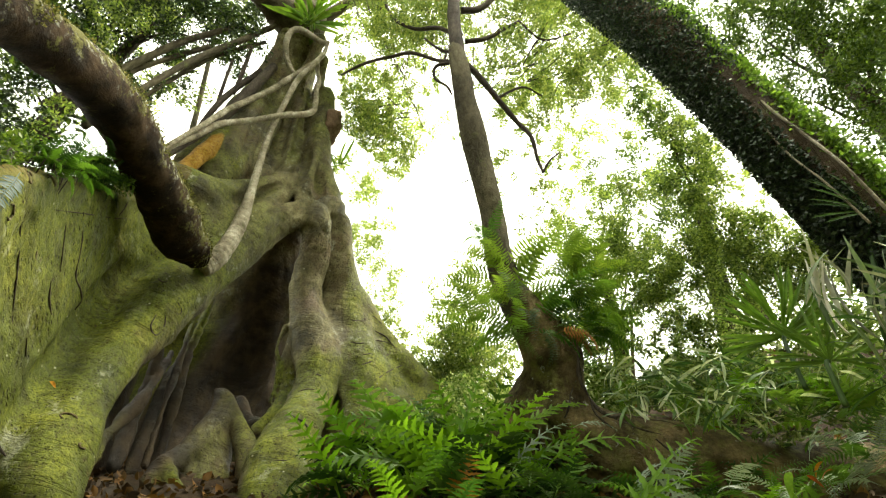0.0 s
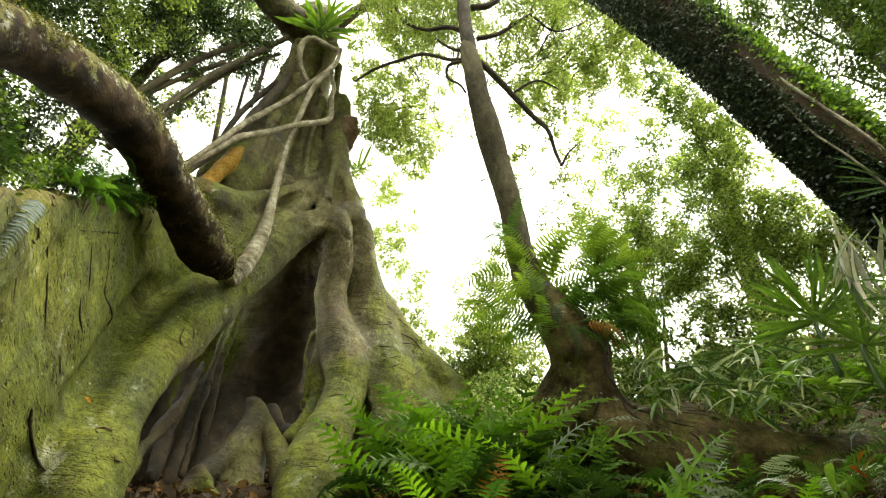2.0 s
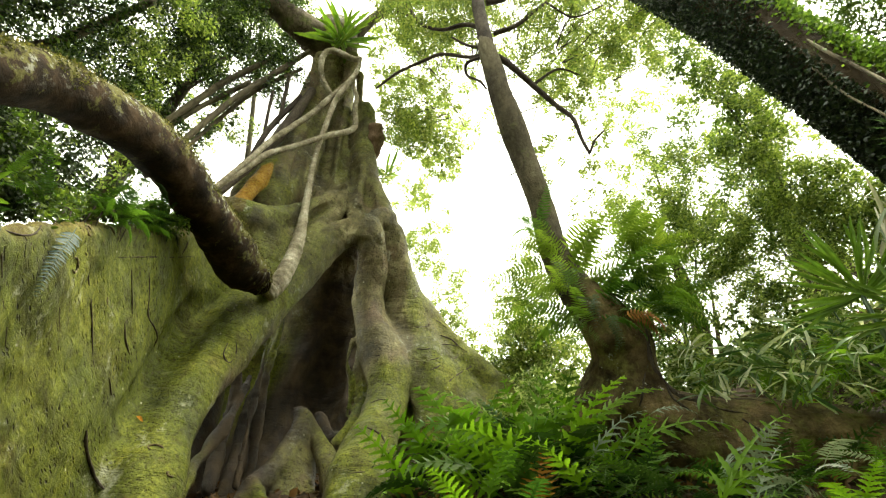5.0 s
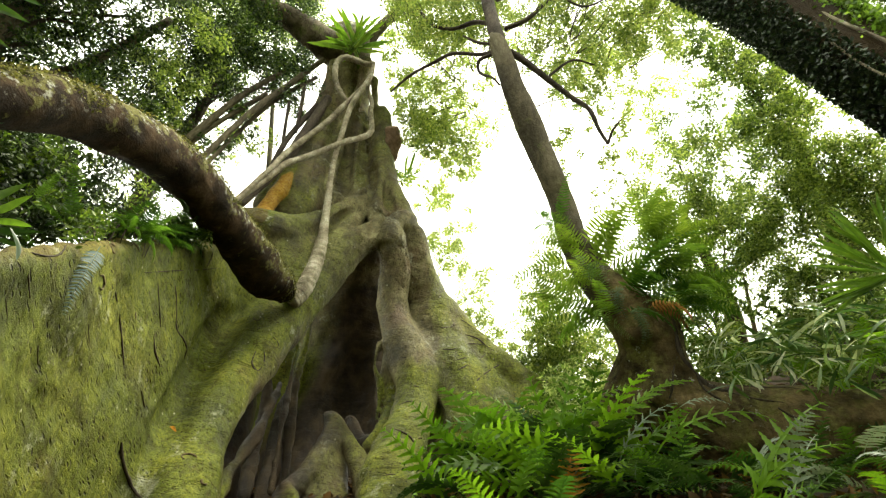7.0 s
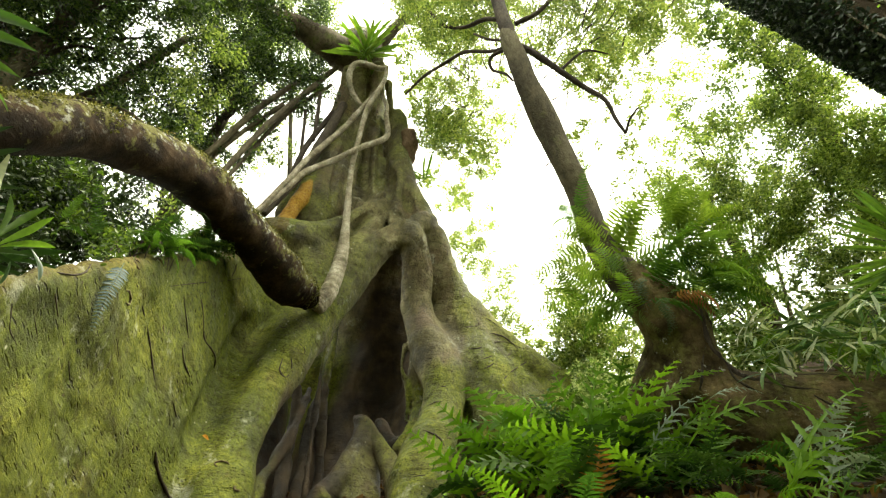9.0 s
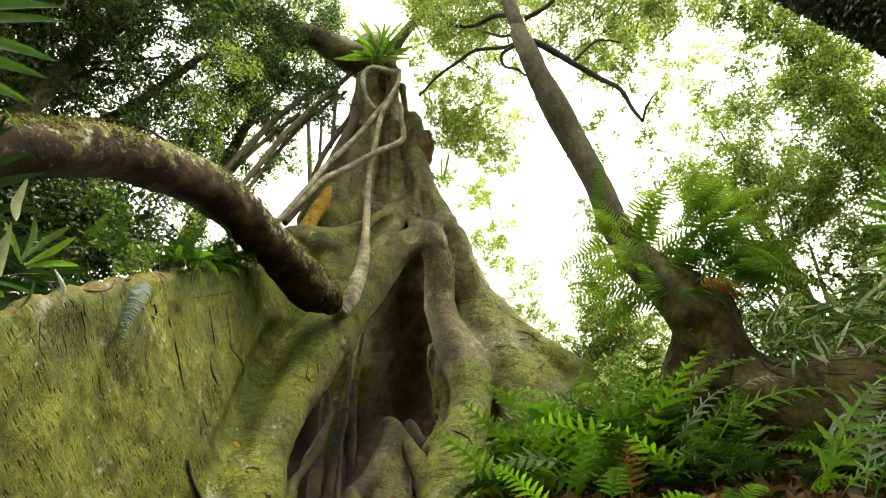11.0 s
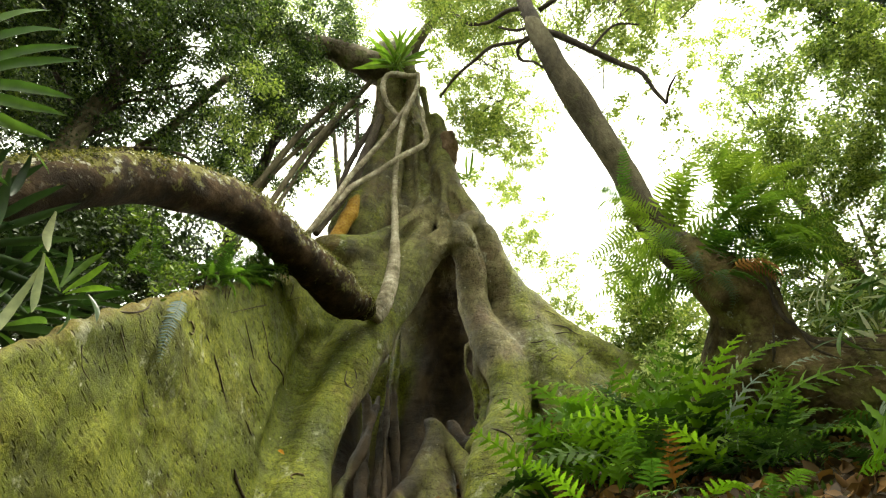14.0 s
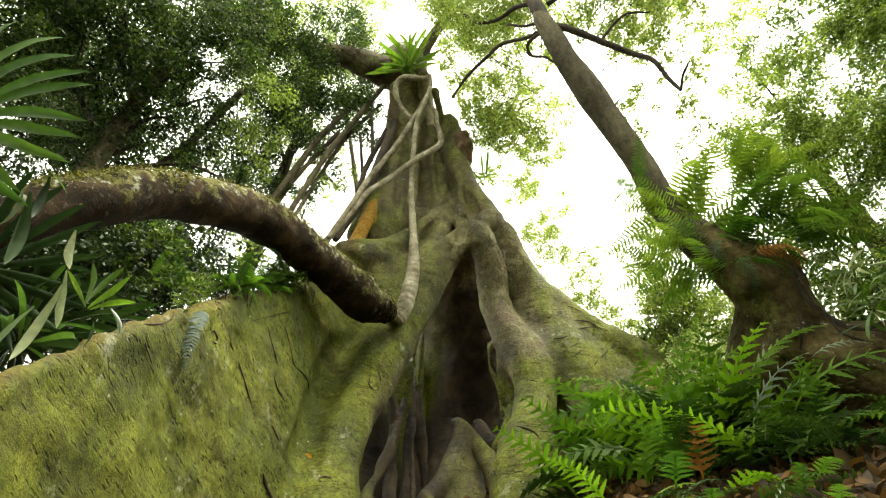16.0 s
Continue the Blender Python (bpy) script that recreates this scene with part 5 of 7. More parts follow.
forest_tree((-3.6, 5.5, 0), 0.06, [(-3.69, 1.82, 8.68, 0.78, 1.1), (-4.13, 2.73, 11.44, 0.80, 1.1), (-3.35, 1.94, 6.86, 0.51, 0.52), (-3.52, 2.19, 6.05, 0.41, 0.45), (-4.44, 3.14, 9.06, 0.55, 0.33), (-2.97, 3.14, 6.51, 0.31, 0.4), (-3.49, 3.05, 6.04, 0.21, 0.2), (-3.43, 3.30, 12.15, 0.73, 1), (-3.69, 2.83, 5.12, 0.24, 0.36), (-3.89, 2.54, 4.98, 0.26, 0.4), (-3.86, 2.29, 8.92, 0.55, 0.65), (-3.92, 3.02, 9.60, 0.46, 0.8), (-3.79, 3.27, 10.77, 0.45, 0.8), (-3.63, 2.36, 6.72, 0.38, 0.52), (-3.65, 1.94, 6.58, 0.36, 0.52)], LEAF_MID, 13000, 0.047, "tree with thin mid-green foliage against the sky", 43)
for k, (a, r) in enumerate([([(-3.34, 2.73, 4.94), (-3.21, 2.81, 5.71), (-2.94, 2.89, 6.62), (-2.61, 3.02, 7.48), (-2.35, 3.13, 8.21)], [0.036, 0.036, 0.040, 0.040, 0.038]), ([(-3.25, 2.80, 5.15), (-3.12, 2.94, 6.14), (-2.85, 3.04, 7.04), (-2.45, 3.22, 7.85)], [0.022, 0.026, 0.029, 0.026]), ([(-4.79, 1.65, 4.46), (-4.53, 1.58, 5.52), (-4.00, 1.66, 6.01), (-3.39, 1.70, 6.82)], [0.048, 0.053, 0.050, 0.043]), ([(-3.86, 2.68, 5.28), (-3.50, 2.74, 6.07), (-3.14, 2.79, 6.87), (-2.75, 2.91, 7.59)], [0.041, 0.044, 0.042, 0.034]), ([(-3.93, 2.84, 5.26), (-3.44, 2.83, 6.25), (-2.92, 2.95, 7.12)], [0.028, 0.030, 0.033])]):
    t = tagged(tube_part("bare_trunk", a, r, TRUNK, None, "thin bare leaning trunk seen through the foliage", sides=10, rough=0.06, seed=k), "", "tree", "bare leaning trunks")

# crowns to the far side and behind the slender tree
forest_tree((2.2, 6.6, 0), 0.13, [(1.86, 3.66, 4.86, 0.32, 0.8), (2.22, 3.50, 5.02, 0.27, 0.7), (1.69, 4.05, 4.75, 0.34, 0.9), (2.04, 4.00, 4.52, 0.41, 1.1), (1.80, 4.29, 4.23, 0.35, 1.1), (2.33, 4.33, 4.19, 0.35, 1.1), (1.43, 4.15, 4.94, 0.25, 0.5), (1.74, 3.75, 5.34, 0.19, 0.4), (1.85, 4.42, 3.82, 0.23, 0.8), (1.36, 4.42, 4.67, 0.22, 0.5), (1.45, 4.67, 3.85, 0.25, 1.2), (1.61, 4.86, 3.66, 0.24, 1.2), (1.88, 4.68, 3.84, 0.19, 1), (1.47, 4.82, 4.26, 0.21, 0.7), (1.52, 4.46, 5.33, 0.30, 0.7), (1.75, 4.52, 4.85, 0.33, 0.8), (2.06, 4.33, 4.76, 0.31, 0.9), (1.92, 4.62, 4.18, 0.30, 1), (1.61, 4.75, 4.33, 0.27, 0.8), (2.15, 4.19, 4.19, 0.28, 0.9)], LEAF_MID, 26000, 0.035, "broad leafy green tree behind the slope", 44)
forest_tree((3.6, 5.6, 0), 0.15, [(2.51, 3.38, 4.29, 0.37, 1.1), (2.35, 3.12, 4.55, 0.29, 0.9), (2.24, 2.79, 4.88, 0.21, 0.8), (2.35, 2.78, 4.61, 0.18, 0.8), (2.76, 3.32, 4.07, 0.30, 1.1), (2.61, 3.60, 3.78, 0.40, 1.3), (2.98, 3.22, 3.89, 0.29, 1.1), (2.98, 3.45, 3.65, 0.34, 1.2), (2.44, 3.79, 4.16, 0.38, 1.2), (2.17, 2.80, 5.15, 0.16, 0.7), (2.25, 4.04, 3.48, 0.31, 1.2), (3.13, 3.21, 3.62, 0.32, 1.2)], LEAF_MID, 38000, 0.033, "leafy green tree with ivy on its stem", 45)
forest_tree((5.2, 3.2, 0), 0.18, [(2.98, 2.15, 5.52, 0.47, 1), (3.37, 2.03, 5.36, 0.51, 1.2), (3.46, 2.19, 4.63, 0.42, 1.2), (3.18, 2.36, 4.75, 0.29, 1), (3.78, 1.86, 4.96, 0.51, 1.2), (2.93, 2.13, 6.11, 0.40, 0.9), (3.44, 2.29, 3.97, 0.38, 1.2), (2.85, 2.07, 6.73, 0.49, 0.8), (3.37, 1.74, 6.22, 0.60, 1), (3.87, 1.60, 5.78, 0.61, 1)], LEAF_DARK, 17000, 0.042, "tall tree with dark crown above the ivy trunk", 46)
forest_tree((3.0, 4.6, 0), 0.05, [(2.02, 2.82, 5.50, 0.20, 1.0), (2.21, 2.93, 5.35, 0.24, 1.1), (2.44, 3.06, 5.15, 0.24, 1.0), (2.39, 3.32, 4.99, 0.26, 1.0), (2.62, 3.17, 4.97, 0.20, 0.8), (2.54, 3.30, 4.78, 0.22, 0.6), (2.03, 2.70, 5.80, 0.14, 0.5)], LEAF_DARK, 22000, 0.04, "slim tree with a dark drooping crown under the ivy trunk", 57, 0.5)
forest_tree((4.6, 5.2, 0), 0.08, [(2.43, 4.10, 6.07, 0.50, 0.6), (2.64, 4.46, 5.70, 0.50, 0.6), (2.93, 4.16, 5.81, 0.50, 0.6), (2.18, 4.48, 5.85, 0.35, 0.6), (2.28, 4.45, 5.15, 0.35, 0.6), (2.50, 4.62, 4.89, 0.40, 0.6), (2.15, 4.53, 6.48, 0.30, 0.6), (3.03, 4.55, 5.44, 0.50, 0.6)], LEAF_DARK, 11000, 0.045, "tall tree with a loose dark crown above the slope", 59, 0.5)
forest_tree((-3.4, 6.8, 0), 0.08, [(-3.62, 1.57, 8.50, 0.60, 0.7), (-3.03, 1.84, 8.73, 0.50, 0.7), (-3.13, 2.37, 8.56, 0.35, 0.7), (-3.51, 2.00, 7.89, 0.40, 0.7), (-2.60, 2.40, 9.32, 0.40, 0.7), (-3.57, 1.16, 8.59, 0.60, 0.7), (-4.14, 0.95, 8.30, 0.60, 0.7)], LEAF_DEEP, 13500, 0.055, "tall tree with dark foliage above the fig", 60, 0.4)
forest_tree((0.9, 7.0, 0), 0.05, [(-0.94, 6.33, 6.43, 0.36, 0.5), (-1.24, 6.08, 6.96, 0.32, 0.8), (-1.07, 6.52, 5.67, 0.26, 0.5), (-0.71, 6.48, 5.43, 0.25, 0.5), (-1.36, 5.62, 7.71, 0.28, 0.5), (0.35, 5.73, 5.05, 0.45, 1), (0.12, 5.67, 5.40, 0.35, 0.6), (0.49, 5.88, 4.62, 0.44, 1.1), (0.44, 5.39, 5.67, 0.39, 0.6), (0.05, 6.05, 4.73, 0.30, 0.8), (0.88, 5.64, 4.29, 0.28, 0.8), (-1.13, 5.30, 7.18, 0.27, 0.5), (-0.99, 5.77, 6.71, 0.27, 0.6), (-1.41, 6.10, 6.38, 0.27, 0.6), (-0.92, 6.39, 5.81, 0.33, 0.7), (-1.56, 6.43, 5.77, 0.31, 0.8), (-1.26, 6.61, 5.30, 0.30, 0.9), (-0.48, 6.36, 4.98, 0.32, 0.8), (-1.54, 5.76, 6.72, 0.20, 0.6), (0.22, 5.82, 4.40, 0.36, 1.5), (-0.00, 6.07, 4.15, 0.29, 2), (-0.22, 6.21, 4.57, 0.23, 1), (0.07, 6.10, 4.40, 0.31, 1.4), (0.09, 5.97, 4.82, 0.28, 0.9), (0.68, 6.29, 4.21, 0.27, 2), (0.65, 6.25, 4.53, 0.28, 1.2), (0.78, 6.22, 3.99, 0.20, 2)], LEAF_PALE, 14000, 0.048, "thin pale green young tree against the bright sky", 47, 0.3)
forest_tree((3.6, 9.0, 0), 0.06, [(2.90, 3.59, 8.60, 0.60, 0.9), (2.41, 3.92, 7.99, 0.42, 0.8), (3.08, 3.98, 7.93, 0.42, 0.7), (2.18, 3.56, 8.92, 0.53, 0.8), (2.95, 3.32, 9.44, 0.72, 0.9), (1.82, 4.22, 7.69, 0.34, 0.5)], LEAF_PALE, 11000, 0.055, "tall tree with bright yellow-green canopy", 48, 0.3)


forest_tree((2.2, 11.5, 0), 0.1, [(-1.19, 7.23, 10.34, 0.51, 0.35), (-1.44, 8.03, 9.54, 0.44, 0.4), (-1.31, 9.01, 8.56, 0.51, 0.4), (-0.49, 6.42, 11.15, 0.76, 0.5), (2.96, 6.30, 9.86, 0.58, 0.6), (2.73, 6.99, 9.16, 0.52, 0.6), (2.50, 7.52, 8.63, 0.46, 0.6), (4.80, 6.02, 8.72, 0.53, 0.6), (4.06, 5.87, 8.87, 0.53, 0.5), (-0.16, 8.92, 7.24, 0.46, 0.4), (2.27, 5.23, 10.92, 0.69, 0.6), (5.17, 5.62, 7.71, 0.38, 0.6), (3.43, 5.43, 9.32, 0.53, 0.5), (-1.82, 7.49, 10.08, 0.51, 0.5)], LEAF_PALE, 5200, 0.075, "distant pale canopy tree in the bright gap", 49, 0.3)


forest_tree((0.6, 13.0, 0), 0.1, [(-1.41, 3.35, 9.93, 0.43, 0.6), (-0.97, 3.79, 9.84, 0.44, 0.7), (-0.54, 4.12, 9.76, 0.44, 0.7), (-0.92, 4.50, 9.53, 0.40, 0.8), (-0.76, 5.08, 9.25, 0.38, 0.8), (-1.34, 5.20, 9.08, 0.37, 0.7), (-1.13, 5.68, 8.81, 0.29, 0.6), (-0.95, 3.39, 9.99, 0.43, 0.7), (-1.31, 4.52, 9.46, 0.35, 0.6), (-0.58, 5.73, 8.86, 0.20, 0.3), (0.35, 4.22, 9.76, 0.48, 0.5), (0.97, 4.37, 9.67, 0.47, 0.5), (1.47, 4.80, 9.41, 0.47, 0.5), (1.97, 4.64, 9.42, 0.45, 0.5), (1.17, 5.16, 9.24, 0.29, 0.4), (-0.30, 4.68, 9.51, 0.30, 0.5), (-1.83, 5.76, 8.59, 0.27, 0.7), (-1.47, 6.22, 8.34, 0.23, 0.5), (-1.57, 6.81, 7.81, 0.23, 0.6), (-1.49, 7.23, 7.41, 0.19, 0.5), (-1.53, 7.65, 6.93, 0.17, 0.5), (0.31, 5.61, 8.99, 0.18, 0.2), (2.15, 5.41, 8.94, 0.32, 0.5), (1.85, 5.81, 8.73, 0.23, 0.4)], LEAF_PALE, 8500, 0.06, "tall tree with bright yellow-green leaves against the sky", 61, 0.3)
forest_tree((-6.0, 7.5, 0), 0.07, [(-4.84, 3.69, 9.01, 0.36, 0.4), (-4.27, 3.66, 9.35, 0.36, 0.4), (-4.32, 4.14, 9.12, 0.32, 0.5), (-4.84, 4.29, 8.73, 0.31, 0.4), (-5.27, 4.18, 8.49, 0.26, 0.3), (-3.81, 3.65, 9.59, 0.31, 0.4), (-4.58, 3.25, 9.34, 0.30, 0.4), (-4.80, 4.62, 8.58, 0.23, 0.4), (-5.75, 4.39, 8.01, 0.26, 0.3), (-6.36, 4.05, 7.65, 0.18, 0.25), (-3.39, 3.50, 9.83, 0.26, 0.4)], LEAF_PALE, 8000, 0.055, "thin tree with bright yellow-green leaves behind the lianas", 62, 0.3)

# unseen trees added to close the clearing round the camera and block low sky
rb = np.random.default_rng(55)
for k, az in enumerate((75, 98, 121, 146, 170, 196, 222, 248, 268)):
    d = rb.uniform(5.0, 7.5)
    x, y = d * math.sin(radians(az)), d * math.cos(radians(az))
    forest_tree((x, y, 0), rb.uniform(0.14, 0.25), [(x + rb.normal(0, 0.9), y + rb.normal(0, 0.9), h + rb.normal(0, 0.3), rb.uniform(1.1, 1.6), 1) for h in (0.4, 1.2, 2.2, 3.2, 4.2, 5.2, 6.3, 7.4, 8.5)], LEAF_DARK, 480, 0.26, "leafy tree added out of view to block low sky light", 300 + k)


# ---------------------------------------------------------------- ferns, palms and herbs
def strip(path, widths, normal_fold=0.15):
    """A folded leaf blade along a path: three points across."""
    path = np.asarray(path, float)
    n = len(path)
    d = np.gradient(path, axis=0)
    d /= np.linalg.norm(d, axis=1)[:, None] + 1e-9
    side = np.cross(d, np.array([0, 0, 1.0]))
    side /= np.linalg.norm(side, axis=1)[:, None] + 1e-9
    up = np.cross(side, d)
    w = np.asarray(widths)[:, None]
    v = np.stack([path - side * w + up * w * normal_fold * 2, path, path + side * w + up * w * normal_fold * 2], 1).reshape(-1, 3)
    q = []
    for i in range(n - 1):
        a = i * 3
        q += [(a, a + 1, a + 4, a + 3), (a + 1, a + 2, a + 5, a + 4)]
    return v, np.array(q)


def frond_mesh(name, pairs, width, seed, arch=0.5, blade=0.3, toothed=False, sweep=0.35, profile=0.5):
    """A pinnate frond one metre long, growing along +y and arching over."""
    r2 = np.random.default_rng(seed)
    s = np.linspace(0, 1, 24)
    ang = np.cumsum(np.full(24, -arch * 2.2 / 24)) + arch * 0.5 + r2.normal(0, 0.03)
    bend = np.cumsum(r2.normal(0, 0.03, 24))
    step = np.stack([np.sin(bend) * np.cos(ang), np.cos(bend) * np.cos(ang), np.sin(ang)], 1) / 23
    ax = np.vstack([[0, 0, 0], np.cumsum(step, 0)[:-1]])
    pieces = [strip(ax, (0.02 if toothed else 0.008) * (1.1 - s) * np.minimum(1, 0.3 + 3 * s), 0.3)]
    for i in range(pairs):
        t = 0.13 + 0.87 * (i + 0.5) / pairs
        p = np.array([np.interp(t, s, ax[:, k]) for k in range(3)])
        j = min(22, int(t * 23))
        d = ax[j + 1] - ax[j]
        d /= np.linalg.norm(d)
        side = np.cross(d, (0, 0, 1.0))
        side /= np.linalg.norm(side)
        up = np.cross(side, d)
        ln = width * (1 - t) ** profile * min(1, 0.45 + t * 2.2) * r2.uniform(0.88, 1.1) + 0.01
        for sg in (-1, 1):
            way = side * sg + d * (sweep + 0.25 * t) + up * r2.normal(0.04, 0.1)
            way /= np.linalg.norm(way)
            m = 9 if toothed else 4
            u = np.linspace(0, 1, m)
            line = p + np.outer(u * ln, way) - np.outer(u ** 2 * ln * r2.uniform(0.08, 0.3), up)
            w = blade * ln * 0.5 * (1 - u ** 2.2) + 0.0012
            if toothed:
                w = w * np.where(np.arange(m) % 2, 1.2, 0.72)
                w[0] = blade * ln * 0.62
            else:
                w[0] *= 0.5
            pieces.append(strip(line, w, 0.08))
    return fast_mesh(name, *merge(pieces))


def with_mat(me, mat):
    me = me.copy()
    me.materials.append(mat)
    return me


RASP = [frond_mesh("frond", 10, 0.25, 60 + k, 0.35 + 0.16 * k, 0.27, True, 0.42, 0.6) for k in range(5)]
SLIM = [frond_mesh("frond", 8, 0.24, 65 + k, 0.45 + 0.2 * k, 0.2, True, 0.5, 0.75) for k in range(3)]
SWORD = [frond_mesh("frond", 15, 0.2, 70 + k, 0.35 + 0.16 * k, 0.23, False, 0.2, 0.4) for k in range(5)]
FINE = [frond_mesh("frond", 22, 0.13, 80 + k, 0.4 + 0.2 * k, 0.3, False, 0.3, 0.6) for k in range(3)]
MESHES = {}


def frond(meshes, k, mat, base, az, el, length, parent, roll=0.0, label="", name="frond"):
    """az: degrees from ahead towards the right; el: degrees above level."""
    key = (meshes[k % len(meshes)].name, mat.name)
    if key not in MESHES:
        MESHES[key] = with_mat(meshes[k % len(meshes)], mat)
    ob = part(name, MESHES[key], mat, parent, label)
    ob.matrix_basis = Matrix.Translation(base) @ pose(0, 0, 0, 0, 0, -az) @ pose(0, 0, 0, el, roll, 0) @ Matrix.Diagonal((length, length, length, 1))
    return ob


def fern(base, n, length, el, meshes, mats, label, seed, spread=0.08, az=(0, 360), category="fern", group="", shade_low=False):
    r2 = np.random.default_rng(seed)
    t = thing("fern", base, label, category, group)
    for k in range(n):
        a = az[0] + (az[1] - az[0]) * (k + r2.uniform(0.1, 0.9)) / n
        b = np.array(base) + np.array([r2.normal(0, spread), r2.normal(0, spread), r2.normal(0, spread * 0.3)])
        e = r2.uniform(*el)
        erect = (e - el[0]) / (el[1] - el[0]) + r2.normal(0, 0.15)
        # upright fronds get the lit greens, low ones the shaded: light put into colour
        mat = mats[int(np.clip((1 - erect) * len(mats), 0, len(mats) - 1))] if shade_low else mats[int(r2.integers(0, len(mats)))]
        frond(meshes, int(r2.integers(0, 9)), mat, b, a, e, length * r2.uniform(0.7, 1.1), t, r2.uniform(-25, 25))
    return t


def on_ground(x, y, up=0.0):
    return (x, y, ground_z(x, y) + up)


RF = "bright green rasp fern with toothed fronds at the root"
for k, (x, y, n, ln, el) in enumerate([(-0.3, 4.35, 15, 1.0, (25, 75)), (0.02, 4.2, 16, 1.0, (25, 70)), (0.2, 4.05, 14, 0.9, (15, 50)), (0.6, 4.0, 12, 0.9, (15, 65)), (-0.65, 4.55, 13, 0.85, (20, 65)), (-0.95, 4.5, 9, 0.6, (10, 60)), (0.05, 3.7, 12, 0.75, (15, 60)), (-0.4, 3.9, 12, 0.7, (10, 55)), (0.5, 3.6, 9, 0.6, (5, 45)), (0.25, 2.7, 7, 0.35, (0, 50)), (-0.15, 2.9, 8, 0.38, (0, 45)), (0.1, 3.15, 9, 0.45, (0, 40)), (0.85, 3.0, 7, 0.35, (0, 45)), (1.25, 3.3, 6, 0.35, (0, 35)), (1.5, 2.9, 7, 0.35, (0, 40)), (0.6, 2.6, 6, 0.3, (0, 40))]):
    fern(on_ground(x, y, 0.02), n, ln, el, RASP, [FERN_LIME, FERN_LIME, FERN, FERN_SHADE, FERN_SHADE], RF, 100 + k, 0.12, group="rasp ferns below the fig", shade_low=True)

for k, (x, y, n, ln) in enumerate([(0.43, 3.73, 9, 0.5), (0.71, 3.54, 9, 0.45), (0.95, 3.42, 8, 0.42), (1.3, 3.54, 8, 0.45), (1.46, 3.35, 8, 0.4), (0.8, 3.74, 9, 0.5), (1.9, 3.7, 8, 0.45), (1.15, 3.2, 8, 0.4), (2.25, 3.6, 8, 0.45)]):
    fern(on_ground(x, y, 0.02), n, ln, (5, 60), RASP, [FERN, FERN_SHADE, FERN_SHADE], "rasp fern beside the log with low fronds coloured dark as shade", 180 + k, 0.1, group="rasp ferns below the fig", shade_low=True)


def single(base, az, el, length, mat, label, meshes=RASP, k=1, roll=0.0):
    t = thing("fern_frond", base, label, "fern frond")
    frond(meshes, k, mat, base, az, el, length, t, roll)


def frond_to(base, tip, mat, label, k=1, wide=0.72, meshes=RASP):
    """One frond that grows from its base to its tip, its face turned out of the slope."""
    a, b = Vector(base), Vector(tip)
    y = (b - a).normalized()
    x = y.cross(Vector((0.1, -0.75, 0.45))).normalized()
    m = Matrix((x, y, x.cross(y))).transposed().to_4x4()
    key = (meshes[k].name, mat.name)
    if key not in MESHES:
        MESHES[key] = with_mat(meshes[k], mat)
    end = max((v.co for v in meshes[k].vertices), key=lambda c: c.y)
    lean = math.degrees(math.atan2(end.z, end.y))
    size = (b - a).length / math.hypot(end.y, end.z)
    t = thing("fern_frond", base, label, "fern frond")
    ob = part("frond", MESHES[key], mat, t)
    ob.matrix_basis = Matrix.Translation(a) @ m @ pose(0, 0, 0, -lean, 0, 0) @ Matrix.Diagonal((size * wide, size, size, 1))


frond_to((0.04, 3.95, 1.98), (0.23, 3.90, 3.02), FERN_LIME, "bright green rasp fern frond with toothed leaflets", 0)
frond_to((0.99, 3.07, 1.56), (1.56, 3.03, 2.03), FERN_LIME, "bright green rasp fern frond with toothed leaflets", 1, 1.0, SLIM)
frond_to((0.97, 3.07, 1.55), (1.48, 2.93, 1.79), FERN_LIME, "bright green rasp fern frond with toothed leaflets", 2, 0.8, SLIM)
frond_to((1.11, 2.94, 1.51), (1.40, 2.95, 1.85), FERN_GREY, "silvery pale fern frond arching over others", 1, 0.7, SLIM)
frond_to((0.71, 3.76, 2.15), (1.48, 3.65, 2.27), FERN_LIME, "bright green rasp fern frond with toothed leaflets", 2, 0.9, SLIM)
frond_to((0.61, 3.84, 2.24), (1.16, 3.73, 2.29), FERN, "bright green rasp fern frond with toothed leaflets", 1, 0.9, SLIM)
frond_to((0.21, 3.86, 2.47), (0.70, 3.80, 2.76), FERN_LIME, "bright green rasp fern frond with toothed leaflets", 0)
frond_to((0.30, 3.85, 2.27), (0.80, 3.78, 2.57), FERN_LIME, "bright green rasp fern frond with toothed leaflets", 1)
frond_to((0.55, 3.87, 2.44), (1.14, 3.79, 2.64), FERN_LIME, "bright green rasp fern frond with toothed leaflets", 2)
frond_to((-0.05, 3.95, 2.49), (-0.58, 3.79, 2.85), FERN_LIME, "bright green rasp fern frond with toothed leaflets", 1)
frond_to((-0.12, 3.90, 2.35), (-0.89, 3.83, 2.62), FERN_LIME, "bright green rasp fern frond with toothed leaflets", 2)
frond_to((-0.22, 3.85, 2.18), (-0.95, 3.87, 2.25), FERN, "bright green rasp fern frond with toothed leaflets", 2)
frond_to((0.03, 3.92, 2.44), (-0.30, 3.87, 2.80), FERN, "bright green rasp fern frond with toothed leaflets", 0)
frond_to((0.45, 3.66, 1.89), (1.15, 3.65, 1.95), FERN, "bright green rasp fern frond with toothed leaflets", 2)
frond_to((0.57, 3.56, 1.86), (0.97, 3.52, 1.81), FERN_LIME, "bright green rasp fern frond with toothed leaflets", 1)
frond_to((0.48, 3.78, 2.15), (0.97, 3.69, 2.47), FERN_GREY, "silvery pale fern frond arching over others", 1, 0.7, SLIM)
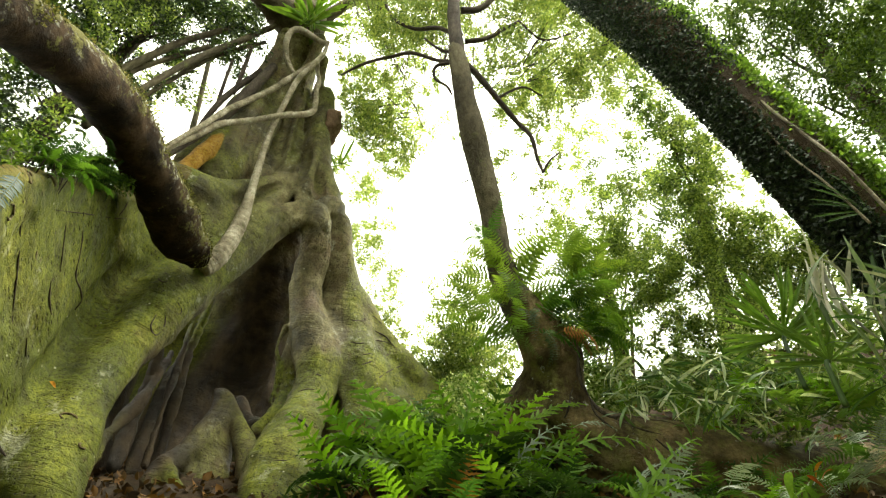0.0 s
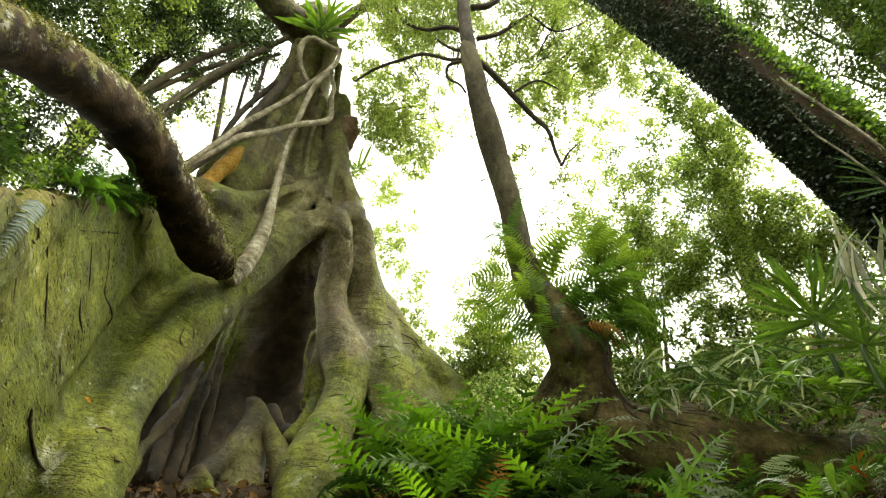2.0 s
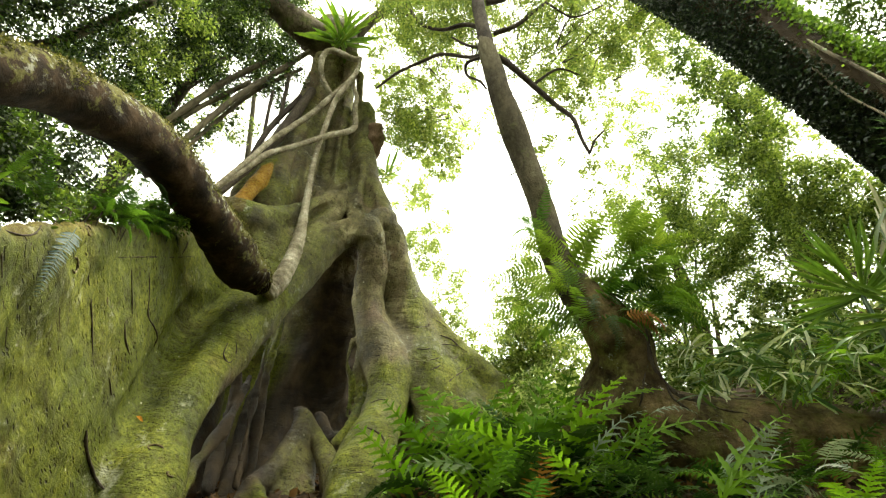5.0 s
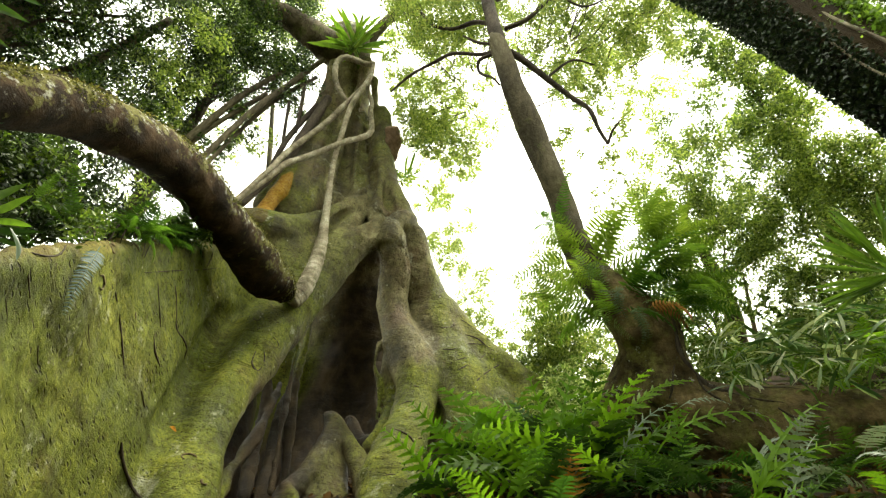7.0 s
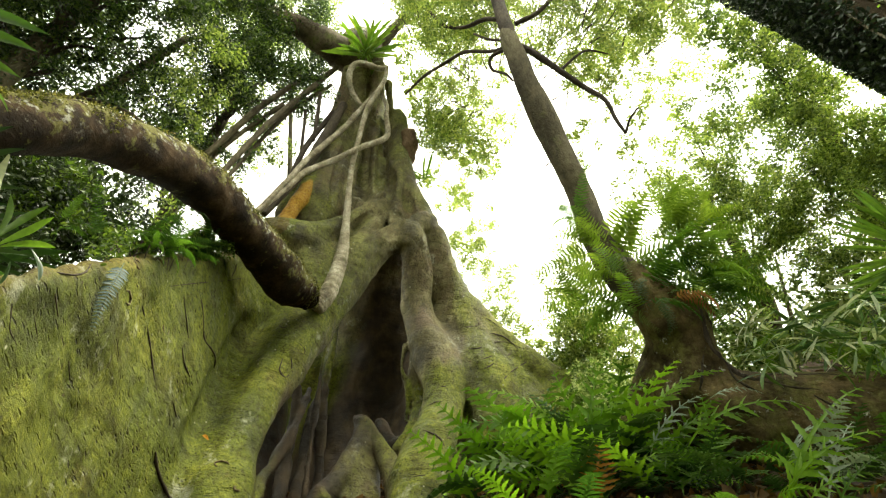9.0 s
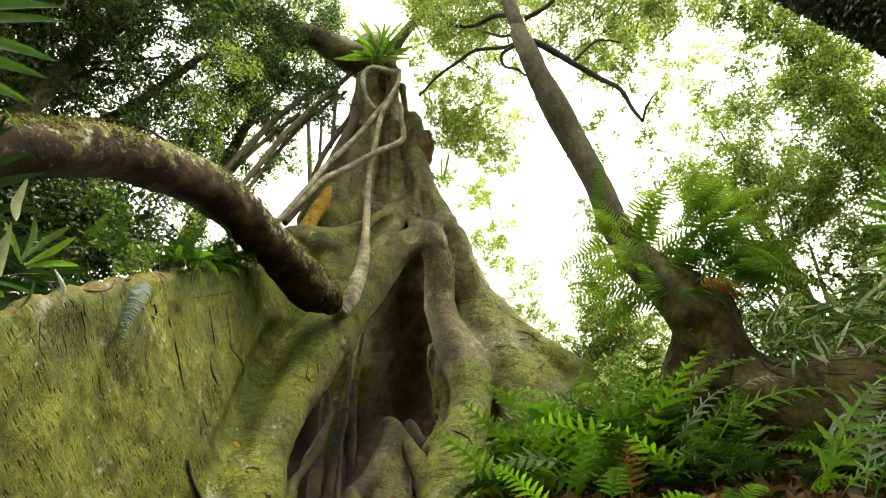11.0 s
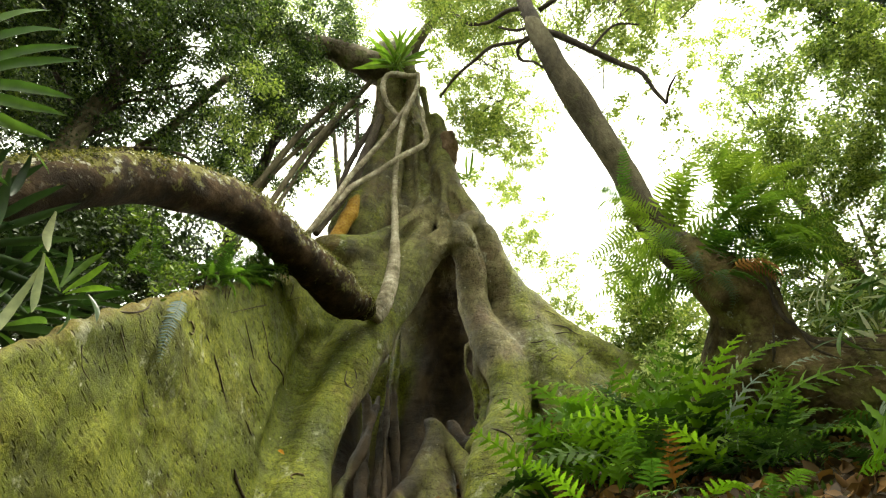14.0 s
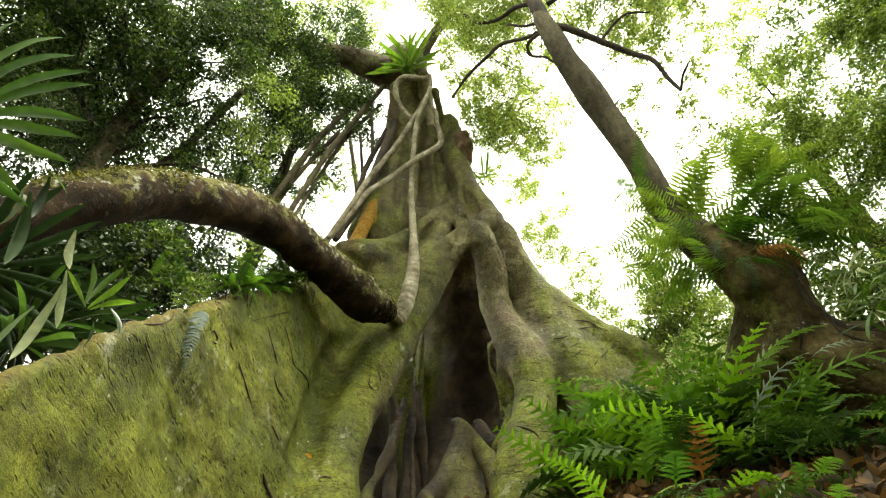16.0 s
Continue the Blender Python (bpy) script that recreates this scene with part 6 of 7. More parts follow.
frond_to((0.94, 3.66, 2.43), (1.26, 3.66, 2.40), FERN_GREY, "silvery pale fern frond arching over others", 1, 0.7, SLIM)
frond_to((0.13, 3.58, 1.84), (0.20, 3.59, 2.22), FERN_DEAD, "withered orange fern frond standing upright", 1, 1.7)
frond_to((1.01, 2.87, 1.49), (1.31, 2.76, 1.53), FERN_LIME, "bright green rasp fern frond with toothed leaflets", 1, 1.0, SLIM)
frond_to((0.21, 3.72, 2.05), (0.74, 3.78, 2.10), FERN_LIME, "bright green rasp fern frond with toothed leaflets", 1)
frond_to((0.17, 3.72, 2.03), (-0.20, 3.71, 2.26), FERN_LIME, "bright green rasp fern frond with toothed leaflets", 1)
frond_to((0.07, 3.79, 2.14), (0.44, 3.77, 2.43), FERN, "bright green rasp fern frond with toothed leaflets", 0)
frond_to((1.08, 2.76, 1.42), (1.34, 2.72, 1.61), FERN, "bright green rasp fern frond with toothed leaflets", 2, 0.8, SLIM)
single((0.89, 3.44, 3.10), 110, -5, 0.42, FERN_RUST, "withered reddish fern frond hanging from the trunk", SWORD, 4)
single((0.92, 3.44, 3.13), 85, -15, 0.36, FERN_RUST, "withered reddish fern frond hanging from the trunk", SWORD, 3)
single((-1.91, 1.47, 2.56), 125, -74, 0.46, FERN_BLUE, "blue-grey fern frond hanging on the mossy buttress", FINE, 0)

# sword ferns growing on the slender tree
SF = "arching green sword fern growing on the grey tree trunk"
for k, (place, n, ln, az, el, mats) in enumerate([
        ((0.63, 3.61, 3.99), 9, 0.75, (20, 150), (0, 75), [FERN_BRIGHT]), ((0.74, 3.68, 3.71), 11, 0.9, (30, 150), (0, 70), [FERN_BRIGHT]),
        ((0.84, 3.73, 3.44), 11, 0.95, (30, 150), (-10, 60), [FERN]), ((0.90, 3.80, 3.31), 8, 0.75, (40, 160), (-30, 40), [FERN]),
        ((1.04, 3.68, 3.85), 10, 0.75, (0, 160), (10, 75), [FERN_BRIGHT]), ((1.22, 3.74, 3.51), 10, 0.75, (20, 170), (-20, 60), [FERN_PALE, FERN_BRIGHT]),
        ((0.55, 3.64, 3.96), 8, 0.7, (190, 300), (0, 70), [FERN_BRIGHT]), ((0.58, 3.71, 3.61), 10, 0.65, (190, 300), (-10, 60), [FERN_BRIGHT]),
        ((0.68, 3.80, 3.31), 10, 0.75, (190, 300), (-20, 45), [FERN_PALE]), ((0.35, 3.98, 3.69), 10, 0.7, (180, 360), (-10, 60), [FERN_BRIGHT]),
        ((1.17, 3.53, 4.00), 10, 0.7, (30, 200), (0, 75), [FERN_BRIGHT]), ((1.34, 3.60, 3.78), 8, 0.6, (30, 200), (-10, 60), [FERN_BRIGHT]), ((1.34, 3.76, 3.34), 10, 0.65, (60, 200), (-30, 50), [FERN_PALE]),
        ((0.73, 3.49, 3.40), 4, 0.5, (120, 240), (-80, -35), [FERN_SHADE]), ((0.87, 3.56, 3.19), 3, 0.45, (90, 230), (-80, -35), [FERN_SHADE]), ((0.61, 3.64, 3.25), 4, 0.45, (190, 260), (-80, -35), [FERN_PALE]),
        ((1.13, 3.69, 3.54), 12, 0.7, (20, 170), (-10, 65), [FERN, FERN_PALE]), ((1.12, 3.55, 3.86), 12, 0.7, (20, 170), (0, 75), [FERN_BRIGHT]), ((1.23, 3.80, 3.36), 9, 0.6, (30, 160), (-30, 40), [FERN]), ((0.46, 3.51, 4.23), 5, 0.5, (150, 260), (10, 75), [FERN]), ((0.60, 3.53, 3.72), 5, 0.55, (140, 220), (-80, -40), [FERN])]):
    fern(place, n, ln * 0.78, el, SWORD, mats, SF, 130 + k, 0.06, az, group="sword ferns on the slender tree")

# small ferns and herbs along the top of the plank
for k, (place, n, ln, mat) in enumerate([((-2.43, 1.50, 2.99), 5, 0.3, FERN), ((-2.40, 1.69, 3.08), 8, 0.22, FERN), ((-2.40, 1.86, 3.20), 7, 0.2, FERN_PALE), ((-2.40, 2.05, 3.36), 8, 0.2, FERN), ((-2.36, 2.23, 3.53), 7, 0.2, FERN), ((-2.44, 1.35, 2.79), 5, 0.2, FERN), ((-2.24, 2.00, 3.26), 7, 0.2, FERN_PALE), ((-2.27, 1.49, 2.93), 4, 0.38, FERN)]):
    fern(place, n, ln, (-20, 80), FINE, [mat], "small green fern on top of the mossy buttress", 150 + k, 0.06, group="small ferns on the buttress")
rw = np.random.default_rng(9)
pw = clump_points([(-2.41, 1.57, 2.99, 0.08, 2), (-2.42, 1.77, 3.14, 0.09, 3), (-2.38, 1.97, 3.30, 0.09, 3), (-2.35, 2.20, 3.49, 0.09, 3), (-2.26, 2.36, 3.61, 0.08, 2)], 16000, rw)
tagged(part("creeper", fast_mesh("creeper", *leaf_cloud(pw, 0.03, rw)), LEAF_DARK), "small green creeper leaves along the buttress top", "creeper", kind="stuff")
wall_top = spline([(-1.95, 1.36, 2.52), (-2.22, 1.66, 2.92), (-2.23, 1.85, 3.09), (-2.33, 2.07, 3.33), (-2.49, 2.38, 3.68), (-2.61, 2.70, 4.03), (-2.62, 2.95, 4.26)], 10)
pick = wall_top[rw.choice(len(wall_top) - 8, 6000, p=np.linspace(0.3, 1, len(wall_top) - 8) / np.linspace(0.3, 1, len(wall_top) - 8).sum())]
lump = np.array([max(0.1, 0.55 + 1.4 * noise.noise(Vector(q * 2.6))) for q in pick])
pk = pick + rw.normal(0, 0.06, (6000, 3)) * lump[:, None] + np.array([0.02, -0.02, 0.03]) + np.outer(lump * rw.normal(0.03, 0.09, 6000), (0.2, -0.15, 1))
tagged(part("creeper", fast_mesh("creeper", *leaf_cloud(pk, 0.03, rw)), LEAF_DARK), "small creeper leaves trailing over the buttress edge", "creeper", kind="stuff")
for k in range(15):
    q = wall_top[12 + 3 * k]
    fern(tuple(q + (0.02, 0, 0.02)), 8, 0.24 + 0.06 * (k % 3), (-50, 50), FINE, [FERN, FERN_SHADE], "small fern hanging over the mossy buttress edge", 330 + k, 0.05, (40, 230), group="small ferns on the buttress")
for k in range(14):
    q = wall_top[4 + 3 * k] + np.array([0.06, -0.05, 0.02])
    ln = rw.uniform(0.12, 0.35)
    tagged(tube_part("hanging_rootlet", [tuple(q + (-0.1, 0.1, 0.03)), tuple(q), tuple(q + (0.03, -0.02, -ln * 0.5)), tuple(q + (rw.normal(0.03, 0.03), rw.normal(0, 0.03), -ln))], [0.005, 0.006, 0.004, 0.002], TWIG, None, "thin dark rootlet hanging over the mossy buttress edge", sides=5, steps=5, rough=0.3, seed=k), "", "root", "rootlets on the buttress edge")
for a, b in (((-2.73, 1.33, 3.80), (-2.59, 1.58, 3.12)), ((-3.33, 1.50, 4.19), (-3.19, 1.75, 3.52)), ((-3.55, 1.25, 4.44), (-3.10, 1.58, 3.26))):
    u = rw.random(420)[:, None]
    ph = np.array(a) * (1 - u) + np.array(b) * u + rw.normal(0, 0.035, (420, 3)) + 0.05 * np.sin(u * 14)
    tagged(part("creeper", fast_mesh("creeper", *leaf_cloud(ph, 0.045, rw, 0.6)), LEAF_DARK), "green creeper hanging in a leafy strand", "creeper", "hanging creepers", kind="stuff")
pc = clump_points([(-1.69, 3.88, 9.45, 0.17, 2), (-1.63, 3.93, 8.83, 0.14, 2), (-1.56, 4.01, 8.33, 0.12, 2), (-1.48, 4.09, 7.96, 0.12, 1.5), (-1.47, 4.52, 6.83, 0.11, 1), (-1.74, 3.92, 10.25, 0.18, 2)], 2600, rw)
tagged(part("creeper", fast_mesh("creeper", *leaf_cloud(pc, 0.07, rw)), LEAF_PALE), "bright green creeper leaves on the upper fig trunk", "creeper", kind="stuff")


def blade_mesh(name, seed, arch=0.8, width=0.05, fold=0.25):
    r2 = np.random.default_rng(seed)
    n = 12
    ang = arch * 0.35 - arch * 1.6 * np.linspace(0, 1, n) ** 1.4
    bend = np.cumsum(r2.normal(0, 0.05, n))
    p = np.vstack([[0, 0, 0], np.cumsum(np.stack([np.sin(bend) * np.cos(ang), np.cos(bend) * np.cos(ang), np.sin(ang)], 1) / (n - 1), 0)[:-1]])
    u = np.linspace(0, 1, n)
    return fast_mesh(name, *strip(p, width * (0.25 + 2.2 * u) * (1 - u ** 3) / 1.4 + 0.001, fold))


BLADES = [blade_mesh("blade", 90 + k, 0.25 + 0.17 * k, 0.055) for k in range(4)]
BROAD = [blade_mesh("blade", 120 + k, 0.4 + 0.2 * k, 0.13, 0.2) for k in range(3)]
NEST = [blade_mesh("blade", 98 + k, 0.3 + 0.3 * k, 0.05, 0.35) for k in range(4)]


def rosette(kind, base, n, length, el, meshes, mats, label, seed, group="", spread=0.03, az=(0, 360)):
    r2 = np.random.default_rng(seed)
    t = thing(kind, base, label, kind.replace("_", " "), group)
    for k in range(n):
        b = np.array(base) + r2.normal(0, spread, 3)
        a = az[0] + (az[1] - az[0]) * (k + r2.uniform(0, 1)) / n
        frond(meshes, int(r2.integers(0, 9)), mats[int(r2.integers(0, len(mats)))], b, a, r2.uniform(*el), length * r2.uniform(0.65, 1.1), t, r2.uniform(-30, 30), name="leaf")
    return t


rosette("nest_fern", (-1.83, 3.01, 8.00), 44, 0.64, (5, 85), NEST, [FERN_PALE, FERN_BRIGHT, PALM_FRESH], "bird's-nest fern rosette high on the fig trunk", 170)
rosette("nest_fern", (-1.47, 4.47, 6.74), 12, 0.4, (0, 70), BLADES, [FERN_PALE], "small pale green rosette fern beside the fig trunk", 171)


def fan_palm(hub, foot, n, radius, tilt, az, label, seed, group="fan palms", fingers=None, span=300):
    """One stalked fan leaf with folded fingers."""
    r2 = np.random.default_rng(seed)
    t = thing("fan_palm_leaf", foot, label, "palm leaf", group)
    tube_part("stalk", [foot, tuple((np.array(foot) + hub) / 2 + np.array([0, 0, 0.08])), hub], [0.012, 0.01, 0.008], PALM, t, sides=6)
    for k in range(n):
        a = (k / (n - 1) - 0.5) * span + r2.normal(0, 1.5)
        me_k = (fingers or FINGERS)[int(r2.integers(0, 3))]
        ob = part("finger", me_k, PALM, t)
        ob.matrix_basis = Matrix.Translation(hub) @ pose(0, 0, 0, 0, 0, -az) @ pose(0, 0, 0, tilt, 0, 0) @ pose(0, 0, 0, 0, 0, -a) @ pose(0, 0, 0, r2.uniform(-8, 4), 0, 0) @ Matrix.Diagonal((radius, radius * (1 - 0.25 * abs(a) / 150) * r2.uniform(0.93, 1.05), radius, 1))
    return t


FINGERS = [with_mat(blade_mesh("finger", 200 + k, 0.18 + 0.12 * k, 0.022, 0.5), PALM) for k in range(3)]
# WIDE has the shaded palm green, WIDE_LIT the lit one: light put into colour
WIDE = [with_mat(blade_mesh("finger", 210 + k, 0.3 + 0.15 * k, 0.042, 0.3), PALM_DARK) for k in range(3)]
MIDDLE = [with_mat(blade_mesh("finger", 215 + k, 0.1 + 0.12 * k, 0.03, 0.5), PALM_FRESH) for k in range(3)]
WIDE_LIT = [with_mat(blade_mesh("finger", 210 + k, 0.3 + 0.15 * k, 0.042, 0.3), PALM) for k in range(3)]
PL = "green fan palm leaf with long narrow fingers"
fan_palm((1.54, 1.99, 2.04), (1.48, 1.95, 1.74), 34, 0.34, 120, 8, PL, 220, "fan palms", MIDDLE, 230)
fan_palm((1.56, 1.85, 1.81), (1.52, 1.85, 1.61), 20, 0.28, 105, 20, PL, 221, "fan palms", MIDDLE, 200)
fan_palm((1.80, 1.50, 2.31), (1.73, 1.64, 1.87), 18, 0.3, 95, -10, PL, 222, "fan palms", FINGERS, 220)
fan_palm((1.62, 4.64, 3.31), on_ground(1.9, 5.1), 18, 0.35, 50, 120, PL, 224)
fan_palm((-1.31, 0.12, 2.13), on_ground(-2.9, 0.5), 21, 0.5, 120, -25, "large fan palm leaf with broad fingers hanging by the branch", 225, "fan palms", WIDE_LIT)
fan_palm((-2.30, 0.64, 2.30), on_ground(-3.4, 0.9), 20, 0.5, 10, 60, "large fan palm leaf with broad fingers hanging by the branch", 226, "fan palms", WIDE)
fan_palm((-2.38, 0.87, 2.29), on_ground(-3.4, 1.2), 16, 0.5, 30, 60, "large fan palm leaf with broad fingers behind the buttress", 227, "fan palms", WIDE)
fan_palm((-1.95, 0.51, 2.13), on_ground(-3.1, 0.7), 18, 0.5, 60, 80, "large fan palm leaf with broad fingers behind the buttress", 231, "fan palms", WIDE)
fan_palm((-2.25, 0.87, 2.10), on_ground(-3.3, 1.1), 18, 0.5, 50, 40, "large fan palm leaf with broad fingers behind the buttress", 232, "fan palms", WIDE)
rosette("strap_plant", (-2.45, 1.15, 2.44), 7, 0.45, (10, 70), BLADES, [FERN_PALE, PALM], "upright yellow-green strap leaves behind the buttress", 229)
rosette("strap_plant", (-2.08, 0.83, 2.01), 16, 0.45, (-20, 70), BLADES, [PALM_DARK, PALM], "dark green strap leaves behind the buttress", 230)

def hanging_leaves(base, pairs, width, mats, label, seed, group=""):
    """A clump of flat pointed blades, each from its own base to its own tip."""
    r2 = np.random.default_rng(seed)
    t = thing("strap_plant", base, label, "strap plant", group)
    for a, b in pairs:
        a, b = Vector(a), Vector(b)
        d = b - a
        turn = d.to_track_quat("Y", "Z").to_matrix().to_4x4()
        mat = mats[int(r2.integers(0, len(mats)))]
        me = BLADES[int(r2.integers(0, 2))]
        key = (me.name, mat.name)
        if key not in MESHES:
            MESHES[key] = with_mat(me, mat)
        ob = part("leaf", MESHES[key], mat, t)
        wide = width * r2.uniform(0.7, 1.2) / 0.045 / 2.4
        ob.matrix_basis = Matrix.Translation(a) @ turn @ pose(0, 0, 0, 0, r2.uniform(-60, 60), 0) @ Matrix.Diagonal((wide, d.length, d.length, 1))
    return t


def drooping(seed, n, lo, hi, fall, spread):
    """Bases within a box and tips below them."""
    r2 = np.random.default_rng(seed)
    a = r2.uniform(lo, hi, (n, 3))
    b = a + r2.normal(0, spread, (n, 3)) + np.stack([np.zeros(n), np.zeros(n), -r2.uniform(*fall, n)], 1)
    return [(tuple(p), tuple(q)) for p, q in zip(a, b)]


hanging_leaves((1.58, 1.52, 2.03), drooping(61, 40, (1.40, 1.43, 1.90), (1.75, 1.61, 2.16), (0.15, 0.34), 0.08), 0.02, [DRY, DRY, STRAP], "pale dry strap leaves hanging from a palm-like clump", 62, "strap-leaved clumps on the slope")
hanging_leaves((-1.20, 0.38, 2.01), [((-1.21, 0.38, 1.99), (-1.25, 0.48, 1.74)), ((-1.17, 0.39, 2.05), (-1.21, 0.44, 1.90)), ((-1.21, 0.55, 1.96), (-1.24, 0.57, 1.82)), ((-1.29, 0.63, 1.82), (-1.34, 0.65, 1.52)), ((-1.27, 0.61, 1.85), (-1.28, 0.66, 1.63)), ((-1.26, 0.59, 1.68), (-1.27, 0.57, 1.47)), ((-1.22, 0.36, 1.99), (-1.22, 0.39, 1.82)), ((-1.37, 0.80, 1.80), (-1.37, 0.82, 1.69)), ((-1.37, 0.83, 1.88), (-1.33, 0.91, 1.80)), ((-1.16, 0.37, 2.06), (-1.17, 0.46, 2.03))], 0.035, [STRAP, PALM_DARK, PALM], "grey-green drooping strap leaves beside the branch", 63)
hanging_leaves((-1.61, 0.83, 1.99), [((-1.61, 0.82, 2.00), (-1.57, 0.86, 2.22)), ((-1.61, 0.84, 1.99), (-1.57, 0.94, 2.17)), ((-1.61, 0.85, 1.99), (-1.59, 0.98, 2.13)), ((-1.61, 0.82, 2.00), (-1.60, 0.80, 2.20)), ((-1.61, 0.83, 1.99), (-1.67, 0.72, 2.13))], 0.03, [PALM_FRESH, FERN_PALE], "upright yellow-green strap leaves behind the buttress", 64)



def leafy_stalk(seed, hub, n, reach):
    """Bases along a short stalk and tips hanging out from it on all sides."""
    r2 = np.random.default_rng(seed)
    lean = r2.normal(0, 0.08, 3)
    pairs = []
    for k in range(n):
        a = np.array(hub) + lean * k / n + (0, 0, 0.2 * k / n - 0.1) + r2.normal(0, 0.02, 3)
        way = np.array((r2.normal(0, 1), r2.normal(-0.25, 0.7), r2.uniform(-1.1, 0.35)))
        pairs.append((tuple(a), tuple(a + way / np.linalg.norm(way) * reach * r2.uniform(0.6, 1.1))))
    return pairs


for k, hub in enumerate([(1.54, 3.33, 2.81), (1.57, 3.31, 2.63), (1.41, 3.46, 2.67), (1.28, 3.45, 2.56), (1.69, 3.23, 2.67), (1.67, 3.24, 2.46), (1.77, 3.07, 2.47), (1.73, 3.18, 2.31), (1.34, 3.62, 2.86), (1.52, 3.32, 2.44), (1.84, 3.01, 2.30), (1.91, 2.82, 2.33)]):
    hanging_leaves(hub, leafy_stalk(370 + k, hub, 17, 0.22), 0.024, [LANCE, LANCE, PALM, STRAP], "pointed green leaves drooping from a stalk with whitish gloss in the colour", 350 + k, "pale-leaved clumps on the slope")
SP = "long pale strap leaves drooping from a palm-like clump"
for k, (place, n, ln, el, mats) in enumerate([((1.91, 4.19, 3.05), 22, 0.6, (0, 70), [STRAP, PALM, LANCE]), ((2.16, 4.02, 2.95), 22, 0.55, (0, 70), [STRAP, PALM, LANCE]), ((1.68, 4.21, 2.90), 14, 0.45, (0, 60), [STRAP]), ((2.33, 3.65, 2.89), 22, 0.6, (0, 70), [PALM, STRAP, LANCE]), ((2.42, 3.39, 2.58), 22, 0.55, (0, 70), [PALM, LANCE, PALM_FRESH]), ((2.46, 3.01, 2.40), 24, 0.55, (0, 70), [PALM, STRAP, LANCE]), ((2.50, 2.74, 2.24), 24, 0.5, (0, 70), [PALM, LANCE, PALM_FRESH]), ((2.30, 3.72, 2.54), 18, 0.4, (0, 60), [STRAP, FERN]), ((2.42, 3.28, 2.27), 20, 0.4, (0, 60), [FERN]), ((1.59, 1.51, 1.78), 14, 0.35, (-30, 50), [STRAP, PALM]), ((1.80, 1.81, 1.76), 14, 0.35, (-20, 60), [PALM])]):
    rosette("strap_plant", place, n, ln * 0.55, (el[0] - 25, el[1]), BLADES[:2], mats, SP, 240 + k, "strap-leaved clumps on the slope", 0.06)
for k, (place, n, ln) in enumerate([((1.92, 3.72, 2.54), 10, 0.4), ((2.22, 3.48, 2.50), 12, 0.45), ((2.38, 3.20, 2.35), 12, 0.4), ((2.48, 2.97, 2.15), 12, 0.4), ((2.29, 3.84, 2.84), 10, 0.4), ((1.48, 4.24, 2.86), 9, 0.3), ((1.98, 2.73, 1.69), 12, 0.35), ((2.15, 2.69, 1.73), 12, 0.35), ((1.82, 2.92, 1.64), 10, 0.3), ((1.29, 3.25, 1.73), 9, 0.4), ((1.60, 3.19, 1.65), 8, 0.4)]):
    fern(place, n, ln, (0, 65), SWORD if k % 3 else RASP, [FERN_LIME, FERN_PALE] if k < 6 else [FERN, FERN_GREY, FERN], "low green fern among the undergrowth", 260 + k, 0.1, group="undergrowth ferns")
ru = np.random.default_rng(77)
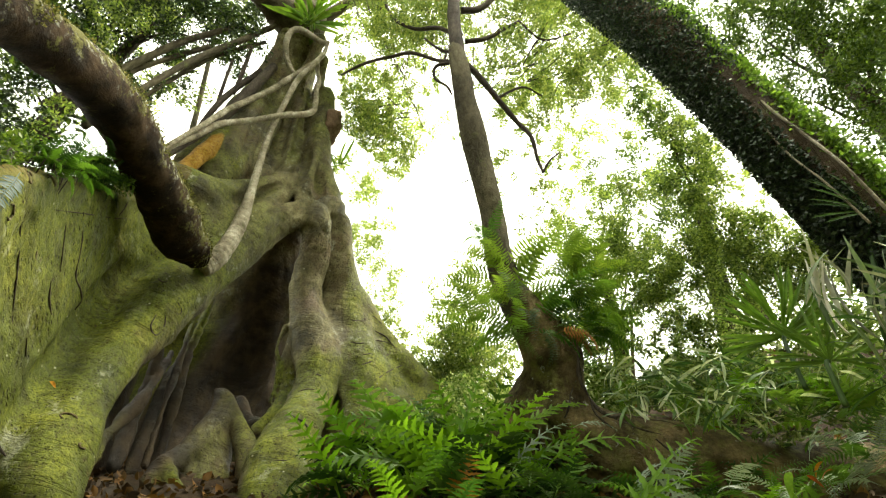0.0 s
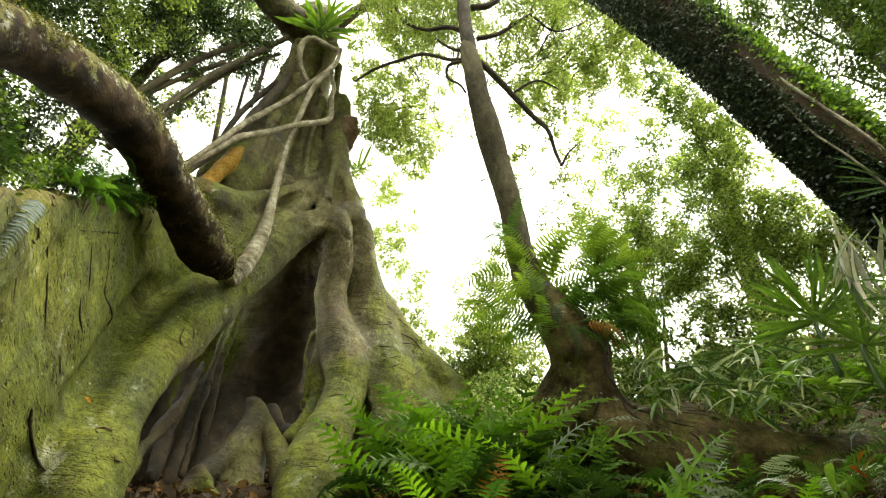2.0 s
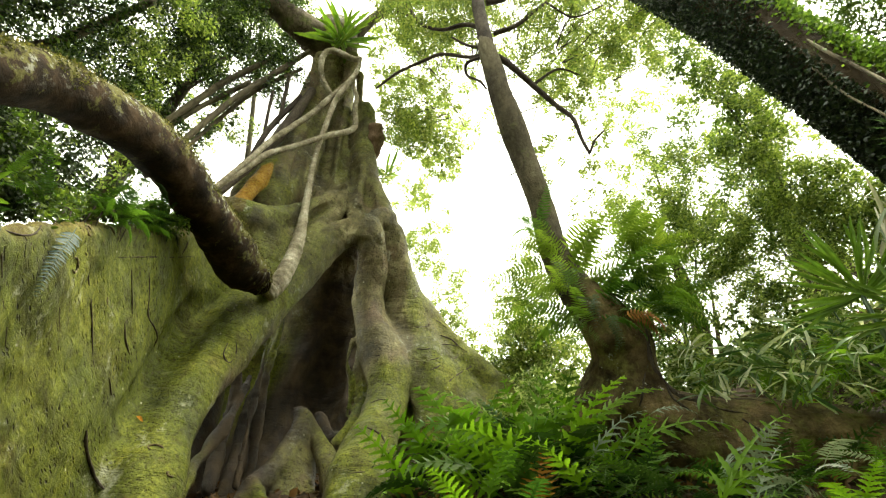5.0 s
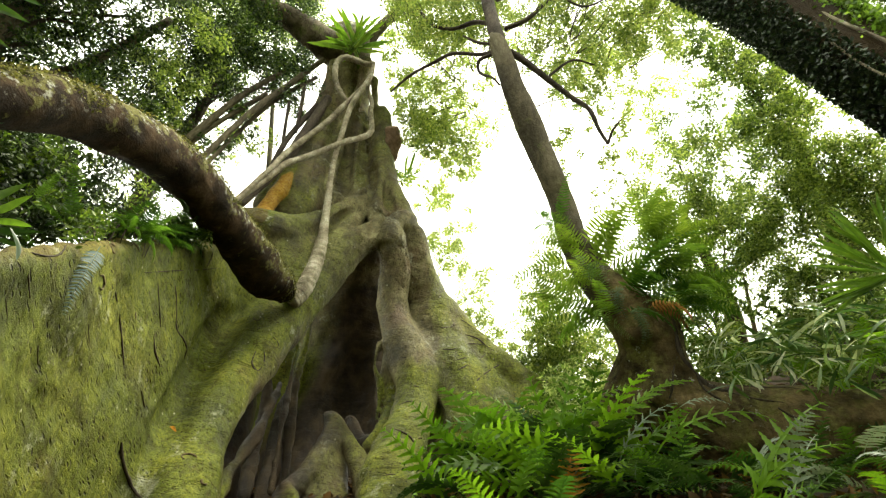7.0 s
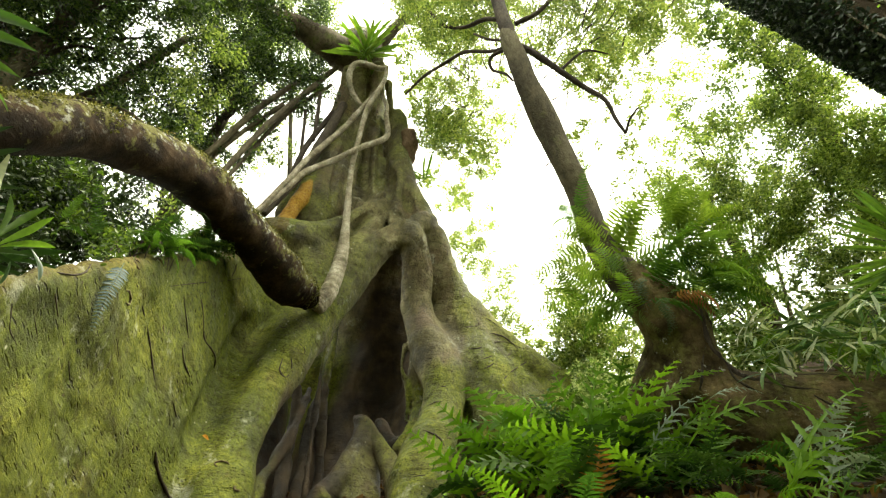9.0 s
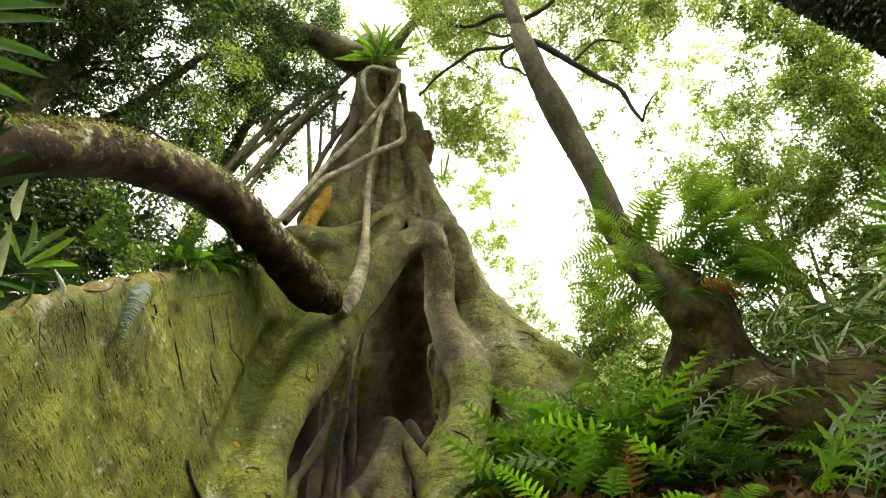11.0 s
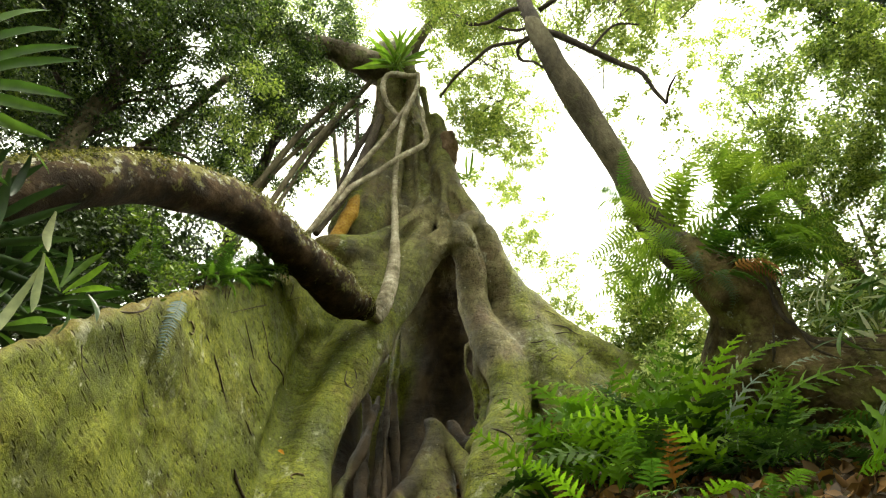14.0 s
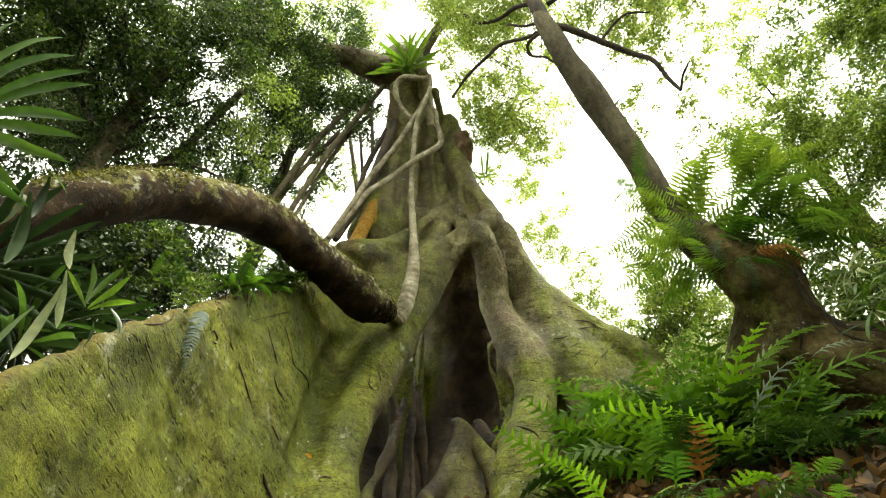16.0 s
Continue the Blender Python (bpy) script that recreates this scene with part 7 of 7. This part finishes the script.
pu = clump_points([(1.53, 4.63, 3.28, 0.28, 0.9), (1.58, 4.48, 3.09, 0.20, 0.9), (2.26, 4.00, 3.10, 0.34, 1), (2.65, 3.68, 3.00, 0.36, 1), (2.78, 3.19, 2.78, 0.36, 1), (2.70, 2.63, 2.64, 0.28, 1), (2.08, 4.20, 3.47, 0.26, 1), (2.78, 3.06, 2.35, 0.29, 1), (2.55, 3.41, 2.42, 0.19, 1), (2.33, 3.84, 2.70, 0.22, 1), (2.06, 4.23, 3.02, 0.25, 1), (1.78, 4.37, 3.16, 0.21, 1), (2.55, 3.60, 2.66, 0.25, 1), (2.67, 3.10, 2.45, 0.22, 1), (2.82, 4.29, 3.66, 0.38, 1), (3.08, 3.69, 3.41, 0.34, 1), (2.06, 4.00, 2.68, 0.14, 1), (2.41, 3.68, 2.43, 0.16, 1), (0.02, 5.18, 3.33, 0.23, 2.5), (0.23, 4.93, 3.02, 0.22, 2.5), (-0.04, 4.85, 2.82, 0.21, 2.5), (0.41, 5.34, 3.46, 0.21, 2.2), (0.16, 5.36, 3.73, 0.19, 1.2), (-0.21, 5.06, 2.89, 0.22, 2), (0.07, 5.86, 3.51, 0.39, 2.5), (0.18, 5.50, 3.59, 0.27, 2.5), (0.27, 5.31, 3.21, 0.25, 2.5), (1.66, 4.85, 3.39, 0.20, 2.5), (1.55, 4.91, 3.61, 0.19, 2), (1.81, 4.68, 3.28, 0.19, 2), (0.33, 5.68, 3.97, 0.22, 2.5), (-0.10, 6.13, 4.37, 0.29, 2), (0.56, 5.24, 3.28, 0.20, 3), (0.37, 5.15, 3.09, 0.17, 3), (0.69, 5.39, 3.56, 0.18, 2.5)], 9000, ru)
tagged(part("undergrowth", fast_mesh("undergrowth", *leaf_cloud(pu, 0.055, ru, 0.4, 0.4, True)), UNDER), "dense dark green undergrowth leaves on the slope", "undergrowth", kind="stuff")


# the nearest herbs at the foot of the slope
rosette("broad_leaf_herb", (1.69, 2.74, 1.54), 9, 0.16, (10, 70), BROAD, [FERN_PALE], "fresh green broad-leaved herb on the forest floor", 290)
rosette("broad_leaf_herb", (1.83, 2.72, 1.56), 5, 0.14, (20, 80), BROAD, [FERN_PALE, FERN], "fresh green broad-leaved herb on the forest floor", 291)
rosette("red_leaf_herb", (1.82, 2.63, 1.65), 3, 0.09, (30, 85), BROAD, [RED], "withered red and orange leaves standing among ferns", 292)
rosette("red_leaf_herb", (-0.56, 3.75, 2.50), 2, 0.07, (30, 85), BROAD, [RED], "small withered red leaf among ferns", 293)
for k, (place, az, ln) in enumerate([((1.71, 2.71, 1.71), 60, 0.22), ((2.02, 2.63, 1.79), 250, 0.26), ((2.12, 2.58, 1.84), 290, 0.24), ((1.96, 2.45, 1.55), 300, 0.25), ((1.86, 2.57, 1.57), 20, 0.22), ((1.65, 2.85, 1.71), 330, 0.2)]):
    single(place, az, 25, ln, FERN_GREY, "silvery small fern frond on the forest floor", RASP, k)
